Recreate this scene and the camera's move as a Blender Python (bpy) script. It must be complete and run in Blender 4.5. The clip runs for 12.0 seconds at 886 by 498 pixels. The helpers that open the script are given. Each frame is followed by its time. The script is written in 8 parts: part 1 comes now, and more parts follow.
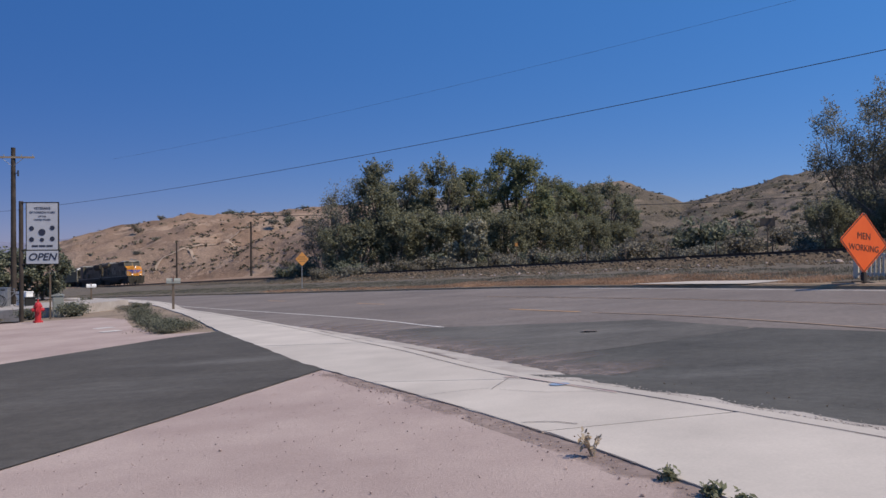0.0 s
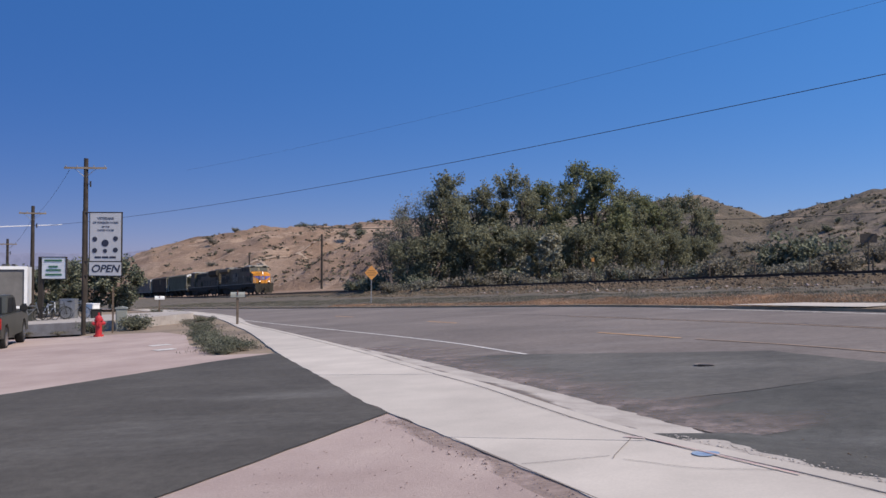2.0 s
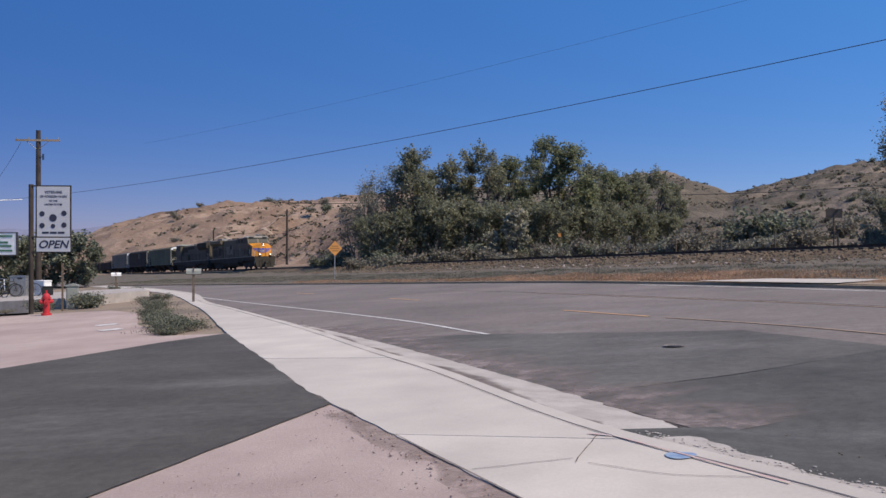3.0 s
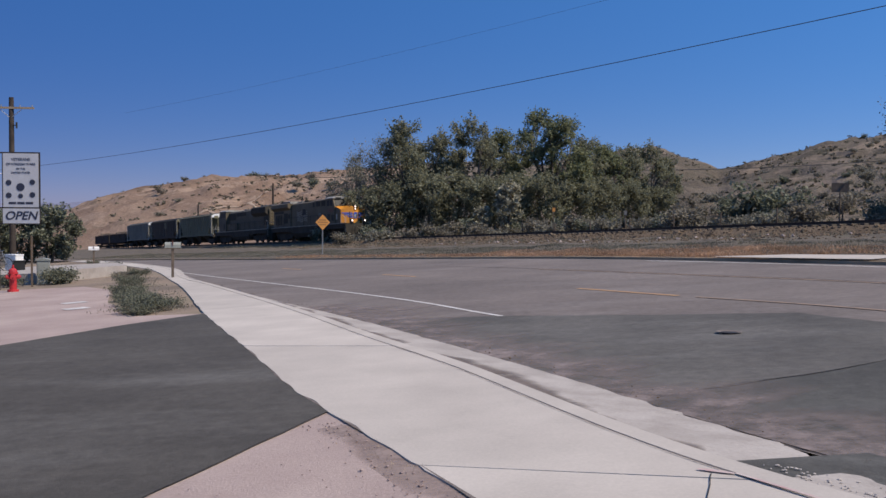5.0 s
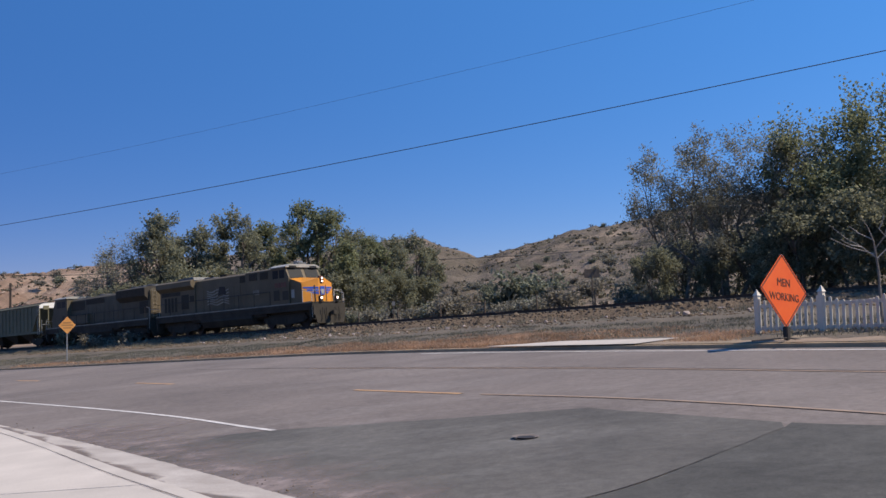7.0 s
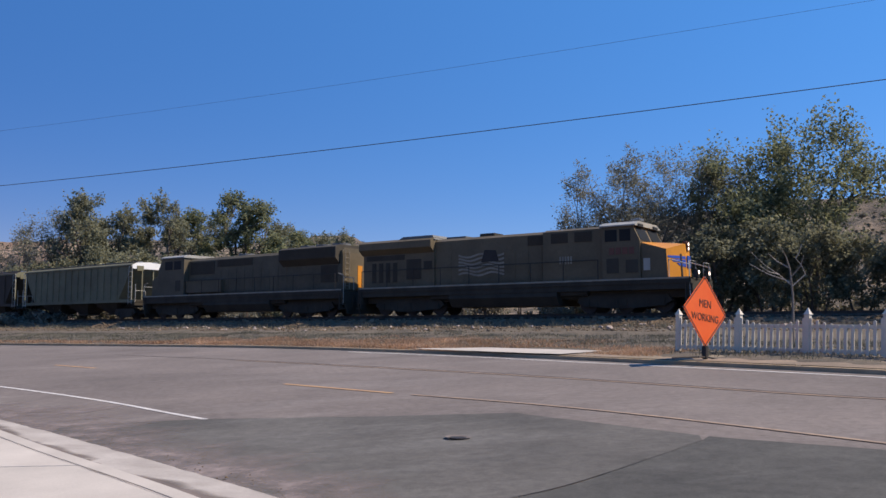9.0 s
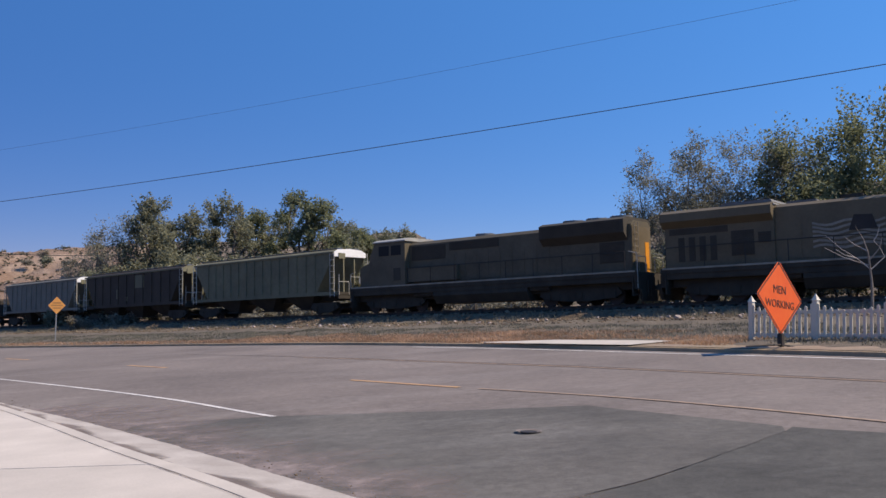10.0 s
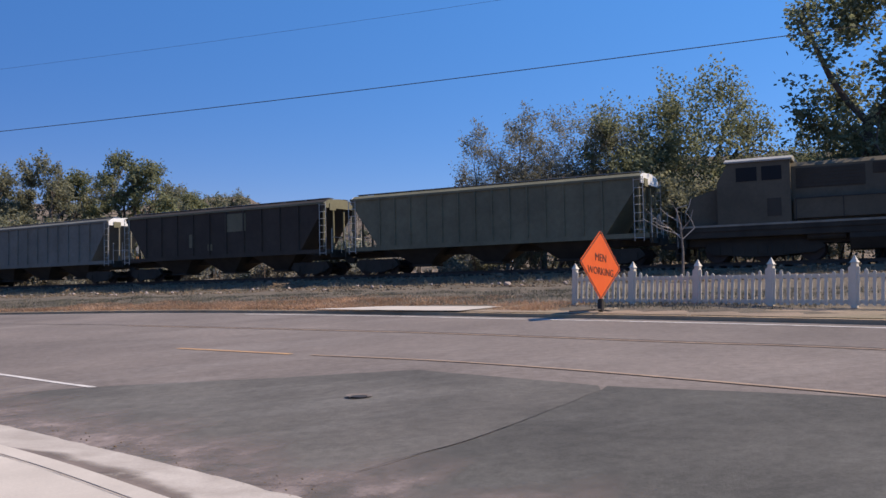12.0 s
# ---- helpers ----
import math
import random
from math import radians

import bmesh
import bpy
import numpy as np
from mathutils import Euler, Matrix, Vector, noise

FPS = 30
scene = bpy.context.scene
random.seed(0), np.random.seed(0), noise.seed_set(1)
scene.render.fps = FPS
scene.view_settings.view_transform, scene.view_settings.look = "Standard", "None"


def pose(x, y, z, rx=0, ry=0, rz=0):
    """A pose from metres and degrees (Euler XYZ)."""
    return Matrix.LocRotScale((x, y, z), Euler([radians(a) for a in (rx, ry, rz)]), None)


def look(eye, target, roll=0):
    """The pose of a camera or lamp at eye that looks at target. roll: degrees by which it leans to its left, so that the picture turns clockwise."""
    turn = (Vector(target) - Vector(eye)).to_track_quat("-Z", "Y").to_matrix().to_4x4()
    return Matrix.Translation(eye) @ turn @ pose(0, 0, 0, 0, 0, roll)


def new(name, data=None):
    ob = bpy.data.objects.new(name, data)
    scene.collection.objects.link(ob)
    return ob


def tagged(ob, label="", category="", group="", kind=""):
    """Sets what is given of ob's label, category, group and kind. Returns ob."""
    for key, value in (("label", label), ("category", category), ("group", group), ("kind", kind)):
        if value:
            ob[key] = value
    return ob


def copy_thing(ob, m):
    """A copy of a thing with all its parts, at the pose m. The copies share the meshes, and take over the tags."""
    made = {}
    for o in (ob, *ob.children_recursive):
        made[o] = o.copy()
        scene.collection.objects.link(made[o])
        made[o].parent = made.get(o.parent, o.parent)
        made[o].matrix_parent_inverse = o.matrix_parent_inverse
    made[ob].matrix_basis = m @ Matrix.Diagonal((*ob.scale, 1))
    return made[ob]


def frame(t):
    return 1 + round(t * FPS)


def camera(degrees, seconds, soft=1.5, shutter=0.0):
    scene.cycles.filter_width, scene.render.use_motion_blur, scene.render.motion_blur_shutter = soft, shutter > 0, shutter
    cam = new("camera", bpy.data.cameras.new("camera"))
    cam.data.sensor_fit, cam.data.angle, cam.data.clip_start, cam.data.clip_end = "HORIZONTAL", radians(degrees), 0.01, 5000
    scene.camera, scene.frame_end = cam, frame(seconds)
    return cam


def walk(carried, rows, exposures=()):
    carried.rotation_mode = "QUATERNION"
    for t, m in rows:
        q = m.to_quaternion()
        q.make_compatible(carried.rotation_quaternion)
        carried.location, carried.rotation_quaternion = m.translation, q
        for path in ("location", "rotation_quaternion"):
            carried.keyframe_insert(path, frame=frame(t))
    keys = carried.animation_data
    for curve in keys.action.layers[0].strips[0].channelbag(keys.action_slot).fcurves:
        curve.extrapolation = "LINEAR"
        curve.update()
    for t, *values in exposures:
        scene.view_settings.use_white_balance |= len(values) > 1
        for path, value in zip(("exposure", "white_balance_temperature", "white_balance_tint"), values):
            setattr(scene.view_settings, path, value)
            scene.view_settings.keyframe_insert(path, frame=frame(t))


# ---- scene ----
DURATION = 12.0
cam = camera(53.21, DURATION, soft=1.5)
# seconds, eye x y z, yaw to the left of +y, pitch up, roll
PATH = [
    (0, 0.001, -0.000, 1.498, 0.22, 0.38, -0.40),
    (0.5, -0.069, 0.655, 1.521, 4.49, 1.00, 0.06),
    (1, -0.152, 1.166, 1.474, 2.43, 0.68, -1.87),
    (1.5, -0.127, 1.770, 1.568, 9.00, 2.24, -3.10),
    (2, -0.283, 2.329, 1.550, 4.75, 1.29, 0.15),
    (2.5, -0.225, 2.874, 1.549, 5.33, -0.89, -1.47),
    (3, -0.160, 3.283, 1.559, 2.67, -0.30, 0.11),
    (3.2, -0.315, 3.430, 1.554, -0.94, -0.45, 1.54),
    (4.8, -0.648, 5.143, 1.510, 2.77, -1.26, -1.35),
    (5, -0.601, 5.359, 1.445, 1.80, -1.86, 0.32),
    (5.5, -0.531, 5.823, 1.550, 4.25, -1.42, -1.23),
    (6, -0.547, 6.238, 1.539, -6.69, 1.20, -1.78),
    (6.5, -0.403, 6.597, 1.593, -8.51, 1.56, -1.74),
    (7, -0.615, 6.646, 1.571, -13.33, 3.87, -1.72),
    (7.2, -0.627, 6.721, 1.549, -15.78, 2.77, -0.20),
    (8.8, -0.923, 6.406, 1.593, -17.00, 3.41, 3.10),
    (9, -0.910, 6.408, 1.567, -18.00, 4.01, 1.81),
    (9.5, -1.115, 6.543, 1.593, -14.81, 3.20, 1.86),
    (10, -0.881, 6.640, 1.539, -14.03, 3.57, 0.50),
    (10.5, -0.837, 6.646, 1.507, -15.43, 3.61, 0.29),
    (11, -0.894, 6.666, 1.556, -18.86, 3.55, -0.41),
    (11.5, -0.840, 6.630, 1.551, -22.32, 3.21, 0.33),
    (12, -0.837, 6.615, 1.525, -24.62, 1.55, 0.63),
]


def eye_pose(x, y, z, yaw, pitch, roll):
    a, p = radians(yaw), radians(pitch)
    ahead = Vector((-math.sin(a) * math.cos(p), math.cos(a) * math.cos(p), math.sin(p)))
    eye = Vector((x, y, z))
    return look(eye, eye + ahead, roll)


walk(cam, [(r[0], eye_pose(*r[1:])) for r in PATH], exposures=[(0.0, 0.04, 6600, 17), (1.5, 0.04, 6600, 17), (2.0, 0.20, 6600, 17), (3.2, 0.22, 6600, 17), (4.8, 0.08, 6600, 17), (5.5, 0.10, 6600, 17), (7.0, 0.32, 6700, 17), (9.0, 0.38, 6850, 18), (12.0, 0.42, 7000, 20)])

# ---- sky and sun ----
SUN_TO = Vector((0.927 * 0.629, -0.375 * 0.629, 0.777)).normalized()
world = bpy.data.worlds.new("world")
scene.world = world
world.use_nodes = True
wn = world.node_tree
sky = wn.nodes.new("ShaderNodeTexSky")
sky.sky_type = "NISHITA"
sky.sun_disc = False
sky.sun_elevation = math.asin(SUN_TO.z)
sky.sun_rotation = math.atan2(SUN_TO.x, SUN_TO.y)
sky.altitude = 1600
sky.air_density = 0.9
sky.dust_density = 0.0
sky.ozone_density = 3.0
rich = wn.nodes.new("ShaderNodeHueSaturation")
rich.inputs["Saturation"].default_value = 1.36
wn.links.new(sky.outputs[0], rich.inputs["Color"])
# a deep, clear blue
violet = wn.nodes.new("ShaderNodeMix")
violet.data_type, violet.blend_type = "RGBA", "MULTIPLY"
violet.inputs[0].default_value = 1.0
violet.inputs[7].default_value = (1.16, 0.985, 1.11, 1.0)
wn.links.new(rich.outputs[0], violet.inputs[6])
# thin dry air: the blue stays deep almost down to the skyline
deep = wn.nodes.new("ShaderNodeMix")
deep.data_type = "RGBA"
deep.inputs[0].default_value = 0.45
deep.inputs[7].default_value = (0.75, 2.6, 6.9, 1.0)
wn.links.new(violet.outputs[2], deep.inputs[6])
# and the whole sky brightens smoothly towards the sun
way = wn.nodes.new("ShaderNodeTexCoord")
towards = wn.nodes.new("ShaderNodeVectorMath")
towards.operation = "DOT_PRODUCT"
towards.inputs[1].default_value = SUN_TO
wn.links.new(way.outputs["Generated"], towards.inputs[0])
lift = wn.nodes.new("ShaderNodeMapRange")
for i, v in enumerate((-0.5, 1.0, 0.0, 1.0)):
    lift.inputs[i + 1].default_value = v
wn.links.new(towards.outputs["Value"], lift.inputs[0])
bright = wn.nodes.new("ShaderNodeMix")
bright.data_type, bright.blend_type = "RGBA", "MULTIPLY"
bright.inputs[0].default_value = 1.0
wn.links.new(deep.outputs[2], bright.inputs[6])
grade = wn.nodes.new("ShaderNodeMix")
grade.data_type = "RGBA"
grade.inputs[6].default_value, grade.inputs[7].default_value = (0.60, 0.565, 0.67, 1.0), (2.05, 2.12, 1.88, 1.0)
wn.links.new(lift.outputs[0], grade.inputs[0])
wn.links.new(grade.outputs[2], bright.inputs[7])
wn.links.new(bright.outputs[2], wn.nodes["Background"].inputs[0])
wn.nodes["Background"].inputs[1].default_value = 0.076
sun = new("sun", bpy.data.lights.new("sun", "SUN"))
sun.data.energy = 4.55
sun.data.angle = radians(0.53)
sun.data.color = (1.0, 0.915, 0.71)
sun.matrix_world = look((60, 20, 80), Vector((60, 20, 80)) - SUN_TO)

# ---- materials ----
def nodes_of(name):
    m = bpy.data.materials.new(name)
    m.use_nodes = True
    nt = m.node_tree
    return m, nt, nt.nodes["Principled BSDF"]


def put(nt, kind, **values):
    n = nt.nodes.new(kind)
    for k, v in values.items():
        n.inputs[k].default_value = v
    return n


def noise_at(nt, scale, detail=4.0, rough=0.55, generated=False):
    tc = nt.nodes.new("ShaderNodeTexCoord")
    n = put(nt, "ShaderNodeTexNoise", Scale=scale, Detail=detail, Roughness=rough)
    nt.links.new(tc.outputs["Object"], n.inputs["Vector"])
    return n


def ramp(nt, source, stops):
    r = nt.nodes.new("ShaderNodeValToRGB")
    while len(r.color_ramp.elements) < len(stops):
        r.color_ramp.elements.new(0.5)
    for e, (p, c) in zip(r.color_ramp.elements, stops):
        e.position, e.color = p, (*c, 1.0)
    nt.links.new(source, r.inputs[0])
    return r


def mixed(nt, kind, fac, a, b):
    m = nt.nodes.new("ShaderNodeMix")
    m.data_type, m.blend_type = "RGBA", kind
    if isinstance(fac, float):
        m.inputs[0].default_value = fac
    else:
        nt.links.new(fac, m.inputs[0])
    for i, v in ((6, a), (7, b)):
        if isinstance(v, tuple):
            m.inputs[i].default_value = (*v, 1.0)
        else:
            nt.links.new(v, m.inputs[i])
    return m.outputs[2]


def surface(name, a, b, coarse=0.6, fine=25.0, rough=0.85, metal=0.0, bump=0.3, dist=0.01, c=None, fine_mix=0.35, spread=(0.35, 0.65), vary=0.0, spec=0.3):
    """Two colours over coarse noise, a fine grain that darkens and lightens, and relief."""
    m, nt, p = nodes_of(name)
    n1 = noise_at(nt, coarse, 6.0, 0.6)
    stops = [(spread[0], a), (spread[1], b)] if c is None else [(spread[0], a), (0.5, b), (spread[1], c)]
    col = ramp(nt, n1.outputs["Fac"], stops).outputs[0]
    n2 = noise_at(nt, fine, 4.0, 0.7)
    g = ramp(nt, n2.outputs["Fac"], [(0.3, (0.62, 0.62, 0.62)), (0.7, (1.28, 1.28, 1.28))]).outputs[0]
    col = mixed(nt, "MULTIPLY", fine_mix, col, g)
    if vary:
        oi = nt.nodes.new("ShaderNodeObjectInfo")
        g2 = ramp(nt, oi.outputs["Random"], [(0.0, (1 - vary,) * 3), (1.0, (1 + vary,) * 3)]).outputs[0]
        col = mixed(nt, "MULTIPLY", 1.0, col, g2)
    nt.links.new(col, p.inputs["Base Color"])
    p.inputs["Roughness"].default_value = rough
    p.inputs["Metallic"].default_value = metal
    p.inputs["Specular IOR Level"].default_value = spec
    if bump:
        b_ = put(nt, "ShaderNodeBump", Strength=bump, Distance=dist)
        nt.links.new(n2.outputs["Fac"], b_.inputs["Height"])
        nt.links.new(b_.outputs[0], p.inputs["Normal"])
    return m


def asphalt(name, a, b, coarse, smear, coarse_grain):
    """Worn asphalt: mottling, pale drawn-out smears, and stones in the tar."""
    m, nt, p = nodes_of(name)
    n1 = noise_at(nt, coarse, 9.0, 0.66)
    col = ramp(nt, n1.outputs["Fac"], [(0.30, a), (0.70, b)]).outputs[0]
    tc = nt.nodes.new("ShaderNodeTexCoord")
    mp = nt.nodes.new("ShaderNodeMapping")
    mp.inputs["Rotation"].default_value = (0, 0, 1.15)
    mp.inputs["Scale"].default_value = (0.22, 0.9, 1.0)
    nt.links.new(tc.outputs["Object"], mp.inputs["Vector"])
    n3 = put(nt, "ShaderNodeTexNoise", Scale=1.0, Detail=7.0, Roughness=0.65)
    nt.links.new(mp.outputs[0], n3.inputs["Vector"])
    pale = ramp(nt, n3.outputs["Fac"], [(0.50, (0.0, 0.0, 0.0)), (0.72, (1.0, 1.0, 1.0))]).outputs[0]
    light = tuple(v + smear for v in b)
    k = mixed(nt, "MULTIPLY", 1.0, pale, (0.28, 0.28, 0.28))
    col = mixed(nt, "MIX", k, col, light)
    n2 = noise_at(nt, 42, 5.0, 0.75)
    g = ramp(nt, n2.outputs["Fac"], [(0.3, (0.6, 0.6, 0.6)), (0.7, (1.35, 1.35, 1.35))]).outputs[0]
    col = mixed(nt, "MULTIPLY", 0.35 + 0.3 * coarse_grain, col, g)
    n4 = noise_at(nt, 7.0, 6.0, 0.7)
    g4 = ramp(nt, n4.outputs["Fac"], [(0.35, (0.82, 0.82, 0.82)), (0.65, (1.12, 1.12, 1.12))]).outputs[0]
    col = mixed(nt, "MULTIPLY", 1.0, col, g4)
    nt.links.new(col, p.inputs["Base Color"])
    p.inputs["Roughness"].default_value = 0.92
    p.inputs["Specular IOR Level"].default_value = 0.25
    b_ = put(nt, "ShaderNodeBump", Strength=0.6, Distance=0.006 + 0.006 * coarse_grain)
    nt.links.new(n2.outputs["Fac"], b_.inputs["Height"])
    nt.links.new(b_.outputs[0], p.inputs["Normal"])
    return m


def glow(name, colour, strength):
    m, nt, p = nodes_of(name)
    p.inputs["Base Color"].default_value = (*colour, 1)
    p.inputs["Emission Color"].default_value = (*colour, 1)
    p.inputs["Emission Strength"].default_value = strength
    return m


def leafy(name, a, b, c, through_amount=0.35):
    """Leaves: colour varies leaf by leaf, and some light passes through."""
    m, nt, p = nodes_of(name)
    geo = nt.nodes.new("ShaderNodeNewGeometry")
    col = ramp(nt, geo.outputs["Random Per Island"], [(0.0, a), (0.5, b), (1.0, c)]).outputs[0]
    n = noise_at(nt, 0.35, 3.0)
    shade = ramp(nt, n.outputs["Fac"], [(0.3, (0.7, 0.7, 0.7)), (0.7, (1.2, 1.2, 1.2))]).outputs[0]
    col = mixed(nt, "MULTIPLY", 1.0, col, shade)
    nt.links.new(col, p.inputs["Base Color"])
    p.inputs["Roughness"].default_value = 0.7
    p.inputs["Specular IOR Level"].default_value = 0.2
    tr = nt.nodes.new("ShaderNodeBsdfTranslucent")
    nt.links.new(col, tr.inputs[0])
    mx = nt.nodes.new("ShaderNodeMixShader")
    mx.inputs[0].default_value = through_amount
    nt.links.new(p.outputs[0], mx.inputs[1])
    nt.links.new(tr.outputs[0], mx.inputs[2])
    nt.links.new(mx.outputs[0], nt.nodes["Material Output"].inputs[0])
    return m


def see_through(name, colour=(0.8, 0.9, 0.95), rough=0.02):
    m, nt, p = nodes_of(name)
    p.inputs["Base Color"].default_value = (*colour, 1)
    p.inputs["Transmission Weight"].default_value = 1.0
    p.inputs["Roughness"].default_value = rough
    return m


M = {
    "asphalt_old": asphalt("asphalt_old", (0.127, 0.107, 0.098), (0.203, 0.170, 0.154), 0.20, 0.10, 0.6),
    "asphalt_patch": asphalt("asphalt_patch", (0.075, 0.070, 0.064), (0.134, 0.123, 0.112), 0.42, 0.10, 0.7),
    "asphalt_drive": asphalt("asphalt_drive", (0.060, 0.054, 0.048), (0.094, 0.085, 0.075), 0.4, 0.12, 0.5),
    "concrete": surface("concrete", (0.40, 0.355, 0.315), (0.495, 0.44, 0.39), 0.9, 45, 0.9, bump=0.2, dist=0.003, vary=0.06, fine_mix=0.2, spread=(0.3, 0.68)),
    "concrete_worn": surface("concrete_worn", (0.31, 0.272, 0.245), (0.415, 0.372, 0.34), 1.8, 35, 0.92, bump=0.5, dist=0.008, vary=0.06),
    "soil": surface("soil", (0.078, 0.066, 0.052), (0.135, 0.11, 0.086), 0.7, 9, 0.95, bump=0.9, dist=0.04, c=(0.098, 0.083, 0.062), fine_mix=0.7),
    "grime": surface("grime", (0.13, 0.105, 0.095), (0.24, 0.195, 0.175), 2.5, 40, 0.95, bump=0.8, dist=0.01, fine_mix=0.7),
    "edge_dirt": surface("edge_dirt", (0.24, 0.175, 0.16), (0.35, 0.265, 0.245), 2.0, 40, 0.95, bump=0.9, dist=0.02, fine_mix=0.7),
    "gravel": surface("gravel", (0.315, 0.236, 0.215), (0.415, 0.325, 0.292), 0.5, 55, 0.95, bump=0.7, dist=0.012, fine_mix=0.45),
    "dirt": surface("dirt", (0.16, 0.125, 0.095), (0.26, 0.195, 0.145), 0.25, 9, 0.95, bump=0.7, dist=0.03, c=(0.20, 0.165, 0.11), fine_mix=0.5),
    "ballast": surface("ballast", (0.10, 0.068, 0.043), (0.155, 0.11, 0.072), 0.8, 9, 0.95, bump=1.0, dist=0.06, fine_mix=0.75),
    "rail": surface("rail", (0.05, 0.034, 0.026), (0.085, 0.058, 0.044), 2.0, 30, 0.7, 0.0, 0.2, 0.003),
    "tie": surface("tie", (0.05, 0.04, 0.035), (0.10, 0.085, 0.07), 2.0, 18, 0.9, vary=0.2),
    "line_white": surface("line_white", (0.44, 0.41, 0.39), (0.62, 0.585, 0.56), 3.0, 40, 0.8, bump=0.2, dist=0.002),
    "line_yellow": surface("line_yellow", (0.34, 0.20, 0.12), (0.46, 0.28, 0.14), 3.0, 40, 0.8, bump=0.2, dist=0.002),
    "line_yellow_worn": surface("line_yellow_worn", (0.22, 0.16, 0.125), (0.33, 0.235, 0.17), 3.0, 40, 0.8, bump=0.2, dist=0.002),
    "crack": surface("crack", (0.03, 0.026, 0.026), (0.06, 0.05, 0.05), 3.0, 40, 0.95),
    "bark": surface("bark", (0.07, 0.055, 0.045), (0.15, 0.12, 0.10), 3.0, 22, 0.95, bump=0.8, dist=0.02),
    "bark_pale": surface("bark_pale", (0.14, 0.115, 0.095), (0.24, 0.20, 0.17), 3.0, 22, 0.95, bump=0.8, dist=0.02),
    "dead_wood": surface("dead_wood", (0.25, 0.215, 0.19), (0.36, 0.32, 0.285), 3.0, 22, 0.9),
    "leaf_dark": leafy("leaf_dark", (0.155, 0.16, 0.105), (0.225, 0.225, 0.15), (0.31, 0.305, 0.21), 0.5),
    "leaf_mid": leafy("leaf_mid", (0.14, 0.155, 0.085), (0.21, 0.222, 0.125), (0.29, 0.30, 0.175), 0.5),
    "leaf_pale": leafy("leaf_pale", (0.10, 0.115, 0.08), (0.17, 0.18, 0.125), (0.24, 0.245, 0.18), 0.3),
    "leaf_silver": leafy("leaf_silver", (0.25, 0.235, 0.165), (0.37, 0.345, 0.25), (0.49, 0.455, 0.345), 0.3),
    "leaf_willow": leafy("leaf_willow", (0.165, 0.16, 0.12), (0.23, 0.222, 0.17), (0.31, 0.30, 0.23), 0.45),
    "leaf_sage": leafy("leaf_sage", (0.16, 0.15, 0.12), (0.23, 0.215, 0.17), (0.31, 0.29, 0.23), 0.35),
    "leaf_scrub": leafy("leaf_scrub", (0.085, 0.078, 0.055), (0.125, 0.112, 0.08), (0.17, 0.15, 0.11), 0.3),
    "grass_dry": leafy("grass_dry", (0.33, 0.19, 0.115), (0.43, 0.265, 0.165), (0.53, 0.36, 0.25), 0.4),
    "grass_grey": leafy("grass_grey", (0.15, 0.135, 0.105), (0.22, 0.195, 0.15), (0.30, 0.265, 0.205), 0.35),
    "grass_bank": leafy("grass_bank", (0.11, 0.105, 0.08), (0.165, 0.155, 0.118), (0.24, 0.22, 0.17), 0.3),
    "leaf_weed": leafy("leaf_weed", (0.17, 0.18, 0.105), (0.24, 0.245, 0.15), (0.33, 0.32, 0.21), 0.45),
}


def hill_material(name, soil, scrub_span, scrub_tone, scar):
    """Bare slopes with scrub and pale erosion scars."""
    m, nt, p = nodes_of(name)
    n1 = noise_at(nt, 0.028, 8.0, 0.66)
    base = ramp(nt, n1.outputs["Fac"], [(0.32, soil[0]), (0.48, soil[1]), (0.66, soil[2])]).outputs[0]
    n2 = noise_at(nt, 0.25, 6.0, 0.75)
    scrub = ramp(nt, n2.outputs["Fac"], [(0.52, (0.0, 0.0, 0.0)), (0.60, (1.0, 1.0, 1.0))]).outputs[0]
    n4 = noise_at(nt, 0.02, 3.0, 0.5)
    where = ramp(nt, n4.outputs["Fac"], [(0.40, (scrub_span[0],) * 3), (0.62, (scrub_span[1],) * 3)]).outputs[0]
    fac = mixed(nt, "MULTIPLY", 1.0, scrub, where)
    col = mixed(nt, "MIX", fac, base, scrub_tone)
    n5 = noise_at(nt, 0.04, 8.0, 0.7)
    n5.inputs["Distortion"].default_value = 1.2
    bare = ramp(nt, n5.outputs["Fac"], [(0.52, (0.0, 0.0, 0.0)), (0.57, (scar,) * 3)]).outputs[0]
    col = mixed(nt, "MIX", bare, col, (0.42, 0.31, 0.235))
    n3 = noise_at(nt, 1.5, 5.0, 0.7)
    grain = ramp(nt, n3.outputs["Fac"], [(0.3, (0.75, 0.75, 0.75)), (0.7, (1.2, 1.2, 1.2))]).outputs[0]
    col = mixed(nt, "MULTIPLY", 0.7, col, grain)
    nt.links.new(col, p.inputs["Base Color"])
    p.inputs["Roughness"].default_value = 0.95
    p.inputs["Specular IOR Level"].default_value = 0.1
    b = put(nt, "ShaderNodeBump", Strength=0.8, Distance=1.5)
    nt.links.new(n2.outputs["Fac"], b.inputs["Height"])
    nt.links.new(b.outputs[0], p.inputs["Normal"])
    return m


M["hill"] = hill_material("hillside", ((0.165, 0.105, 0.075), (0.235, 0.158, 0.116), (0.31, 0.222, 0.166)), (0.15, 0.8), (0.12, 0.096, 0.07), 0.45)
M["hill_scrub"] = hill_material("scrubby_slope", ((0.088, 0.072, 0.056), (0.125, 0.102, 0.08), (0.18, 0.147, 0.118)), (0.5, 1.0), (0.075, 0.068, 0.05), 0.25)


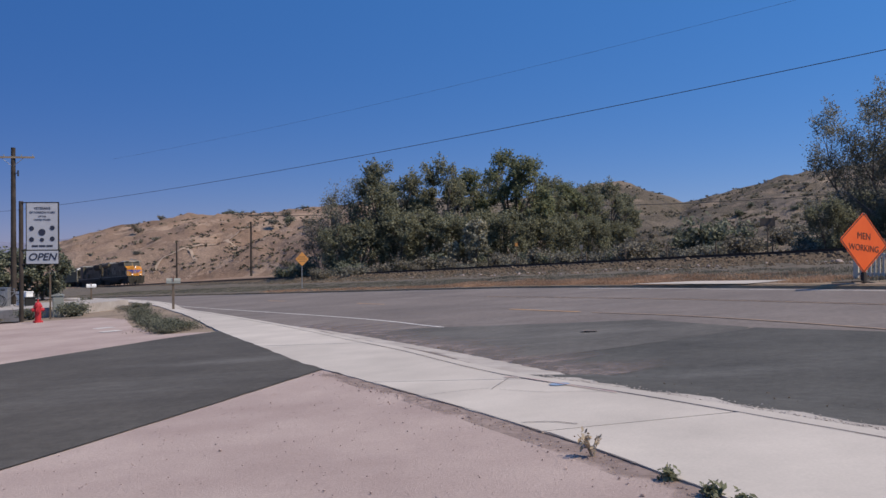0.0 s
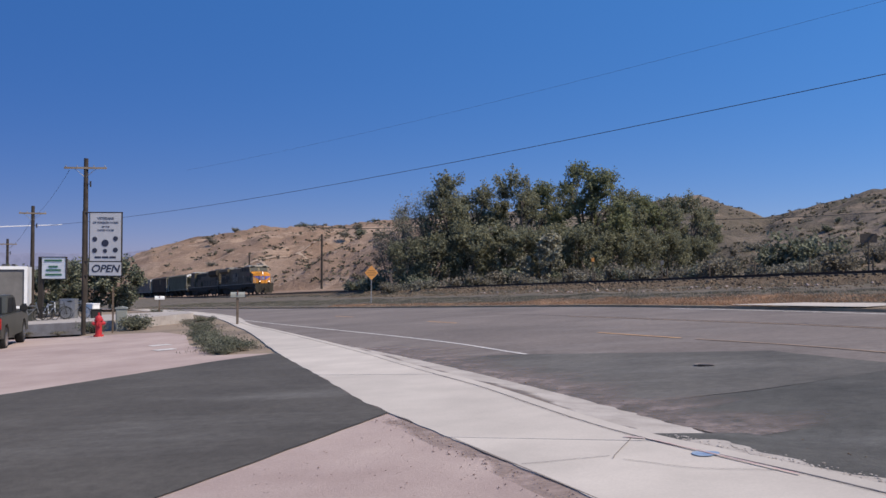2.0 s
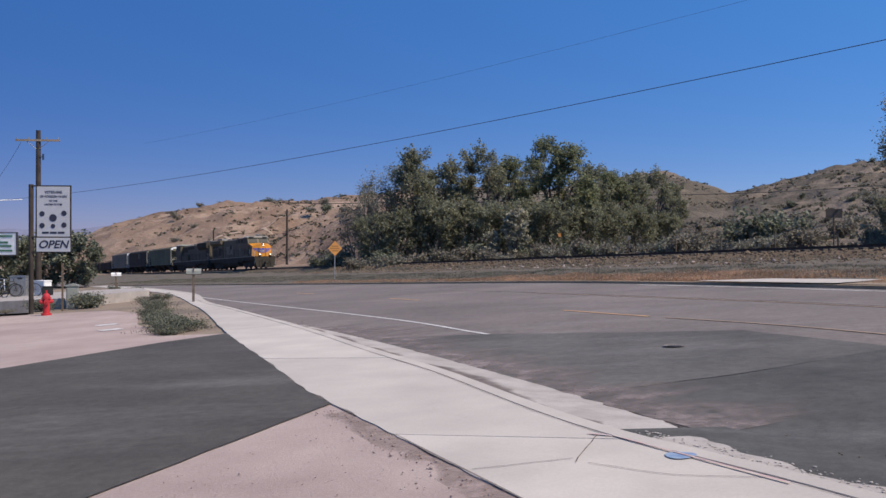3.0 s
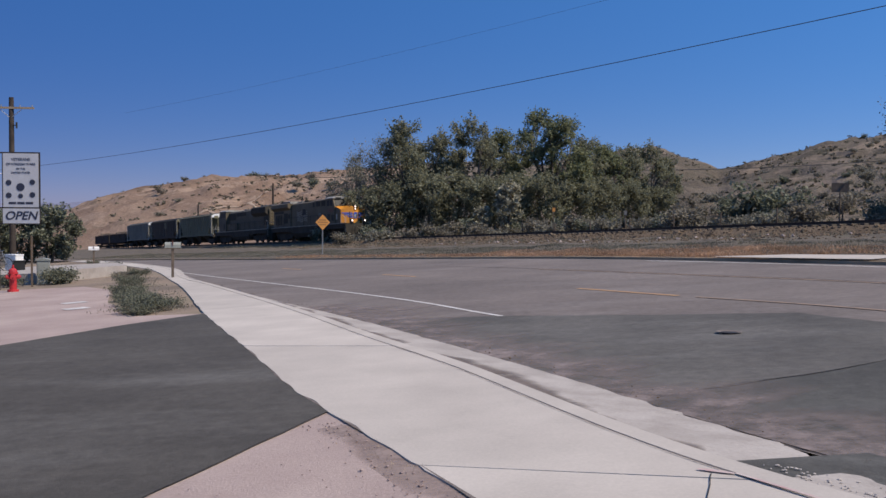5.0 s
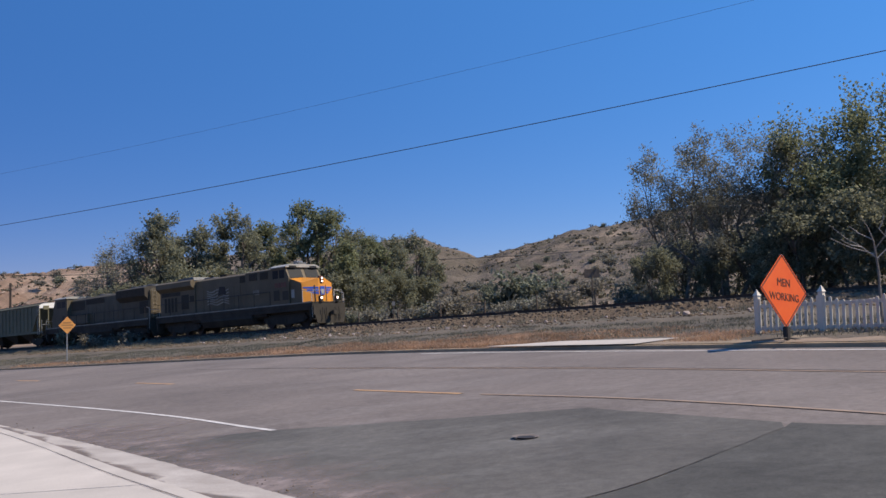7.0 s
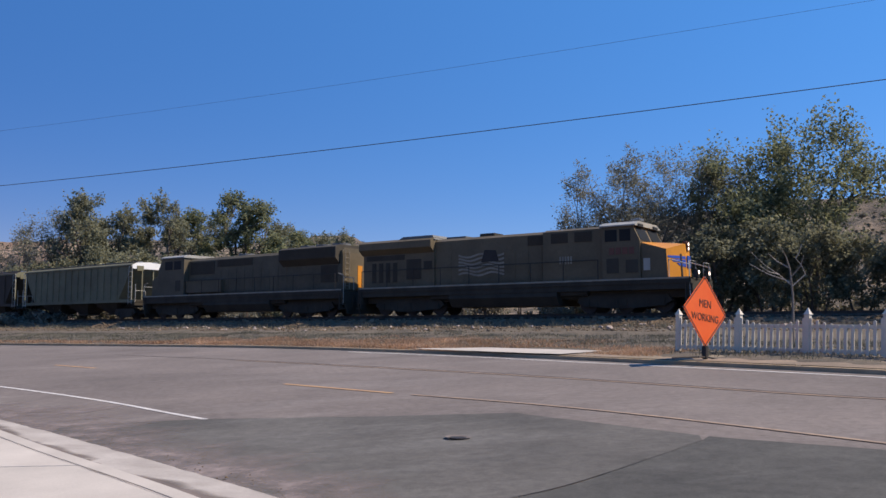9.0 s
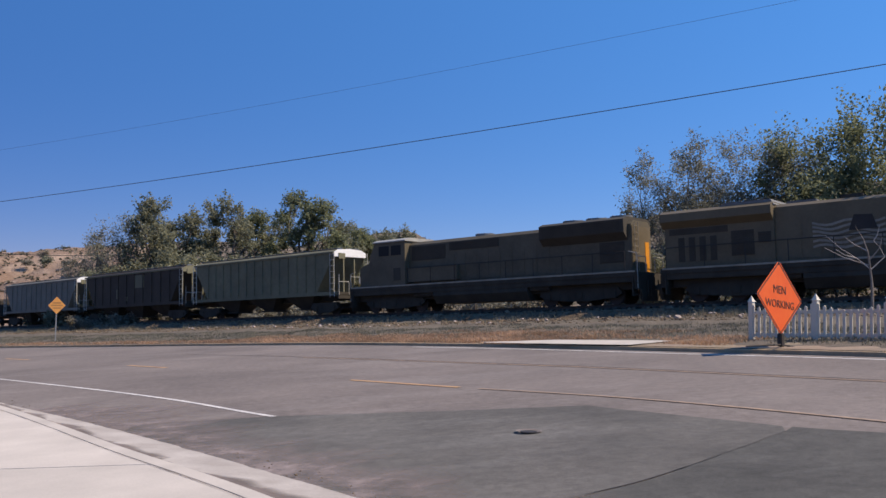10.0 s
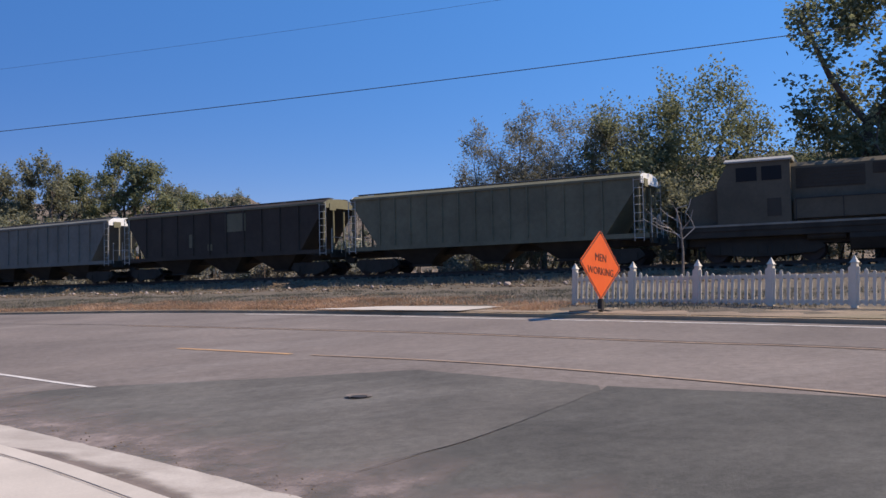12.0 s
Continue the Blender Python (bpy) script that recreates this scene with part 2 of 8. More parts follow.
def plain(name, colour, rough=0.5, metal=0.0, grime=0.25, scale=1.2, fine=14.0, bump=0.08, spec=0.4):
    """Paint, plastic or metal of one colour with faint dirt."""
    a = tuple(max(0.0, c * (1 - grime)) for c in colour)
    return surface(name, a, colour, scale, fine, rough, metal, bump, 0.003, fine_mix=0.2, spec=spec)


M.update({
    "asphalt_mouth": asphalt("asphalt_mouth", (0.054, 0.052, 0.048), (0.100, 0.095, 0.087), 0.45, 0.10, 1.0),
    "paint_blue": surface("paint_blue", (0.11, 0.19, 0.34), (0.30, 0.36, 0.44), 6.0, 60, 0.8),
    "paint_red": surface("paint_red", (0.48, 0.30, 0.29), (0.50, 0.43, 0.40), 9.0, 60, 0.8),
    "iron": plain("iron", (0.045, 0.038, 0.035), 0.7, 0.3),
    "black": plain("black", (0.02, 0.02, 0.02), 0.6),
    "under": plain("under", (0.047, 0.039, 0.029), 0.85, 0.0, 0.4),
    "wheel": plain("wheel", (0.06, 0.048, 0.042), 0.6, 0.5, 0.4),
    # train paints carry shade: flanks darkened, and warmed against the blue skylight
    "loco_side_shaded": surface("loco_side_shaded", (0.094, 0.073, 0.045), (0.135, 0.104, 0.064), 0.5, 6, 0.6, bump=0.08, dist=0.004, fine_mix=0.25),
    "loco_dull_shaded": surface("loco_dull_shaded", (0.078, 0.064, 0.043), (0.112, 0.092, 0.062), 0.5, 6, 0.65, bump=0.08, dist=0.004, fine_mix=0.3),
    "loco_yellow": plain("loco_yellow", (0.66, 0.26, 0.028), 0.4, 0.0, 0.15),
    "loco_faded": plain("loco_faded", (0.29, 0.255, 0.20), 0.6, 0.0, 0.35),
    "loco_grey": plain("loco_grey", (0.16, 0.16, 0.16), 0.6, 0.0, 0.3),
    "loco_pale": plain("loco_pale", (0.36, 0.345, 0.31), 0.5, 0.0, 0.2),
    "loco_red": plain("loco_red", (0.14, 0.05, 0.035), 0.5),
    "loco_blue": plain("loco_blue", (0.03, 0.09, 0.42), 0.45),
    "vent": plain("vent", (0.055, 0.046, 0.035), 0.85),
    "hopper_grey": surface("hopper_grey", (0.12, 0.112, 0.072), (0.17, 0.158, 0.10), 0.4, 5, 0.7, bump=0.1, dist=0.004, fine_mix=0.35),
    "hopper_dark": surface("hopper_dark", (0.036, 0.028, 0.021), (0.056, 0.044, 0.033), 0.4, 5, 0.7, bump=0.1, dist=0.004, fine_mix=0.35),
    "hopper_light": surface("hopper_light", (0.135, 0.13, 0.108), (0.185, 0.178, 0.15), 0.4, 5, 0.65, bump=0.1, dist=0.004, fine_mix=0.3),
    "ladder_paint": plain("ladder_paint", (0.52, 0.49, 0.44), 0.6, 0.0, 0.3),
    "white_paint": plain("white_paint", (0.78, 0.77, 0.75), 0.5, 0.0, 0.1),
    "gondola": surface("gondola", (0.035, 0.03, 0.028), (0.06, 0.05, 0.045), 0.5, 6, 0.8, bump=0.15),
    "scrap": surface("scrap", (0.06, 0.045, 0.035), (0.13, 0.10, 0.08), 2.0, 12, 0.85, bump=0.6),
    "steel": plain("steel", (0.36, 0.36, 0.36), 0.45, 0.7),
    "pole_wood": surface("pole_wood", (0.032, 0.025, 0.021), (0.066, 0.052, 0.043), 1.5, 25, 0.9, bump=0.5, dist=0.01),
    "arm_wood": surface("arm_wood", (0.20, 0.15, 0.10), (0.30, 0.23, 0.16), 1.5, 25, 0.9, bump=0.5, dist=0.01),
    "wire": plain("wire", (0.03, 0.03, 0.035), 0.7),
    "glass_dark": plain("glass_dark", (0.016, 0.018, 0.02), 0.45, 0.0, 0.1, bump=0.0, spec=0.12),
    "brick": surface("brick", (0.26, 0.165, 0.10), (0.36, 0.235, 0.15), 1.2, 14, 0.9, vary=0.18),
    "mortar": surface("mortar", (0.30, 0.26, 0.21), (0.38, 0.33, 0.27), 1.5, 20, 0.95),
    "car_black": plain("car_black", (0.015, 0.015, 0.018), 0.25, 0.0, 0.1),
    "truck_paint": plain("truck_paint", (0.085, 0.084, 0.07), 0.35, 0.3, 0.2),
    "rubber": plain("rubber", (0.02, 0.02, 0.02), 0.85),
    "tail_red": plain("tail_red", (0.45, 0.02, 0.015), 0.25),
    "hydrant_red": plain("hydrant_red", (0.52, 0.035, 0.04), 0.4),
    "sign_white": plain("sign_white", (0.82, 0.82, 0.82), 0.5, 0.0, 0.1),
    "sign_dark": plain("sign_dark", (0.03, 0.035, 0.06), 0.5),
    "sign_yellow": plain("sign_yellow", (0.56, 0.25, 0.065), 0.5),
    "sign_text": plain("sign_text", (0.075, 0.028, 0.016), 0.6),
    "sign_dark_soft": plain("sign_dark_soft", (0.30, 0.15, 0.05), 0.5),
    "sign_green": plain("sign_green", (0.05, 0.16, 0.10), 0.5),
    "fence_white": plain("fence_white", (0.66, 0.585, 0.475), 0.45, 0.0, 0.1),
    "box_green": plain("box_green", (0.30, 0.31, 0.28), 0.6),
    "wood_post": surface("wood_post", (0.10, 0.075, 0.055), (0.17, 0.13, 0.10), 3, 25, 0.9),
    "trailer_dark": plain("trailer_dark", (0.16, 0.15, 0.14), 0.6),
    "chrome": plain("chrome", (0.5, 0.5, 0.5), 0.25, 0.9),
    "lamp_white": glow("lamp_white", (1.0, 0.80, 0.66), 2.2),
    "lamp_red": glow("lamp_red", (1.0, 0.25, 0.12), 6.0),
    "kerb_far": surface("kerb_far", (0.30, 0.22, 0.14), (0.42, 0.31, 0.20), 1.5, 35, 0.92),
    "stone": surface("stone", (0.26, 0.21, 0.19), (0.40, 0.33, 0.30), 3, 20, 0.95),
    "stone_dark": surface("stone_dark", (0.10, 0.07, 0.046), (0.18, 0.133, 0.092), 1.5, 9, 0.95),
    # the haze of distance is painted in as a blue base colour
    "mountain_haze": surface("mountain_haze", (0.20, 0.22, 0.33), (0.26, 0.28, 0.40), 0.004, 0.03, 1.0, bump=0.0),
})


def glowing_through(name, a, b, share):
    """Sign cloth or acrylic: light from behind shines through it."""
    m, nt, p = nodes_of(name)
    n = noise_at(nt, 3.0, 4.0)
    col = ramp(nt, n.outputs["Fac"], [(0.3, a), (0.7, b)]).outputs[0]
    nt.links.new(col, p.inputs["Base Color"])
    p.inputs["Roughness"].default_value = 0.6
    tr = nt.nodes.new("ShaderNodeBsdfTranslucent")
    nt.links.new(col, tr.inputs[0])
    mx = nt.nodes.new("ShaderNodeMixShader")
    mx.inputs[0].default_value = share
    nt.links.new(p.outputs[0], mx.inputs[1])
    nt.links.new(tr.outputs[0], mx.inputs[2])
    nt.links.new(mx.outputs[0], nt.nodes["Material Output"].inputs[0])
    return m


M["leaf_weed_grey"] = leafy("leaf_weed_grey", (0.12, 0.125, 0.09), (0.165, 0.17, 0.12), (0.22, 0.22, 0.16), 0.35)
M["grass_straw"] = leafy("grass_straw", (0.36, 0.27, 0.18), (0.46, 0.36, 0.25), (0.55, 0.45, 0.33), 0.2)
# white sign face, its shade mixed into a grey base colour
M["sign_white_shaded"] = plain("sign_white_shaded", (0.47, 0.475, 0.49), 0.5, 0.0, 0.1)
M["orange"] = glowing_through("orange_fabric", (0.82, 0.115, 0.014), (0.86, 0.145, 0.02), 0.25)
M["sign_white"] = glowing_through("sign_acrylic", (0.74, 0.75, 0.77), (0.80, 0.81, 0.82), 0.25)

# ---- the plan ----
SLOPE_X, SLOPE_Y = 0.0609, -0.0044


def base(x, y):
    """The even fall of the town ground, which levels out far away."""
    return SLOPE_X * 150 * np.tanh(np.asarray(x) / 150) + SLOPE_Y * 200 * np.tanh(np.asarray(y) / 200)


def smooth(a, b, v):
    t = np.clip((np.asarray(v, float) - a) / (b - a), 0, 1)
    return t * t * (3 - 2 * t)


def spline(points, step=0.5):
    """A smooth line through a few plan points, with even steps."""
    p = np.array(points, float)
    p = np.vstack([2 * p[0] - p[1], p, 2 * p[-1] - p[-2]])
    out = []
    for i in range(1, len(p) - 2):
        n = max(2, int(np.linalg.norm(p[i + 1] - p[i]) / step))
        t = np.linspace(0, 1, n, endpoint=False)[:, None]
        out.append(0.5 * (2 * p[i] + (p[i + 1] - p[i - 1]) * t + (2 * p[i - 1] - 5 * p[i] + 4 * p[i + 1] - p[i + 2]) * t**2
                          + (3 * p[i] - p[i - 1] - 3 * p[i + 1] + p[i + 2]) * t**3))
    out.append(p[-2][None])
    return np.vstack(out)


def shifted(line, d):
    """The line moved by d to its right."""
    g = np.gradient(line, axis=0)
    g /= np.linalg.norm(g, axis=1)[:, None]
    return line + d * np.stack([g[:, 1], -g[:, 0]], 1)


def off_line(line, x, y):
    """Signed distance from a line, positive on its right."""
    x, y = np.atleast_1d(x).astype(float), np.atleast_1d(y).astype(float)
    best, sign = np.full(x.shape, 1e9), np.ones(x.shape)
    for a, b in zip(line[:-1], line[1:]):
        d = b - a
        t = np.clip(((x - a[0]) * d[0] + (y - a[1]) * d[1]) / (d @ d), 0, 1)
        ex, ey = x - a[0] - t * d[0], y - a[1] - t * d[1]
        r = np.hypot(ex, ey)
        near = r < best
        best = np.where(near, r, best)
        sign = np.where(near, np.where(d[0] * ey - d[1] * ex < 0, 1.0, -1.0), sign)
    return best * sign


# lines of the street, all from behind the camera to the far bend
WALK_IN = spline([(6.2, -12), (3.5, -1.5), (1.54, 4.87), (0.52, 7.54), (-0.9, 10.6), (-2.26, 13.5), (-3.55, 16.76), (-5.85, 22.5), (-11.06, 36.1), (-20, 56), (-38, 86), (-58, 112)], 0.1)
CURB = spline([(8.8, -11), (5.4, 0.3), (2.2, 7.6), (0.6, 10.6), (-0.8, 14.3), (-2.05, 17.2), (-4.3, 22.6), (-8.8, 32.6), (-11.6, 38.6), (-19.4, 57), (-37, 87), (-57, 113)], 0.1)
GUTTER = spline([(10.4, -11), (6.9, 0.9), (3.0, 8.4), (1.52, 11.05), (0.0, 14.7), (-2.45, 20.3), (-6.5, 28.7), (-12.2, 41.4), (-18.9, 57.6), (-36.5, 87.6), (-56.5, 113.6)], 0.12)
FAR_EDGE = spline([(24.6, -20), (18.9, 0), (13.2, 18.0), (10.0, 26.3), (7.4, 32.5), (3.5, 39.8), (-1.1, 46.0), (-10, 57), (-30.7, 82.5), (-47.1, 99.9), (-63, 118)])
YELLOW_NEAR = spline([(14.4, -14), (9.2, 5), (6.66, 14.1), (5.1, 18.6), (3.25, 22.1), (1.73, 25.1), (-2.4, 33.2), (-8, 43.5), (-17, 59)])
YELLOW_FAR = spline([(18.5, -14), (13, 6), (10.16, 15.5), (8.92, 18.4), (7.2, 22.6), (5.5, 26.2), (1.0, 34.7), (-4.5, 43.5), (-14, 58)])
WHITE = spline([(-0.12, 20.1), (-3.25, 26.8), (-13.5, 45.5), (-21.5, 61.5), (-36, 86)])

# the railway: a long easement, its arc length s zero at (8.4, 66.8)
TRACK = (8.4187, 66.7964, -0.96178)
TRACK_BEND = (9.2384e-4, 2.3303e-05, 2.5084e-07)
RAIL_Z, RAIL_RISE = 0.840, 0.0378


def track_tables():
    s = np.linspace(-300, 130, 4301)
    k1, k2, k3 = TRACK_BEND
    th = TRACK[2] + k1 * s + k2 * s**2 / 2 + k3 * s**3 / 6
    ds = s[1] - s[0]
    x, y = np.cumsum(np.cos(th)) * ds, np.cumsum(np.sin(th)) * ds
    i = int(np.argmin(abs(s)))
    return s, x - x[i] + TRACK[0], y - y[i] + TRACK[1], th


TRAIN_S, TRAIN_V, TRAIN_A = -119.204, 16.7507, -0.0353
S_TAB, X_TAB, Y_TAB, TH_TAB = track_tables()


def on_track(s, side=0.0, up=0.0):
    """A place by the track: side metres to the right of travel, up metres over the rail tops."""
    x, y, th = np.interp(s, S_TAB, X_TAB), np.interp(s, S_TAB, Y_TAB), np.interp(s, S_TAB, TH_TAB)
    return Vector((x + math.sin(th) * side, y - math.cos(th) * side, RAIL_Z + RAIL_RISE * s + up))


# crest of the hills: azimuth right of +y (degrees), rise over the eye per metre, distance of foot and crest
CREST = np.array([
    (-60, -0.01, 300, 420), (-34, -0.01, 260, 400), (-27, 0.000, 255, 390), (-24.7, 0.0115, 250, 385), (-23.1, 0.0237, 245, 380), (-18.8, 0.0422, 235, 370),
    (-16.5, 0.0465, 225, 360), (-10.8, 0.0476, 205, 350), (-8, 0.052, 185, 335), (-3, 0.056, 160, 320), (5, 0.060, 140, 300),
    (9.5, 0.073, 120, 290), (11.9, 0.071, 105, 270), (15.2, 0.0475, 92, 250), (18.8, 0.059, 84, 240), (22, 0.070, 76, 235), (30, 0.09, 70, 230),
    (42, 0.108, 62, 220), (60, 0.10, 60, 200), (90, 0.07, 70, 200), (140, 0.0, 100, 260)])


def relief(x, y, scale, octaves=4):
    out = np.zeros(len(x))
    amp, f = 1.0, 1.0 / scale
    for o in range(octaves):
        out += amp * np.array([noise.noise((a * f, b * f, 3.7 * o)) for a, b in zip(x, y)])
        amp, f = amp * 0.5, f * 2.1
    return out


def ground_z(x, y, rough=True):
    x, y = np.atleast_1d(x).astype(float), np.atleast_1d(y).astype(float)
    z = base(x, y)
    verge = off_line(FAR_EDGE[::4], x, y)
    beyond = smooth(0.2, 0.9, verge)
    z = z - 0.16 + 0.22 * beyond
    az, r = np.degrees(np.arctan2(x, y - 4)), np.hypot(x, y - 4)
    el, r0, rc = (np.interp(az, CREST[:, 0], CREST[:, i]) for i in (1, 2, 3))
    low = base(np.sin(np.radians(az)) * r0, 4 + np.cos(np.radians(az)) * r0)
    rise = np.maximum(1.55 + el * rc - low, 0.0)
    t = np.clip((r - r0) / (rc - r0), 0, 1)
    k = smooth(0, 8, az)
    shape = (1 - k) * (t**0.8 * (1.9 - 0.9 * t)) + k * (0.55 * t + 0.45 * t**2 * (3 - 2 * t))
    shape = np.minimum(shape, 1.0)
    fall = 1 - 0.5 * smooth(0, 1, (r - rc) / 600)
    hill = rise * shape * fall
    if rough:
        n = np.zeros(len(x))
        w = np.flatnonzero((rise * shape > 0.3) & (r < 900))
        if len(w):
            gully = 0.35 - 2 * np.abs(relief(x[w] + 40 * np.sin(y[w] / 90), y[w] * 0.35, 26, 4))
            n[w] = gully * 0.09 * rise[w] * np.clip(shape[w] * 1.6, 0, 1) * (1 - 0.75 * smooth(0.85, 1.0, t[w]))
            n[w] += 1.1 * relief(x[w], y[w], 8, 4) * np.clip(rise[w] * shape[w] / 4, 0, 1) * (1 - 0.6 * smooth(0.9, 1, t[w]))
        m = np.flatnonzero((verge > 0.5) & (r < 160))
        if len(m):
            n[m] += 0.13 * relief(x[m], y[m], 2.6, 3) * smooth(0.6, 2.5, verge[m]) * smooth(2.2, 4.5, np.hypot(x[m] - 9.0, y[m] - 30.6))
        hill = hill + n - 0.07 * (1 - smooth(2.6, 4.5, np.hypot(x - 9.0, y - 30.6)))
    return z + hill


def mesh_from(name, verts, faces, materials, slots=None, smooth_shade=False):
    me = bpy.data.meshes.new(name)
    me.from_pydata([tuple(v) for v in verts], [], faces)
    for m in materials:
        me.materials.append(m)
    if slots is not None:
        me.polygons.foreach_set("material_index", np.asarray(slots, dtype=np.int32))
    if smooth_shade:
        me.polygons.foreach_set("use_smooth", np.ones(len(me.polygons), dtype=bool))
    me.update()
    return me


def build_ground():
    az = np.concatenate([np.arange(-180, -42, 4.0), np.arange(-42, 64, 0.3), np.arange(64, 180, 4.0)])
    r, rings = 0.5, []
    while r < 4200:
        rings.append(r)
        r += max(0.7, 0.0125 * r) if r < 520 else 0.08 * r
    rings = np.array(rings)
    a, rr = np.meshgrid(np.radians(az), rings)
    x, y = (np.sin(a) * rr).ravel(), (4 + np.cos(a) * rr).ravel()
    z = ground_z(x, y)
    na = len(az)
    verts = np.stack([x, y, z], 1).tolist()
    faces, slots = [], []
    for i in range(len(rings) - 1):
        for j in range(na):
            k = (j + 1) % na
            faces.append((i * na + j, i * na + k, (i + 1) * na + k, (i + 1) * na + j))
    faces.append(tuple(range(na - 1, -1, -1)))
    cx = np.array([np.mean([x[v] for v in f[:4]]) for f in faces])
    cy = np.array([np.mean([y[v] for v in f[:4]]) for f in faces])
    azc, rc = np.degrees(np.arctan2(cx, cy - 4)), np.hypot(cx, cy - 4)
    foot = np.interp(azc, CREST[:, 0], CREST[:, 2])
    slots = np.where(rc > foot * 0.82, np.where(azc > -4.5, 2, 1), 0)
    ob = new("ground", mesh_from("ground", verts, faces, [M["soil"], M["hill"], M["hill_scrub"]], slots, True))
    return tagged(ob, "dry tan dirt ground with scrub, rising to bare eroded hills", "ground", kind="structure")


def strip(name, left, right, up, material, label, category, thick=0.0, up2=None):
    """A band between two lines, laid on the sloping base; a thick one has side faces."""
    n = max(len(left), len(right))

    def even(line):
        d = np.r_[0, np.cumsum(np.linalg.norm(np.diff(line, axis=0), axis=1))]
        return np.stack([np.interp(np.linspace(0, d[-1], n), d, line[:, i]) for i in (0, 1)], 1)
    l, r_ = even(left), even(right)
    verts = []
    for a, b in zip(l, r_):
        for p, h in ((a, up), (b, up if up2 is None else up2)):
            verts.append((p[0], p[1], float(base(*p)) + h))
        if thick:
            for p, h in ((a, up), (b, up if up2 is None else up2)):
                verts.append((p[0], p[1], float(base(*p)) + h - thick))
    faces = []
    w = 4 if thick else 2
    for i in range(n - 1):
        p, q = i * w, (i + 1) * w
        faces.append((p, p + 1, q + 1, q))
        if thick:
            faces += [(p + 2, p, q, q + 2), (p + 1, p + 3, q + 3, q + 1)]
    if thick:
        faces += [(0, 2, 3, 1), ((n - 1) * w, (n - 1) * w + 1, (n - 1) * w + 3, (n - 1) * w + 2)]
    ob = new(name, mesh_from(name, verts, faces, [material]))
    return tagged(ob, label, category, kind="structure")


def patch(name, outline, up, material, label, category, thick=0.06, jag=0.0):
    """A flat area with a plan outline, laid on the sloping base."""
    pts = np.array(outline, float)
    if jag:
        fine = []
        for a, b in zip(pts, np.roll(pts, -1, 0)):
            n = max(1, int(np.linalg.norm(b - a) / 0.35))
            for k in range(n):
                p = a + (b - a) * k / n
                if k:
                    p = p + jag * np.array([noise.noise((p[0] * 1.7, p[1] * 1.7, 1)), noise.noise((p[0] * 1.7, p[1] * 1.7, 9))])
                fine.append(p)
        pts = np.array(fine)
    bm = bmesh.new()
    top = [bm.verts.new((p[0], p[1], float(base(*p)) + up)) for p in pts]
    f = bm.faces.new(top)
    f.normal_update()
    if f.normal.z < 0:
        f.normal_flip()
    if thick:
        bmesh.ops.extrude_face_region(bm, geom=[f])
        for v in top:
            v.co.z -= thick
    bmesh.ops.triangulate(bm, faces=[x for x in bm.faces if len(x.verts) > 4])
    me = bpy.data.meshes.new(name)
    bm.normal_update()
    bm.to_mesh(me)
    bm.free()
    me.materials.append(material)
    return tagged(new(name, me), label, category, kind="structure")


def part_of_line(line, y0, y1):
    return line[(line[:, 1] >= y0) & (line[:, 1] <= y1)]


ROAD_UP, WALK_UP, LOT_UP = -0.06, 0.085, 0.068
build_ground()
strip("road", GUTTER, FAR_EDGE, ROAD_UP, M["asphalt_old"], "worn grey asphalt street curving past the railway", "road")


def gutter_edge():
    """The pan's outer edge, eaten away towards its broken end."""
    pan = part_of_line(GUTTER, 8.3, 200).copy()
    foot = shifted(CURB, 0.2)
    for p in pan:
        if p[1] < 26:
            c = foot[int(np.argmin(((foot - p) ** 2).sum(1)))]
            k = 0.25 + 0.75 * float(smooth(8.6, 11.6, p[1])) - (0.22 * abs(noise.noise((p[0] * 2.3, p[1] * 2.3, 2))) + 0.10 * abs(noise.noise((p[0] * 7, p[1] * 7, 2)))) * (1 - 0.7 * float(smooth(11, 14, p[1])))
            p[:] = c + (p - c) * max(0.05, k)
    return pan


strip("gutter", shifted(part_of_line(CURB, 8.2, 200), 0.16), gutter_edge(), WALK_UP - 0.028, M["concrete_worn"], "chipped concrete gutter pan along the street", "gutter", 0.14, ROAD_UP + 0.034)
strip("curb", shifted(CURB, 0.010), shifted(CURB, 0.17), WALK_UP + 0.004, M["concrete"], "pale concrete kerb between pavement and gutter", "kerb", thick=0.2)
strip("curb_far", FAR_EDGE, shifted(FAR_EDGE, 0.16), 0.03, M["kerb_far"], "grey concrete kerb on the railway side", "kerb", thick=0.2)

# ---- the railway ----
def sweep_track(name, profile, s0, s1, step, material, closed=True):
    """A section (side, up) carried along the track."""
    ss = np.arange(s0, s1 + 0.01, step)
    n = len(profile)
    verts, faces = [], []
    for s in ss:
        for side, up in profile:
            verts.append(on_track(s, side, up))
    for i in range(len(ss) - 1):
        for j in range(n if closed else n - 1):
            k = (j + 1) % n
            faces.append((i * n + j, i * n + k, (i + 1) * n + k, (i + 1) * n + j))
    return mesh_from(name, verts, faces, [material])


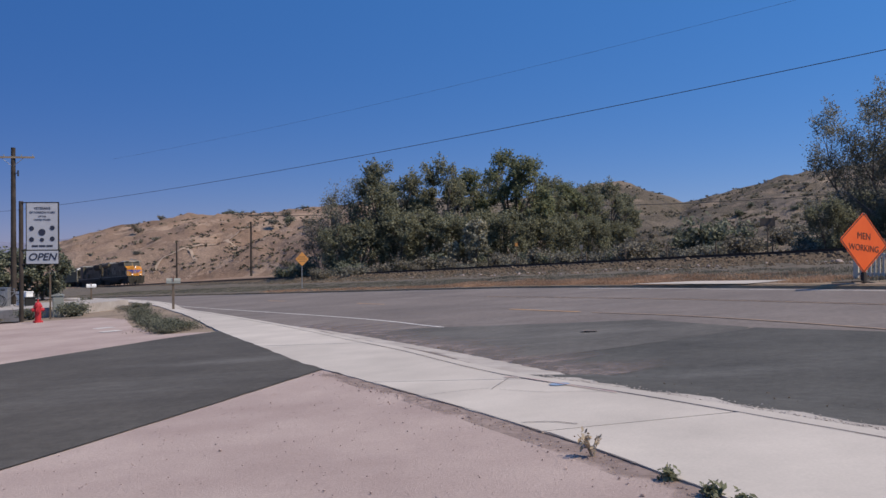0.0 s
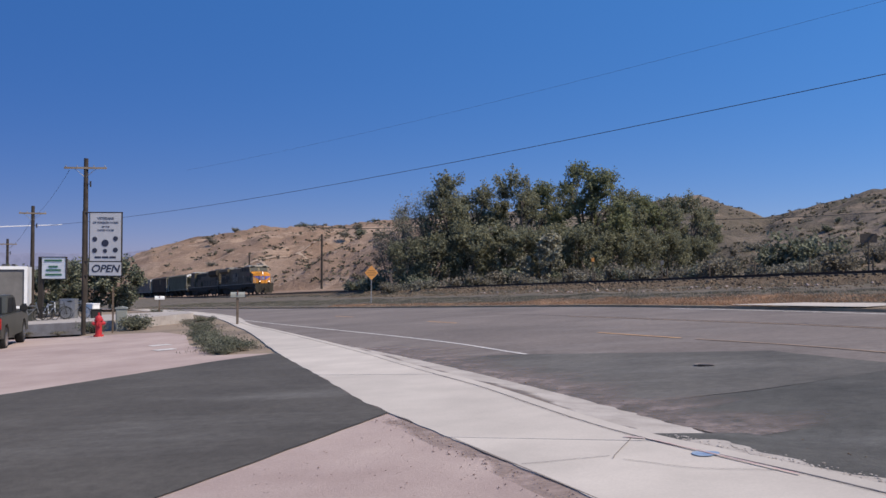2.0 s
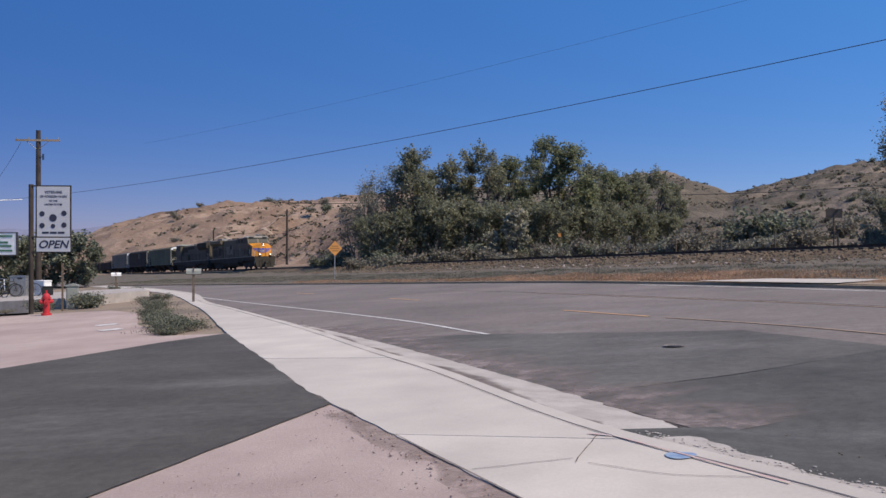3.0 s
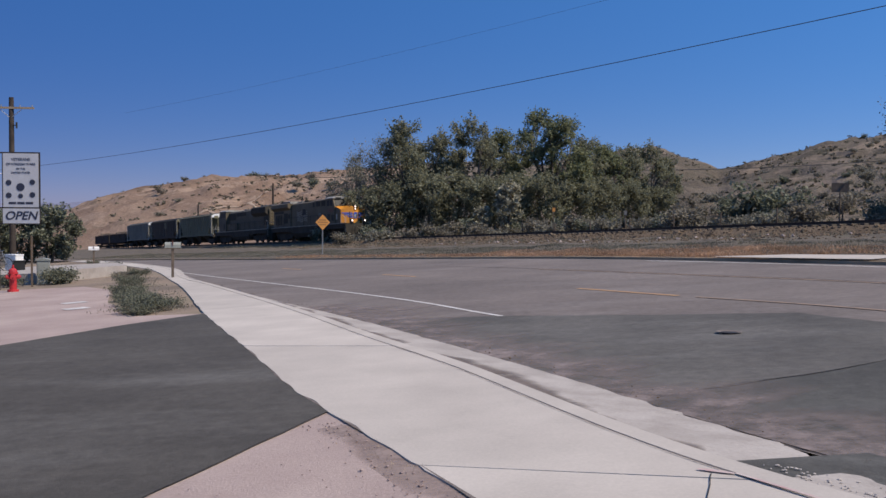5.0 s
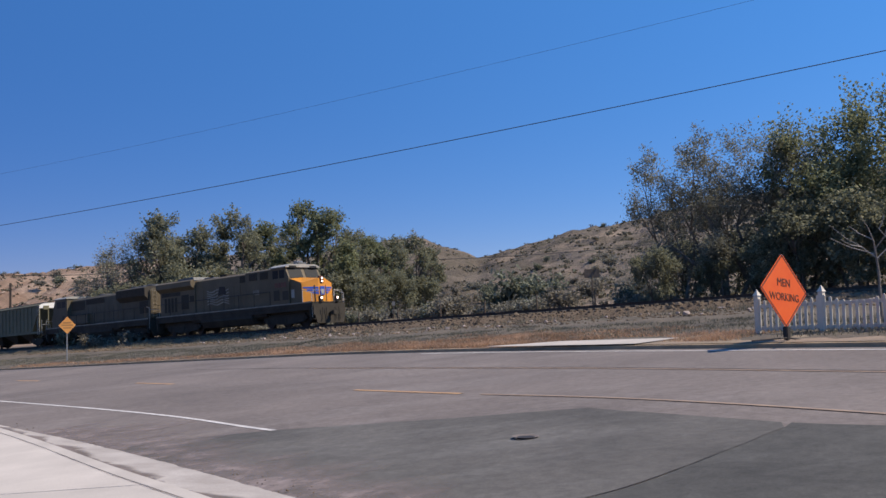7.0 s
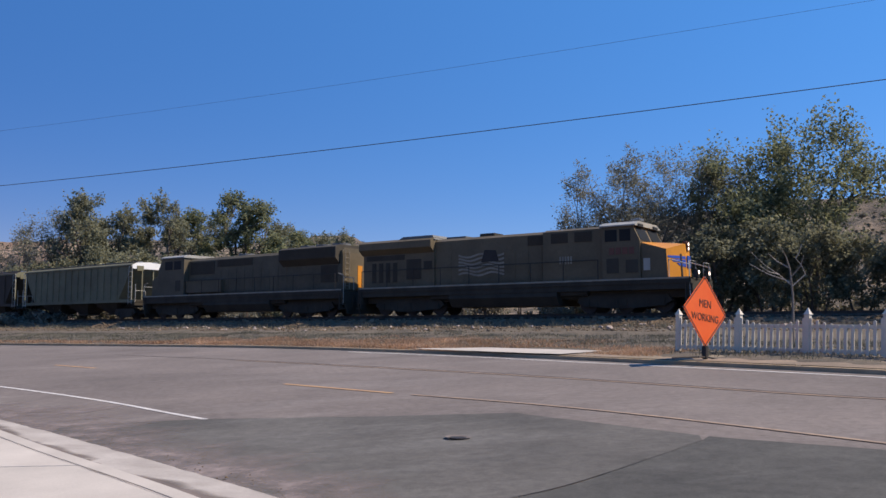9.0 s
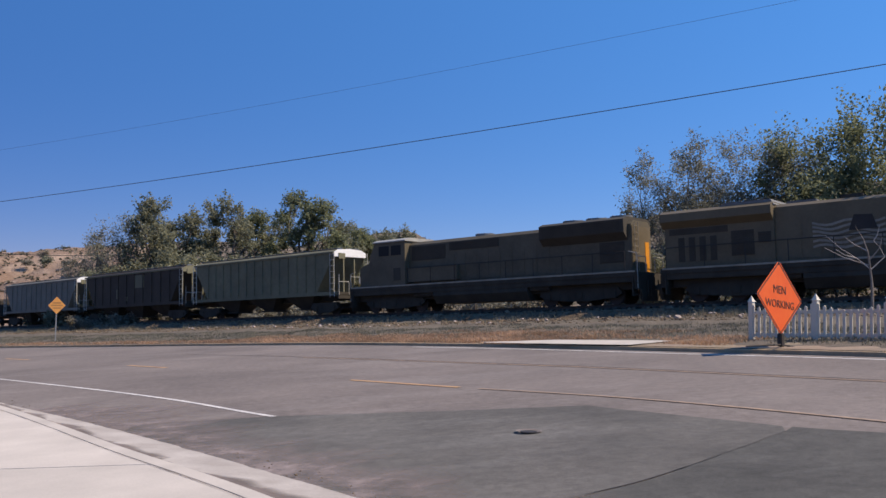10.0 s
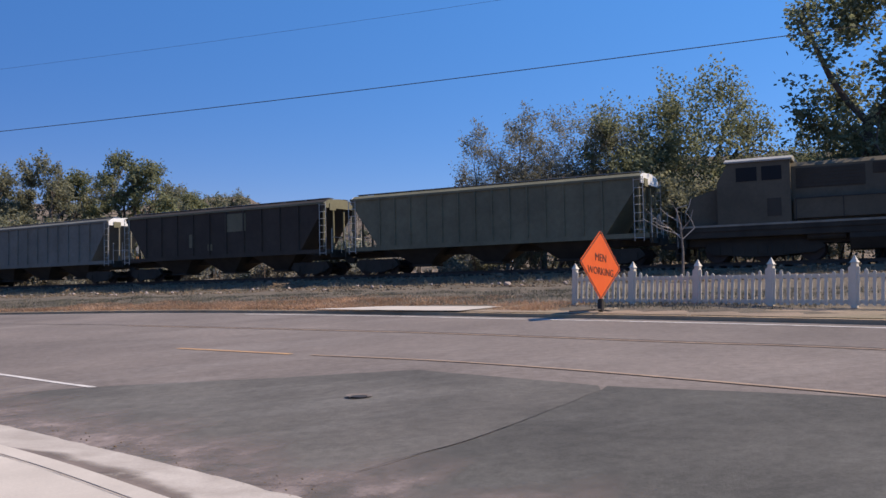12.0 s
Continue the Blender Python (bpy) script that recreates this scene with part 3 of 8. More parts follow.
def build_railway():
    bed = new("embankment", sweep_track("embankment", [(-5.6, -1.6), (-2.1, -0.28), (2.1, -0.28), (3.4, -0.75), (5.2, -1.6)], -255, 125, 1.0, M["ballast"], False))
    tagged(bed, "dark stone ballast embankment under the track", "embankment", kind="structure")
    track = tagged(new("railway_track"), "single railway track of rusty rails on wooden ties", "railway", kind="structure")
    for side in (-0.75, 0.75):
        me = sweep_track("rail", [(side - 0.036, 0), (side + 0.036, 0), (side + 0.036, -0.04), (side + 0.012, -0.05), (side + 0.012, -0.14), (side + 0.07, -0.17), (side - 0.07, -0.17), (side - 0.012, -0.14), (side - 0.012, -0.05), (side - 0.036, -0.04)], -255, 125, 1.0, M["rail"])
        o = new("rail", me)
        o.parent = track
    tie = bpy.data.meshes.new("tie")
    bm = bmesh.new()
    bmesh.ops.create_cube(bm, size=1.0)
    bmesh.ops.scale(bm, vec=(0.23, 2.6, 0.18), verts=bm.verts)
    bmesh.ops.bevel(bm, geom=bm.edges, offset=0.012, segments=1, affect="EDGES")
    bm.to_mesh(tie)
    bm.free()
    tie.materials.append(M["tie"])
    for i in range(290):
        s = -80 + i * 0.56
        o = new("tie", tie)
        o.parent = track
        th = np.interp(s, S_TAB, TH_TAB)
        o.matrix_basis = Matrix.Translation(on_track(s, random.uniform(-0.06, 0.06), -0.255)) @ pose(0, 0, 0, 0, 0, math.degrees(th) + random.uniform(-2, 2))


build_railway()

# ---- helpers for shapes ----
def box(bm, x0, x1, y0, y1, z0, z1, bevel=0.0):
    made = bmesh.ops.create_cube(bm, size=1.0)["verts"]
    for v in made:
        v.co = Vector(((x0 + x1) / 2 + v.co.x * (x1 - x0), (y0 + y1) / 2 + v.co.y * (y1 - y0), (z0 + z1) / 2 + v.co.z * (z1 - z0)))
    if bevel:
        edges = list({e for v in made for e in v.link_edges})
        bmesh.ops.bevel(bm, geom=edges, offset=bevel, segments=2, affect="EDGES")
    return bm


def rod(bm, p, q, r, r2=None, seg=8):
    p, q = Vector(p), Vector(q)
    d = q - p
    m = Matrix.Translation((p + q) / 2) @ d.to_track_quat("Z", "Y").to_matrix().to_4x4()
    bmesh.ops.create_cone(bm, cap_ends=True, segments=seg, radius1=r, radius2=r if r2 is None else r2, depth=d.length, matrix=m)
    return bm


def prism(bm, profile, y0, y1, plane="xz"):
    """A closed outline in the x-z plane (or y-z, x-y), drawn out from y0 to y1."""
    def at(a, b, w):
        return {"xz": (a, w, b), "yz": (w, a, b), "xy": (a, b, w)}[plane]
    lo = [bm.verts.new(at(a, b, y0)) for a, b in profile]
    hi = [bm.verts.new(at(a, b, y1)) for a, b in profile]
    made = [bm.faces.new(lo), bm.faces.new(hi[::-1])]
    n = len(profile)
    for i in range(n):
        made.append(bm.faces.new((lo[i], hi[i], hi[(i + 1) % n], lo[(i + 1) % n])))
    bmesh.ops.recalc_face_normals(bm, faces=made)
    return bm


def ball(bm, c, r, squash=(1, 1, 1), detail=2):
    made = bmesh.ops.create_icosphere(bm, subdivisions=detail, radius=1.0)["verts"]
    for v in made:
        v.co = Vector((c[0] + v.co.x * r * squash[0], c[1] + v.co.y * r * squash[1], c[2] + v.co.z * r * squash[2]))
    return bm


def part(name, bm, material, parent=None, label="", bevel=0.0, turn=None):
    """One mesh object from a bmesh, under a thing or a part."""
    if bevel:
        bmesh.ops.bevel(bm, geom=[e for e in bm.edges if e.is_manifold and e.calc_face_angle(0) > 0.6], offset=bevel, segments=2, affect="EDGES", clamp_overlap=True)
    if turn is not None:
        bmesh.ops.transform(bm, matrix=turn, verts=bm.verts)
    bm.normal_update()
    me = bpy.data.meshes.new(name)
    bm.to_mesh(me)
    bm.free()
    for m in material if isinstance(material, (list, tuple)) else [material]:
        me.materials.append(m)
    ob = new(name, me)
    ob.parent = parent
    if label:
        ob["label"] = label
    return ob


def B():
    return bmesh.new()


def lettering(text, size, material, parent, m, name="lettering", shear=0.0, align="CENTER", wide=1.0, thick=0.004, bold=0.0):
    """Words in the built-in font as a thin mesh, laid in the x-z plane facing -y."""
    cu = bpy.data.curves.new(name, "FONT")
    cu.body, cu.size, cu.align_x, cu.align_y, cu.extrude, cu.shear, cu.offset = text, size, align, "CENTER", thick, shear, bold
    tmp = bpy.data.objects.new("tmp", cu)
    scene.collection.objects.link(tmp)
    bpy.context.view_layer.update()
    me = bpy.data.meshes.new_from_object(tmp.evaluated_get(bpy.context.evaluated_depsgraph_get()))
    bpy.data.objects.remove(tmp)
    bpy.data.curves.remove(cu)
    me.transform(m @ pose(0, 0, 0, 90, 0, 0) @ Matrix.Diagonal((wide, 1, 1, 1)))
    me.name = name
    me.materials.clear()
    me.materials.append(material)
    ob = new(name, me)
    ob.parent = parent
    return ob


def place(ob, x, y, turn=0.0, up=0.0):
    """Stands a thing on the sloping ground."""
    ob.matrix_basis = pose(x, y, float(base(x, y)) + up, 0, 0, turn)
    return ob


# ---- pavement, slab by slab ----
def near(line, p):
    return int(np.argmin(((line - np.asarray(p)) ** 2).sum(1)))


def build_pavement():
    walk_ = tagged(new("pavement"), "pale concrete pavement of large slabs, cracked at the joints", "pavement", kind="structure")
    ys = [-11.0, -8.0, -5.0, -2.0, 1.5, 4.1, 7.02, 10.62, 16.70, 22.8, 28.6, 34, 40, 44, 48, 52, 56, 60, 65, 70, 75, 80, 85]
    inner, outer = WALK_IN, shifted(CURB, 0.002)
    fi = [int(np.argmin(abs(inner[:, 1] - y))) for y in ys]
    skew = {7.02: (2.15, 7.2), 10.62: (0.83, 9.95), 16.70: (-1.5, 16.0)}
    fo = [near(outer, skew[y] if y in skew else inner[i]) for y, i in zip(ys, fi)]
    for a, b, c, d in zip(fi[:-1], fi[1:], fo[:-1], fo[1:]):
        li, lo = inner[min(a, b): max(a, b) + 1].copy(), outer[min(c, d): max(c, d) + 1].copy()
        if len(li) < 2 or len(lo) < 2:
            continue
        for p in li[1:-1]:
            p += 0.03 * np.array([noise.noise((p[0] * 2, p[1] * 2, 4)), noise.noise((p[0] * 2, p[1] * 2, 8))])
        for line in (li, lo):
            for e, f in ((0, 1), (-1, -2)):
                d = line[f] - line[e]
                open_by = 0.018 if abs(line[e][1] - 7.1) < 0.3 else 0.005
                line[e] += d / np.linalg.norm(d) * open_by * (1 + 0.5 * math.sin(9 * line[e][0]))
        ring = np.vstack([li, lo[::-1]])
        bm = B()
        lift = random.uniform(-0.004, 0.002)
        top = [bm.verts.new((p[0], p[1], float(base(*p)) + WALK_UP + lift)) for p in ring]
        low = [bm.verts.new((p[0], p[1], float(base(*p)) + WALK_UP - 0.12)) for p in ring]
        f = bm.faces.new(top)
        n = len(top)
        for i in range(n):
            bm.faces.new((top[i], low[i], low[(i + 1) % n], top[(i + 1) % n]))
        bmesh.ops.recalc_face_normals(bm, faces=bm.faces)
        bmesh.ops.triangulate(bm, faces=[f])
        part("slab", bm, M["concrete"], walk_)
    strip("pavement_bed", shifted(WALK_IN, 0.05), shifted(CURB, 0.02), WALK_UP - 0.035, M["grime"], "dark dirt showing in the joints below the slabs", "dirt")
    # a diagonal crack and a broken joint near the blue mark
    for pts, w in (([(0.71, 10.15), (0.62, 9.85), (0.51, 9.52), (0.47, 9.36)], 0.006), ([(0.62, 7.42), (0.85, 7.38), (1.02, 7.24), (1.06, 7.2)], 0.014), ([(-0.24, 9.29), (0.25, 9.42), (0.46, 9.47)], 0.007), ([(0.55, 9.33), (0.8, 9.1), (1.06, 8.91), (1.56, 8.76)], 0.006)):
        line = spline(pts, 0.06)
        line = line + 0.008 * np.array([[noise.noise((p[0] * 9, p[1] * 9, 1)), noise.noise((p[0] * 9, p[1] * 9, 5))] for p in line])
        strip("crack", line, shifted(line, w), WALK_UP + 0.0035, M["crack"], "dark crack across a pavement slab", "crack")


build_pavement()
# the kerb top beside the slabs, and the stained strip at its foot
CURB_TOP = shifted(CURB, 0.16)


def crossing(name, outline, up, material, label, category, jag=0.05, thick=0.05):
    return patch(name, outline, up, material, label, category, thick, jag)


def from_to(line, p, q):
    i, j = near(line, p), near(line, q)
    return line[i:j + 1].tolist() if i <= j else line[j:i + 1][::-1].tolist()


gut = shifted(GUTTER, 0.04)
crossing("road_patch", [(-2.07, 20.45), (-0.12, 20.15), (2.53, 19.04), (4.2, 18.45), (5.3, 15.5), (5.1, 15.15), (2.91, 13.8), (1.05, 12.95)] + from_to(gut, (0.6, 13.2), (-2.2, 19.8)),
         ROAD_UP + 0.006, M["asphalt_patch"], "darker square of newer asphalt in the street", "road", 0.04, 0.0)
crossing("road_mouth", [(5.12, 15.18), (5.36, 15.4), (6.96, 12.9), (9.9, 4.5), (13.8, -8), (11.4, -9.5)] + from_to(shifted(CURB, 0.165), (9.0, -10.8), (1.2, 9.7)) + from_to(gut, (1.75, 10.7), (0.65, 13.0)) + [(1.05, 12.93), (2.91, 13.78)],
         ROAD_UP + 0.005, M["asphalt_mouth"], "coarse reddish asphalt where a side road joins", "road", 0.05, 0.0)
apron_line = shifted(WALK_IN, 0.12)
crossing("gravel_apron", from_to(apron_line, (6.2, -11.5), (-1.7, 12.4)) + [(-4.2, 9.0), (-5.0, 7.0), (-9.4, -3.5), (-12.2, -12.5)], LOT_UP, M["gravel"], "pinkish packed gravel beside the pavement", "gravel", 0.0, 0.0)
crossing("driveway", [(-1.72, 12.35), (-2.83, 8.95), (-3.52, 6.95), (-7.3, -3.5), (-10.2, -12.5), (-24, -12.5), (-15.0, 3.4), (-8.39, 16.69), (-6.62, 20.7)] + from_to(apron_line, (-5.75, 22.2), (-1.6, 12.6)),
         LOT_UP + 0.012, M["asphalt_drive"], "dark asphalt driveway crossing to the street", "driveway", 0.03, 0.0)
crossing("gravel_lot", [(-5.0, 21.0), (-7.2, 16.5), (-13.1, 3.0), (-22.2, -12.5), (-60, -12.5), (-60, 30), (-34, 37.0), (-19.0, 36.2), (-14.2, 36.0), (-12.0, 33.0), (-9.6, 27.0), (-7.3, 22.6), (-5.6, 22.2)], LOT_UP - 0.006, M["gravel"], "pale pinkish gravel parking lot with faded tyre marks", "parking lot", 0.06, 0.0)
crossing("apron_far", [(7.35, 32.5), (7.0, 33.5), (9.07, 32.2), (10.95, 28.3), (9.45, 27.9), (8.8, 29.2)], 0.075, M["concrete"], "pale concrete crossing on the railway side", "crossing", 0.03, 0.0)
strip("weedy_verge", shifted(part_of_line(WALK_IN, 21.9, 84), -6.0), shifted(part_of_line(WALK_IN, 21.9, 84), 0.1), LOT_UP - 0.02, M["dirt"], "bare dirt strip beside the pavement, grown with weeds", "verge")
strip("far_footway", shifted(part_of_line(FAR_EDGE, -19, 28), 0.15), shifted(part_of_line(FAR_EDGE, -19, 28), 2.6), 0.045, M["dirt"], "bare dirt footway in front of the white fence", "footway")
# painted lines
def painted(name, line, w, up, material, label):
    strip(name, line, shifted(line, w), up, material, label, "road marking")


painted("line_white", WHITE, 0.095, ROAD_UP + 0.006, M["line_white"], "thin worn white line along the near lane")
painted("line_yellow", part_of_line(YELLOW_NEAR, 22.1, 25.1), 0.13, ROAD_UP + 0.008, M["line_yellow"], "short yellow dash in the middle of the street")
painted("line_yellow", part_of_line(YELLOW_NEAR, 33.2, 35.7), 0.13, ROAD_UP + 0.008, M["line_yellow"], "short yellow dash in the middle of the street")
painted("line_yellow", part_of_line(YELLOW_NEAR, 43.2, 46.0), 0.13, ROAD_UP + 0.008, M["line_yellow"], "short yellow dash in the middle of the street")
painted("line_worn", part_of_line(YELLOW_NEAR, -8, 22.0), 0.09, ROAD_UP + 0.010, M["line_yellow_worn"], "faded yellow line, almost worn away")
painted("line_worn", part_of_line(YELLOW_FAR, -8, 34.0), 0.11, ROAD_UP + 0.008, M["line_yellow_worn"], "faded yellow line, almost worn away")
painted("line_seam", shifted(part_of_line(YELLOW_FAR, -8, 40.0), 0.17), 0.05, ROAD_UP + 0.008, M["crack"], "dark paving seam beside the faded line")
painted("line_edge", shifted(part_of_line(FAR_EDGE, -12, 36), -0.62), 0.12, ROAD_UP + 0.008, M["line_white"], "white edge line by the far kerb")
for pts in ([(-2.1, 20.5), (-0.12, 20.2), (2.53, 19.1), (4.22, 18.5), (6.4, 13.9), (9.5, 5.0)], [(1.0, 12.9), (1.85, 13.36), (2.91, 13.8), (5.14, 15.2)], [(-9, 32.5), (-3.5, 31.2), (2, 30.8)]):
    line = spline(pts, 0.2)
    line = line + 0.03 * np.array([[noise.noise((p[0] * 2, p[1] * 2, 1)), noise.noise((p[0] * 2, p[1] * 2, 5))] for p in line])
    strip("crack", line, shifted(line, 0.0065), ROAD_UP + 0.009, M["crack"], "dark tar seam between two areas of asphalt", "seam")


def fading(name, source, strength):
    """Dust over a road: patchy, and thinner towards the outer edge."""
    m, nt, p = nodes_of(name)
    a, b = source
    n1 = noise_at(nt, 1.3, 6.0, 0.65)
    nt.links.new(ramp(nt, n1.outputs["Fac"], [(0.3, a), (0.7, b)]).outputs[0], p.inputs["Base Color"])
    p.inputs["Roughness"].default_value = 0.95
    n2 = noise_at(nt, 2.2, 8.0, 0.72)
    patchy = ramp(nt, n2.outputs["Fac"], [(0.34, (0.0, 0.0, 0.0)), (0.34 + 0.32 / strength, (1.0, 1.0, 1.0))]).outputs[0]
    uv = nt.nodes.new("ShaderNodeTexCoord")
    sep = nt.nodes.new("ShaderNodeSeparateXYZ")
    nt.links.new(uv.outputs["UV"], sep.inputs[0])
    edge = ramp(nt, sep.outputs[1], [(0.35, (1.0, 1.0, 1.0)), (1.0, (0.0, 0.0, 0.0))]).outputs[0]
    cover = mixed(nt, "MULTIPLY", 1.0, patchy, edge)
    clear = nt.nodes.new("ShaderNodeBsdfTransparent")
    mx = nt.nodes.new("ShaderNodeMixShader")
    nt.links.new(cover, mx.inputs[0])
    nt.links.new(clear.outputs[0], mx.inputs[1])
    nt.links.new(p.outputs[0], mx.inputs[2])
    nt.links.new(mx.outputs[0], nt.nodes["Material Output"].inputs[0])
    return m


M["road_dust"] = fading("road_dust", ((0.17, 0.135, 0.125), (0.27, 0.215, 0.20)), 1.0)
M["gutter_dirt"] = fading("gutter_dirt", ((0.10, 0.078, 0.068), (0.19, 0.148, 0.13)), 2.2)
M["edge_soil"] = fading("edge_soil", ((0.22, 0.16, 0.14), (0.31, 0.235, 0.205)), 1.4)


def ragged(name, line, side, w0, w1, up, material, label, category, seed, drop=0.0):
    """A strip along a line whose outer edge wanders in and out."""
    n = len(line)
    w = np.array([w0 + (w1 - w0) * max(0.0, 0.45 + 0.9 * noise.noise((p[0] * 1.1, p[1] * 1.1, seed)) + 0.3 * noise.noise((p[0] * 4, p[1] * 4, seed + 3))) for p in line])
    g = np.gradient(line, axis=0)
    g /= np.linalg.norm(g, axis=1)[:, None]
    out = line + side * w[:, None] * np.stack([g[:, 1], -g[:, 0]], 1)
    verts, faces = [], []
    for i, (p, q) in enumerate(zip(line, out)):
        verts += [(p[0], p[1], float(base(*p)) + up), (q[0], q[1], float(base(*q)) + up - drop * w[i])]
        if i:
            faces.append((2 * i - 2, 2 * i - 1, 2 * i + 1, 2 * i) if side > 0 else (2 * i - 1, 2 * i - 2, 2 * i, 2 * i + 1))
    me = mesh_from(name, verts, faces, [material])
    layer = me.uv_layers.new(name="across")
    layer.data.foreach_set("uv", np.array([(0.0, l.vertex_index % 2) for l in me.loops], dtype=np.float32).ravel())
    tagged(new(name, me), label, category, kind="structure")


ragged("road_dust", shifted(part_of_line(GUTTER, 10.6, 24), 0.02), 1, 0.7, 2.6, ROAD_UP + 0.0105, M["road_dust"], "pinkish dust and grit spread beside the gutter", "dust", 23)
ragged("gutter_grime", shifted(part_of_line(CURB, 8.8, 40), 0.168), 1, 0.02, 0.46, WALK_UP - 0.021, M["gutter_dirt"], "dark dirt washed against the foot of the kerb", "dirt", 2, 0.13)
strip("road_shoulder", shifted(part_of_line(CURB, -6, 10.4), 0.168), shifted(part_of_line(CURB, -6, 10.4), 1.3), WALK_UP - 0.008, M["asphalt_mouth"], "crumbling asphalt edge sloping up to the kerb", "road", 0.0, ROAD_UP + 0.008)
ragged("crumbled_edge", shifted(part_of_line(CURB, 0, 10.0), 0.168), 1, 0.08, 0.46, WALK_UP - 0.003, M["concrete_worn"], "crumbled remains of the gutter at the kerb", "gutter", 7, 0.116)
ragged("edge_dirt", shifted(part_of_line(WALK_IN, 2, 11.9), -0.0), -1, 0.10, 0.60, LOT_UP + 0.005, M["edge_soil"], "crumbled brown dirt along the pavement's inner edge", "dirt", 11, 0.02)
# the slab edge's shadow line, painted as a dark strip together with some dirt
ragged("edge_gap", shifted(part_of_line(WALK_IN, 2, 22), 0.012), -1, 0.004, 0.026, LOT_UP + 0.014, M["grime"], "dark strip of painted shade and dirt along the pavement's inner edge", "gap", 15)
ragged("kerb_joint", shifted(part_of_line(CURB, 2, 36), -0.012), 1, 0.002, 0.011, WALK_UP + 0.006, M["grime"], "dark open joint between kerb and slabs", "joint", 19)

def disc_on(name, x, y, rx, ry, up, material, label, category, turn=0.0):
    bm = B()
    pts = []
    for i in range(24):
        a = i * math.tau / 24
        k = 1 + 0.06 * math.sin(3 * a + 1)
        u, v = rx * k * math.cos(a), ry * k * math.sin(a)
        c, s = math.cos(turn), math.sin(turn)
        px, py = x + u * c - v * s, y + u * s + v * c
        pts.append(bm.verts.new((px, py, float(base(px, py)) + up)))
    bm.faces.new(pts)
    return tagged(part(name, bm, material), label, category, kind="structure")


disc_on("paint_mark", 1.185, 9.40, 0.105, 0.10, WALK_UP + 0.0045, M["paint_blue"], "round blue utility paint mark on the pavement", "paint mark")
disc_on("paint_mark", 0.74, 10.17, 0.02, 0.11, WALK_UP + 0.007, M["paint_red"], "faint red paint streak on the kerb", "paint mark", 0.95)
red = spline([(0.84, 10.12), (1.28, 9.3), (1.66, 8.6)], 0.1)
strip("paint_streak", red, shifted(red, 0.022), WALK_UP + 0.0082, M["paint_red"], "faint red paint line along the kerb", "paint mark")


def valve_cover():
    t = tagged(new("valve_cover"), "small dark iron valve cover sunk in the asphalt", "valve cover")
    bm = B()
    rod(bm, (0, 0, -0.03), (0, 0, 0.004), 0.14, seg=24)
    part("cover", bm, M["iron"], t)
    bm = B()
    for i in range(24):
        a, b = i * math.tau / 24, (i + 1) * math.tau / 24
        q = [bm.verts.new((r * math.cos(c), r * math.sin(c), z)) for r, c, z in ((0.145, a, 0.006), (0.22, a, 0.016), (0.22, b, 0.016), (0.145, b, 0.006))]
        bm.faces.new(q)
    part("collar", bm, M["asphalt_old"], t)
    place(t, 2.68, 16.64, 0, ROAD_UP + 0.012)
    t.matrix_basis = t.matrix_basis @ Matrix.Diagonal((0.72, 0.72, 1, 1))


valve_cover()


# two faded stripes on the gravel lot
for a, b in (((-11.05, 27.5), (-10.6, 27.85)), ((-10.05, 25.4), (-9.65, 25.75))):
    line = spline([a, b], 0.2)
    strip("parking_stripe", line, shifted(line, 0.55), LOT_UP + 0.004, M["line_white"], "short faded white parking stripe", "parking stripe")

# ---- the train ----
TRAIN = []
HALF_TURN = pose(0, 0, 0, 0, 0, 180)


def wheelset(bm, x, r, gauge=0.75):
    for y in (-gauge, gauge):
        rod(bm, (x, y - 0.065, r), (x, y + 0.065, r), r, seg=20)
        s = 0.04 if y > 0 else -0.04
        rod(bm, (x, y - s - 0.02, r), (x, y - s + 0.02, r), r + 0.025, seg=20)
    rod(bm, (x, -gauge, r), (x, gauge, r), 0.09, seg=8)


def bogie(parent, x, axles, r, material, turn):
    """A bogie under a vehicle: side frames with springs and boxes, and its wheelsets."""
    bm = B()
    a, b = x + min(axles) - 0.55, x + max(axles) + 0.55
    for y in (-1.03, 1.03):
        t = 0.09 if y > 0 else -0.09
        y0, y1 = sorted((y - t, y + t))
        prism(bm, [(a, r + 0.06), (a + 0.25, r + 0.40), (b - 0.25, r + 0.40), (b, r + 0.06), (b - 0.4, r - 0.16), (x + 0.5, r - 0.30), (x - 0.5, r - 0.30), (a + 0.4, r - 0.16)], y0, y1)
        for ax in axles:
            box(bm, x + ax - 0.2, x + ax + 0.2, y - 0.14, y + 0.14, r - 0.2, r + 0.2, 0.03)
        for ax in np.arange(min(axles) + 0.6, max(axles) - 0.3, 0.55):
            rod(bm, (x + ax, y, r - 0.15), (x + ax, y, r + 0.2), 0.11, seg=8)
    box(bm, x - 0.4, x + 0.4, -1.0, 1.0, r, r + 0.3)
    truck = part("bogie", bm, material, parent, turn=turn)
    for ax in axles:
        bm = B()
        wheelset(bm, x + ax, r)
        part("wheelset", bm, M["wheel"], truck, turn=turn)
    return truck


def coupler(parent, x, turn, up=0.85):
    bm = B()
    s = 1 if x > 0 else -1
    box(bm, x - 0.45, x + 0.1, -0.09, 0.09, up - 0.1, up + 0.1, 0.02)
    box(bm, x + s * 0.0 - 0.16, x + 0.16, -0.17, 0.17, up - 0.16, up + 0.16, 0.04)
    part("coupler", bm, M["under"], parent, turn=turn)


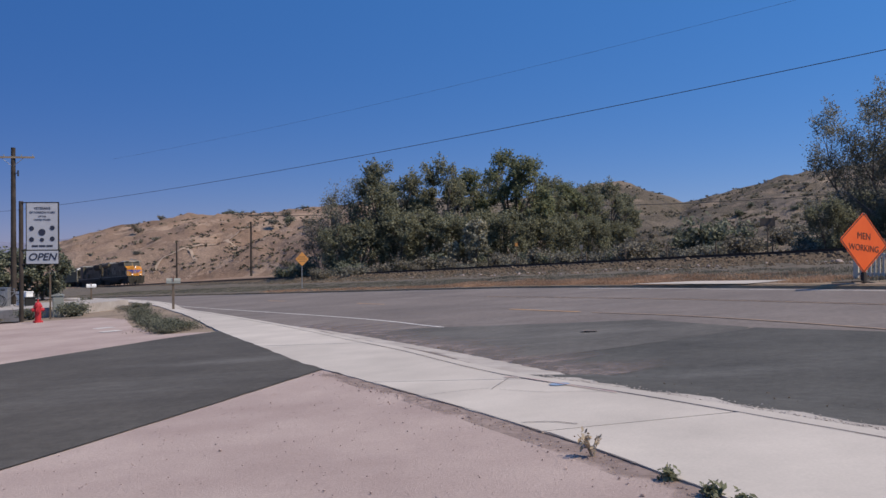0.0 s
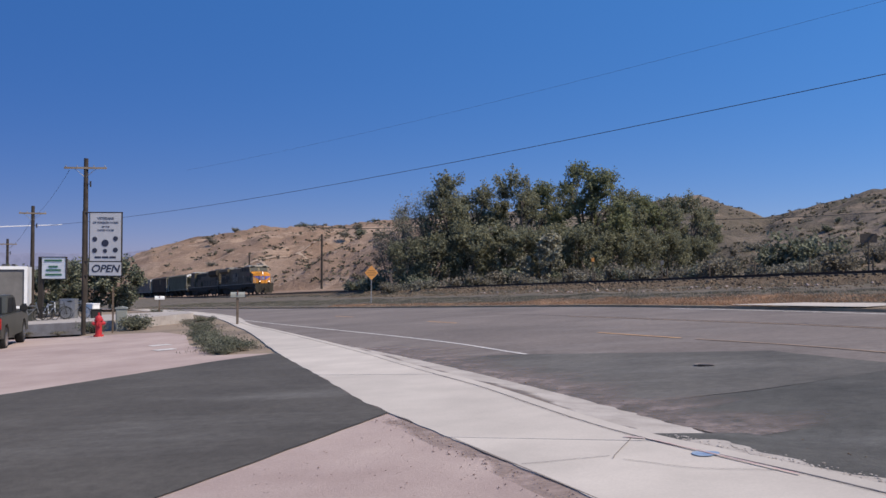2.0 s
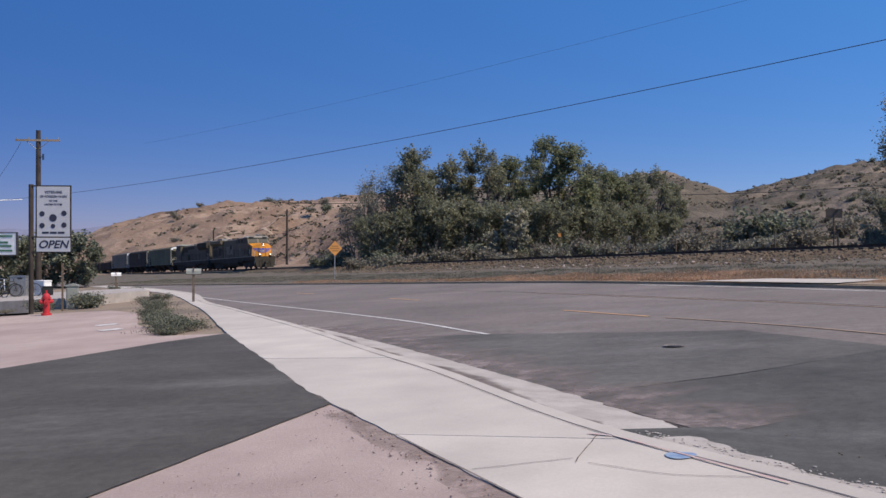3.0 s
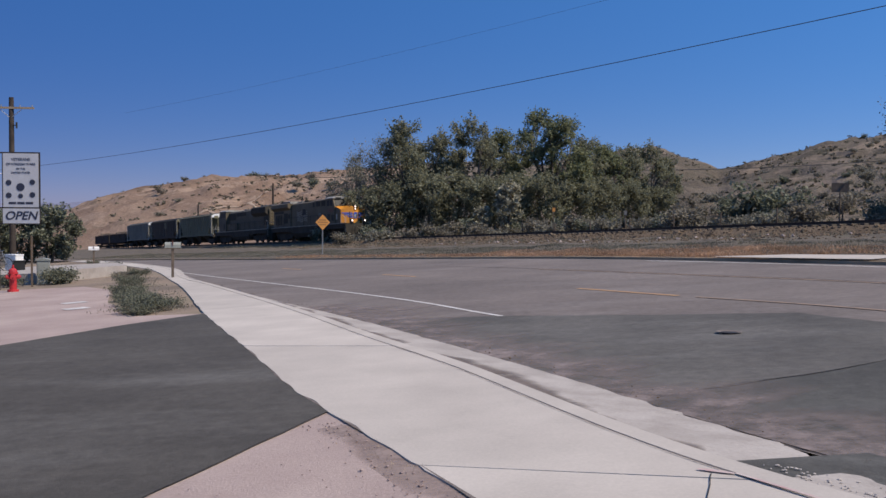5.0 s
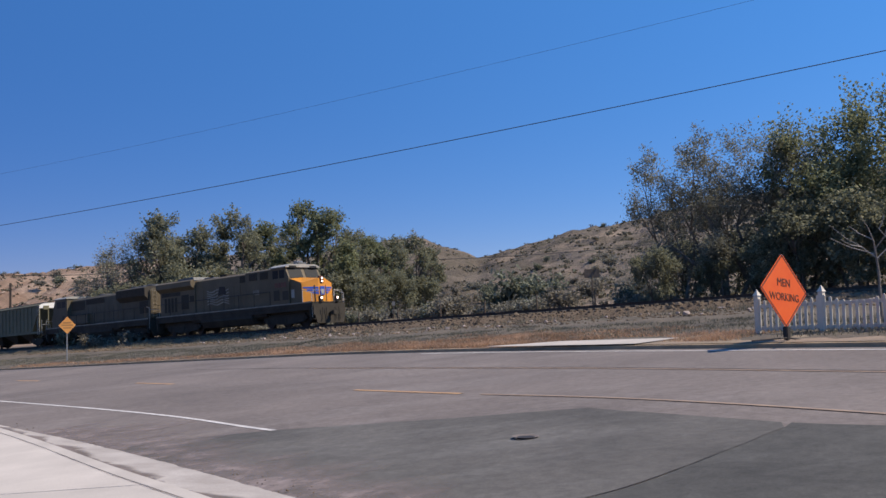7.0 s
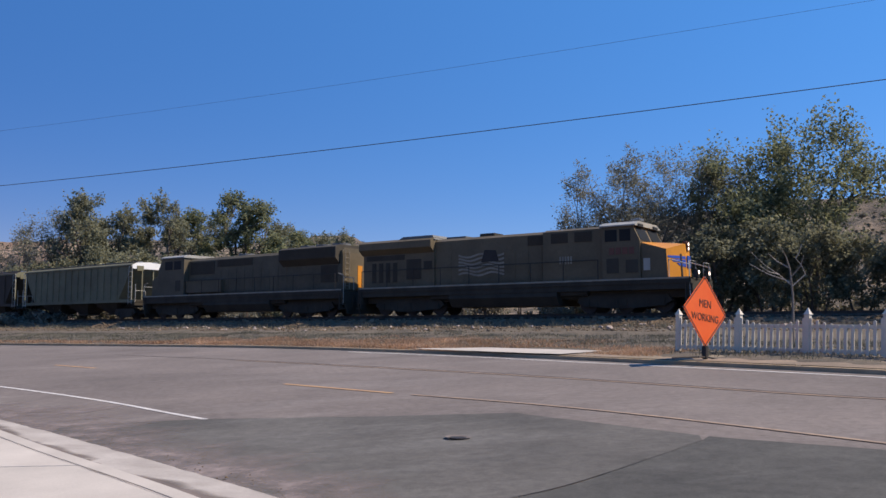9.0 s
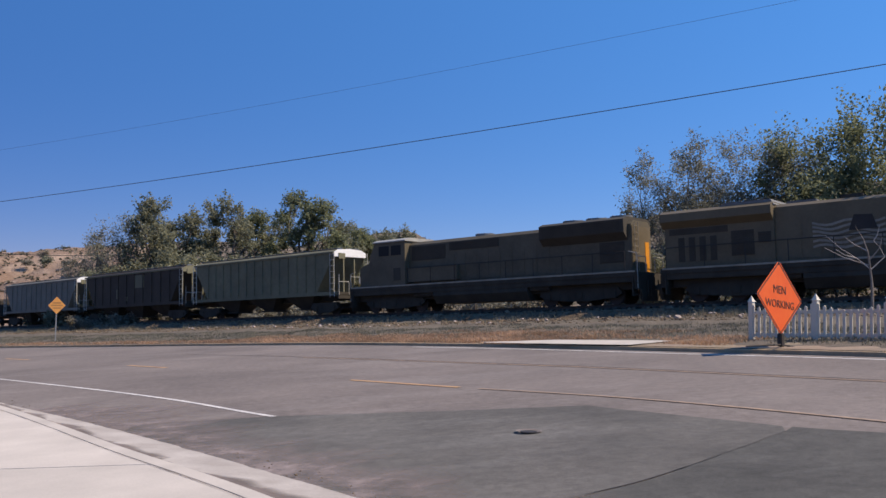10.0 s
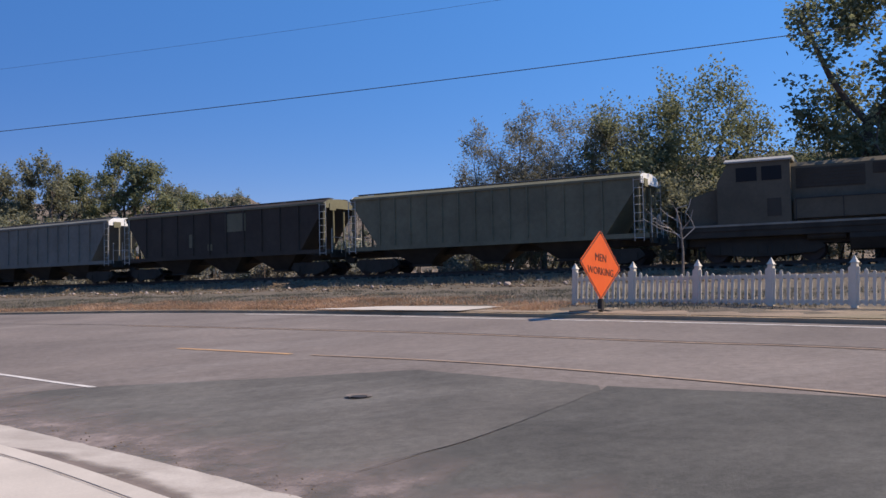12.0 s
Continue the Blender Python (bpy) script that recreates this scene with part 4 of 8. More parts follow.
def handrails(parent, x0, x1, y, z0, z1, step, material, turn):
    bm = B()
    n = max(1, round((x1 - x0) / step))
    for i in range(n + 1):
        x = x0 + (x1 - x0) * i / n
        rod(bm, (x, y, z0), (x, y, z1), 0.022, seg=6)
    rod(bm, (x0, y, z1), (x1, y, z1), 0.022, seg=6)
    part("handrail", bm, material, parent, turn=turn)


def panel(parent, x0, x1, y, z0, z1, material, turn, name="vent", slats=0, depth=0.02):
    """A raised panel on both flanks, its louvres proud."""
    for s in (-1, 1):
        bm = B()
        y0, y1 = sorted((s * y, s * (y + depth)))
        box(bm, x0, x1, y0, y1, z0, z1)
        for i in range(slats):
            z = z0 + (z1 - z0) * (i + 0.5) / slats
            ya, yb = sorted((s * (y + depth), s * (y + depth + 0.025)))
            box(bm, x0 + 0.03, x1 - 0.03, ya, yb, z - 0.018, z + 0.018)
        part(name, bm, material, parent, turn=turn)


def locomotive_base(t, turn, side):
    bm = B()
    box(bm, -10.6, 10.6, -1.5, 1.5, 1.12, 1.62, 0.02)
    box(bm, -10.2, 10.2, -1.0, 1.0, 0.75, 1.15, 0.02)
    for s in (-1, 1):
        box(bm, -10.6, 10.6, s * 1.52 - 0.02, s * 1.52 + 0.02, 1.42, 1.70)
    part("underframe", bm, M["under"], t, "black grimy underframe", turn=turn)
    for s in (-1, 1):
        bm = B()
        box(bm, -10.5, 10.5, *sorted((s * 1.535, s * 1.56)), 1.62, 1.71)
        part("walkway_edge", bm, M["loco_faded"], t, "dusty pale edge of the walkway", turn=turn)
    bm = B()
    prism(bm, [(-1.45, 1.3), (-1.5, 0.9), (-1.2, 0.42), (1.2, 0.42), (1.5, 0.9), (1.45, 1.3)], -3.7, 3.3, "yz")
    for s in (-1, 1):
        rod(bm, (3.45, s * 1.2, 1.05), (5.0, s * 1.2, 1.05), 0.18, seg=10)
        rod(bm, (-5.1, s * 1.2, 1.05), (-3.8, s * 1.2, 1.05), 0.18, seg=10)
    part("fuel_tank", bm, M["under"], t, turn=turn)
    for x in (-6.9, 6.9):
        bogie(t, x, (-2.05, 0.0, 2.05), 0.53, M["under"], turn)
    coupler(t, 11.15, turn)
    coupler(t, -11.15, turn)
    for x in (10.35, -10.35):
        s = 1 if x > 0 else -1
        for sy in (-1, 1):
            bm = B()
            for k in range(4):
                z = 0.45 + 0.3 * k
                box(bm, x + s * (0.25 - 0.05 * k) - 0.14, x + s * (0.25 - 0.05 * k) + 0.14, sy * 1.3 - 0.22, sy * 1.3 + 0.22, z, z + 0.04)
            x0, x1 = sorted((x - s * 0.05, x + s * 0.02))
            box(bm, x0, x1, sy * 1.3 - 0.25, sy * 1.3 + 0.25, 0.4, 1.5)
            part("step_well", bm, M["under"], t, turn=turn)
        bm = B()
        prism(bm, [(-1.4, 0.75), (1.4, 0.75), (1.2, 0.14), (-1.2, 0.14)], x + s * 0.28, x + s * 0.40, "yz")
        box(bm, *sorted((x - s * 0.1, x + s * 0.3)), -1.45, 1.45, 0.75, 1.4)
        for y in (-0.75, -0.4, 0.4, 0.75):
            rod(bm, (x + s * 0.45, y, 1.25), (x + s * 0.5, y * 1.1, 0.4), 0.03, seg=6)
        part("pilot", bm, M["under"], t, "black snow plough pilot with hoses", turn=turn)


def fan(parent, x, r, z, turn, material):
    bm = B()
    rod(bm, (x, 0, z), (x, 0, z + 0.16), r, seg=20)
    for k in range(6):
        a = k * math.tau / 6
        rod(bm, (x, 0, z + 0.18), (x + r * 0.9 * math.cos(a), r * 0.9 * math.sin(a), z + 0.18), 0.02, seg=5)
    part("roof_fan", bm, material, parent, turn=turn)


def lead_locomotive():
    t = tagged(new("locomotive"), "dusty yellow diesel freight locomotive, shade-painted flanks, bright yellow nose, headlights lit", "locomotive")
    turn = None
    side = M["loco_side_shaded"]
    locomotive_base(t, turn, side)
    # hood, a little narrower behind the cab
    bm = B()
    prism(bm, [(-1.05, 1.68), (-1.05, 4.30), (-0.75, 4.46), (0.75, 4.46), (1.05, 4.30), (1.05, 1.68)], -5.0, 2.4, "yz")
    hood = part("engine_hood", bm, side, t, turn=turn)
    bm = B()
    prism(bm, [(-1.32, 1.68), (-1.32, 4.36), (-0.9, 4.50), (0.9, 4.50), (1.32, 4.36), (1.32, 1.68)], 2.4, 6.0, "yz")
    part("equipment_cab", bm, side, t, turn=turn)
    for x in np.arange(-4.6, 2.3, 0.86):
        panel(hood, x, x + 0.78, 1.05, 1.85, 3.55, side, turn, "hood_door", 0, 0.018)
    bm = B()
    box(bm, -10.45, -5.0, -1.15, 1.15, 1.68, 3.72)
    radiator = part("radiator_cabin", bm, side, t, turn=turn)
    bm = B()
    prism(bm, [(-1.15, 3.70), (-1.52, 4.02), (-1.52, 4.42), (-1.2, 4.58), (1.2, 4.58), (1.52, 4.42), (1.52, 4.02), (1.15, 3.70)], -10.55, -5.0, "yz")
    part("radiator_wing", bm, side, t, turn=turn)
    bm = B()
    prism(bm, [(-7.6, 4.58), (-7.3, 4.72), (-5.1, 4.72), (-4.95, 4.46), (-5.0, 4.40)], -1.2, 1.2)
    part("radiator_top", bm, M["loco_grey"], t, turn=turn)
    panel(radiator, -10.2, -7.2, 1.15, 3.35, 3.66, M["vent"], turn, "vent", 0)
    for x in (-9.75, -9.2, -8.65, -8.1):
        panel(radiator, x, x + 0.32, 1.15, 2.0, 3.2, M["vent"], turn, "vent", 7)
    panel(radiator, -7.05, -5.95, 1.15, 2.15, 3.35, M["vent"], turn, "vent", 8)
    panel(radiator, -5.75, -5.15, 1.15, 2.7, 3.2, M["vent"], turn, "vent", 4)
    panel(t, 1.3, 2.35, 1.05, 3.72, 4.24, M["vent"], turn, "vent", 5)
    panel(t, 2.9, 3.9, 1.32, 3.72, 4.26, M["vent"], turn, "vent", 5)
    panel(t, 4.3, 5.3, 1.32, 3.72, 4.26, M["vent"], turn, "vent", 5)
    # cab with windows, roof and nose
    bm = B()
    prism(bm, [(5.95, 1.68), (5.95, 4.42), (7.62, 4.42), (8.02, 3.60), (8.02, 1.68)], -1.5, 1.5)
    cab = part("cab", bm, side, t, turn=turn)
    bm = B()
    prism(bm, [(-1.62, 4.38), (-1.62, 4.44), (-1.15, 4.62), (1.15, 4.62), (1.62, 4.44), (1.62, 4.38)], 5.85, 7.82, "yz")
    part("cab_roof", bm, M["loco_pale"], cab, "pale grey cab roof", turn=turn)
    for s in (-1, 1):
        for x0, x1 in ((6.12, 6.78), (6.92, 7.52)):
            bm = B()
            y0, y1 = sorted((s * 1.49, s * 1.515))
            box(bm, x0, x1, y0, y1, 3.62, 4.22)
            part("side_window", bm, M["glass_dark"], cab, turn=turn)
        y0, y1 = sorted((s * 1.5, s * 1.52))
        for i in range(4):
            bm = B()
            box(bm, 6.35 + i * 0.36, 6.63 + i * 0.36, y0, y1, 2.95, 3.3)
            part("number_bar", bm, M["loco_red"], cab, "faded red road number bar", turn=turn)
        bm = B()
        box(bm, 8.15, 8.5, *sorted((s * 1.38, s * 1.412)), 2.1, 2.7)
        part("stencil_plate", bm, M["loco_pale"], cab, turn=turn)
        bm = B()
        box(bm, 6.2, 6.85, y0, y1, 2.0, 2.75)
        box(bm, 7.25, 7.9, y0, y1, 2.0, 2.65)
        part("vent", bm, M["vent"], cab, turn=turn)
    for y0, y1 in ((-1.35, -0.15), (0.15, 1.35)):
        bm = B()
        v = [bm.verts.new(p) for p in ((8.04, y0, 3.62), (8.04, y1, 3.62), (7.70, y1, 4.32), (7.70, y0, 4.32), (7.98, y0, 3.60), (7.98, y1, 3.60), (7.64, y1, 4.30), (7.64, y0, 4.30))]
        for f in ((0, 1, 2, 3), (7, 6, 5, 4), (0, 4, 5, 1), (1, 5, 6, 2), (2, 6, 7, 3), (3, 7, 4, 0)):
            bm.faces.new([v[i] for i in f])
        part("windshield", bm, M["glass_dark"], cab, turn=turn)
    for y in (-0.95, 0.95):
        bm = B()
        box(bm, 7.66, 7.86, y - 0.32, y + 0.32, 4.33, 4.5, 0.02)
        part("number_board", bm, M["black"], cab, turn=turn)
    # a broad nose: flanks like the cab, a top that falls forward, a front bent to a blunt V
    def front_x(y, z):
        return 9.97 - 0.06 * (z - 1.68) - 0.5 * max(0.0, abs(y) - 0.3)

    bm = B()
    ys = (-1.40, -0.3, 0.3, 1.40)
    lo = [bm.verts.new((front_x(y, 1.68), y, 1.68)) for y in ys]
    tops = {-1.40: 3.12, -0.3: 3.42, 0.3: 3.42, 1.40: 3.12}
    hi = [bm.verts.new((front_x(y, tops[y]), y, tops[y])) for y in ys]
    back = [bm.verts.new((8.03, y, 3.60 if abs(y) < 1 else 3.50)) for y in ys]
    for i in range(3):
        bm.faces.new((lo[i], lo[i + 1], hi[i + 1], hi[i]))
        bm.faces.new((hi[i], hi[i + 1], back[i + 1], back[i]))
    bmesh.ops.recalc_face_normals(bm, faces=bm.faces)
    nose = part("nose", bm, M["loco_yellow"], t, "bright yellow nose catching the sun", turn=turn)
    # the nose flanks take the shaded copy of the yellow paint
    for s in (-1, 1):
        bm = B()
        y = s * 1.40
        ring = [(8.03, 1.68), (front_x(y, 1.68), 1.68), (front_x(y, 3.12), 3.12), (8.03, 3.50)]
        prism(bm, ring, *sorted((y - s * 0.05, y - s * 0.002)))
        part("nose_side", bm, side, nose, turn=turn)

    def on_front(bm, outline, proud=0.014):
        near = [bm.verts.new((front_x(y, z) + proud, y, z)) for y, z in outline]
        far = [bm.verts.new((front_x(y, z) - 0.01, y, z)) for y, z in outline]
        made = [bm.faces.new(near), bm.faces.new(far[::-1])]
        for i in range(len(outline)):
            j = (i + 1) % len(outline)
            made.append(bm.faces.new((near[i], far[i], far[j], near[j])))
        bmesh.ops.recalc_face_normals(bm, faces=made)

    for s in (-1, 1):
        bm = B()
        on_front(bm, [(s * 0.31, 2.78), (s * 0.7, 2.80), (s * 1.34, 2.80), (s * 1.34, 2.70), (s * 0.9, 2.66), (s * 0.31, 2.66)])
        on_front(bm, [(s * 0.31, 2.62), (s * 1.12, 2.62), (s * 1.06, 2.50), (s * 0.31, 2.46)])
        on_front(bm, [(s * 0.31, 2.42), (s * 0.84, 2.44), (s * 0.72, 2.32), (s * 0.31, 2.24)])
        part("wing_emblem", bm, M["loco_blue"], nose, "blue wing stripes beside the shield", turn=turn)
    bm = B()
    box(bm, 9.94, 9.98, -0.2, 0.2, 2.2, 2.82)
    shield = part("shield_emblem", bm, M["loco_blue"], nose, turn=turn)
    bm = B()
    box(bm, 9.98, 9.988, -0.13, 0.13, 2.28, 2.6)
    part("shield_bars", bm, M["loco_pale"], shield, turn=turn)
    for y in (-0.62, 0.34):
        bm = B()
        on_front(bm, [(y, 1.75), (y + 0.07, 1.75), (y + 0.07, 2.9), (y, 2.9)], 0.03)
        part("nose_door_edge", bm, M["iron"], nose, turn=turn)
    bm = B()
    for z in (3.19, 3.41):
        rod(bm, (9.72, 0.0, z), (9.96, 0.0, z), 0.12, seg=14)
    box(bm, 9.70, 9.91, -0.17, 0.17, 3.02, 3.58, 0.03)
    part("headlight_housing", bm, M["loco_red"], nose, turn=turn)
    for z in (3.19, 3.41):
        bm = B()
        rod(bm, (9.945, 0, z), (9.964, 0, z), 0.075, seg=14)
        part("headlight", bm, M["lamp_white"], nose, "lit white headlight", turn=turn)
    for y in (-0.74, 0.74):
        bm = B()
        box(bm, 10.5, 10.72, y - 0.14, y + 0.14, 1.66, 2.10, 0.03)
        holder = part("ditch_light_box", bm, M["black"], t, turn=turn)
        bm = B()
        rod(bm, (10.71, y, 1.95), (10.74, y, 1.95), 0.085, seg=14)
        part("ditch_light", bm, M["lamp_white"], holder, "lit ditch light", turn=turn)
    bm = B()
    box(bm, 10.16, 10.62, -1.3, 1.3, 1.60, 1.68)
    part("front_platform", bm, M["under"], t, turn=turn)
    for y0, y1 in ((-1.35, -0.55), (0.55, 1.35)):
        bm = B()
        for y in (y0, y1):
            rod(bm, (10.5, y, 1.66), (10.5, y, 2.5), 0.014, seg=6)
        rod(bm, (10.5, y0, 2.5), (10.5, y1, 2.5), 0.014, seg=6)
        part("front_handrail", bm, M["ladder_paint"], t, turn=turn)
    for y in (-1.48, 1.48):
        bm = B()
        rod(bm, (10.55, y, 0.6), (10.5, y, 2.3), 0.024, seg=6)
        rod(bm, (9.5, y, 1.68), (9.5, y, 2.6), 0.024, seg=6)
        rod(bm, (9.5, y, 2.6), (10.5, y, 2.3), 0.024, seg=6)
        part("step_handrail", bm, M["ladder_paint"], t, turn=turn)
    # walkway rails, a waving flag in stripes, roof fittings
    for y in (-1.5, 1.5):
        handrails(t, -10.3, 5.7, y, 1.68, 2.72, 1.9, M["iron"], turn)
    for s in (-1, 1):
        flag = B()
        for k in range(6):
            z = 2.25 + k * 0.21
            pts_lo = [(-3.3 + 0.28 * i, z + 0.09 * math.sin(i * 0.95 + 0.5 * k)) for i in range(12)]
            pts_hi = [(x, zz + 0.11) for x, zz in pts_lo]
            y0, y1 = sorted((s * 1.075, s * 1.085))
            prism(flag, pts_lo + pts_hi[::-1], y0, y1)
        part("flag_stripes", flag, M["loco_faded"], t, "waving pale flag stripes on the flank", turn=turn)
        bm = B()
        y0, y1 = sorted((s * 1.083, s * 1.093))
        prism(bm, [(-1.75, 2.95), (-0.55, 2.98), (-0.75, 3.6), (-1.5, 3.65)], y0, y1)
        part("flag_canton", bm, M["iron"], t, turn=turn)
        bm = B()
        for i in range(5):
            y0, y1 = sorted((s * 1.33, s * 1.342))
            box(bm, 3.4 + i * 0.16, 3.49 + i * 0.16, y0, y1, 2.6, 3.0)
        part("marking_bars", bm, M["loco_faded"], t, turn=turn)
    bm = B()
    box(bm, -2.2, -1.2, -0.55, 0.55, 4.46, 4.66, 0.04)
    part("exhaust_stack", bm, M["under"], t, turn=turn)
    bm = B()
    box(bm, -4.6, -3.2, -0.5, 0.5, 4.46, 4.6, 0.04)
    part("intake_box", bm, M["loco_grey"], t, turn=turn)
    bm = B()
    for k in range(3):
        rod(bm, (7.0, -0.2 + 0.2 * k, 4.82), (7.5, -0.2 + 0.2 * k, 4.84), 0.03, 0.07, seg=10)
    rod(bm, (7.05, 0, 4.7), (7.05, 0, 4.82), 0.03, seg=6)
    part("horn", bm, M["steel"], t, turn=turn)
    bm = B()
    box(bm, 6.2, 6.9, 0.3, 1.1, 4.70, 4.86, 0.04)
    part("air_conditioner", bm, M["loco_grey"], t, turn=turn)
    return t


def second_locomotive():
    """The trailing unit runs cab last, so all its parts are turned about."""
    t = tagged(new("locomotive"), "grimy dull yellow diesel locomotive, shade-painted flanks, running backwards behind the leader", "locomotive")
    turn = HALF_TURN
    # dull yellow with the flanks' shade put into the colour
    side = M["loco_dull_shaded"]
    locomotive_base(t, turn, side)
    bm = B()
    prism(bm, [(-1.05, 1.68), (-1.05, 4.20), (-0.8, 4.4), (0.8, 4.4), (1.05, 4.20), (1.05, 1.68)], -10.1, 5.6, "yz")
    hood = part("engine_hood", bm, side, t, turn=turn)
    for x in np.arange(-5.0, 2.0, 0.86):
        panel(hood, x, x + 0.78, 1.05, 1.85, 3.4, side, turn, "hood_door", 0, 0.018)
    bm = B()
    prism(bm, [(-1.05, 3.35), (-1.48, 3.75), (-1.48, 4.45), (-1.1, 4.6), (1.1, 4.6), (1.48, 4.45), (1.48, 3.75), (1.05, 3.35)], -9.9, -4.6, "yz")
    flare = part("radiator_flare", bm, M["vent"], t, turn=turn)
    panel(flare, -9.7, -4.8, 1.48, 3.78, 4.42, M["vent"], turn, "radiator_grille", 6, 0.015)
    panel(hood, -9.7, -8.2, 1.05, 2.2, 3.3, M["vent"], turn, "vent", 6)
    panel(hood, 2.6, 5.4, 1.05, 3.2, 4.1, M["vent"], turn, "vent", 6)
    panel(hood, -1.5, 2.3, 1.05, 3.65, 4.15, M["vent"], turn, "brake_grid", 4)
    panel(hood, 1.5, 5.5, 1.07, 1.85, 2.75, side, turn, "battery_box", 0, 0.28)
    for x in (-9.0, -7.5, -6.0):
        fan(t, x, 0.62, 4.6, turn, M["loco_grey"])
    fan(t, 0.3, 0.6, 4.4, turn, M["loco_grey"])
    bm = B()
    prism(bm, [(5.6, 1.68), (5.6, 4.52), (8.25, 4.52), (8.75, 3.6), (8.75, 1.68)], -1.5, 1.5)
    cab = part("cab", bm, side, t, turn=turn)
    bm = B()
    prism(bm, [(-1.58, 4.48), (-1.58, 4.55), (-1.15, 4.7), (1.15, 4.7), (1.58, 4.55), (1.58, 4.48)], 5.5, 8.4, "yz")
    part("cab_roof", bm, M["loco_pale"], cab, "pale cab roof edge", turn=turn)
    for s in (-1, 1):
        for x0, x1 in ((5.95, 6.8), (7.0, 7.9)):
            bm = B()
            box(bm, x0, x1, *sorted((s * 1.49, s * 1.515)), 3.62, 4.25)
            part("side_window", bm, M["glass_dark"], cab, turn=turn)
        bm = B()
        box(bm, 6.0, 6.6, *sorted((s * 1.5, s * 1.515)), 2.0, 2.8)
        part("vent", bm, M["vent"], cab, turn=turn)
    for y0, y1 in ((-1.35, -0.12), (0.12, 1.35)):
        bm = B()
        v = [bm.verts.new(p) for p in ((8.78, y0, 3.64), (8.78, y1, 3.64), (8.33, y1, 4.40), (8.33, y0, 4.40), (8.72, y0, 3.62), (8.72, y1, 3.62), (8.27, y1, 4.38), (8.27, y0, 4.38))]
        for f in ((0, 1, 2, 3), (7, 6, 5, 4), (0, 4, 5, 1), (1, 5, 6, 2), (2, 6, 7, 3), (3, 7, 4, 0)):
            bm.faces.new([v[i] for i in f])
        part("windshield", bm, M["glass_dark"], cab, turn=turn)
    bm = B()
    prism(bm, [(8.75, 1.68), (8.75, 3.45), (9.9, 3.1), (10.15, 2.9), (10.15, 1.68)], -1.05, 1.05)
    part("nose", bm, side, t, turn=turn, bevel=0.05)
    bm = B()
    box(bm, -10.14, -10.09, -1.02, 1.02, 1.7, 4.1)
    # the end's shade is put into its brown colour
    end = part("hood_end", bm, M["loco_side_shaded"], t, "end sheet browned for shade, with a ladder", turn=turn)
    bm = B()
    box(bm, -10.16, -10.143, -0.78, -0.36, 1.72, 3.3)
    # the yellow strip paints in the sunlit sliver of the end sheet
    part("end_door", bm, M["loco_yellow"], end, "narrow bright yellow strip painted as sunlight on the end", turn=turn)
    bm = B()
    for s in (0.5, 0.88):
        rod(bm, (-10.22, s, 1.75), (-10.22, s, 4.3), 0.016, seg=6)
    for k in range(7):
        rod(bm, (-10.22, 0.5, 1.95 + 0.36 * k), (-10.22, 0.88, 1.95 + 0.36 * k), 0.014, seg=6)
    part("ladder", bm, M["loco_faded"], end, turn=turn)
    for y in (-1.5, 1.5):
        handrails(t, -9.9, 5.4, y, 1.68, 2.72, 1.9, M["iron"], turn)
    for x in (-10.6, 10.6):
        for y in (-1.45, 1.45):
            bm = B()
            rod(bm, (x, y, 0.7), (x, y, 2.6), 0.024, seg=6)
            rod(bm, (x, y, 2.6), (x * 0.955, y, 2.72), 0.024, seg=6)
            inner = 0.5 if y > 0 else -0.5
            rod(bm, (x, y, 2.45), (x, inner, 2.45), 0.024, seg=6)
            rod(bm, (x, inner, 1.66), (x, inner, 2.45), 0.024, seg=6)
            part("end_handrail", bm, M["loco_pale"], t, turn=turn)
    return t


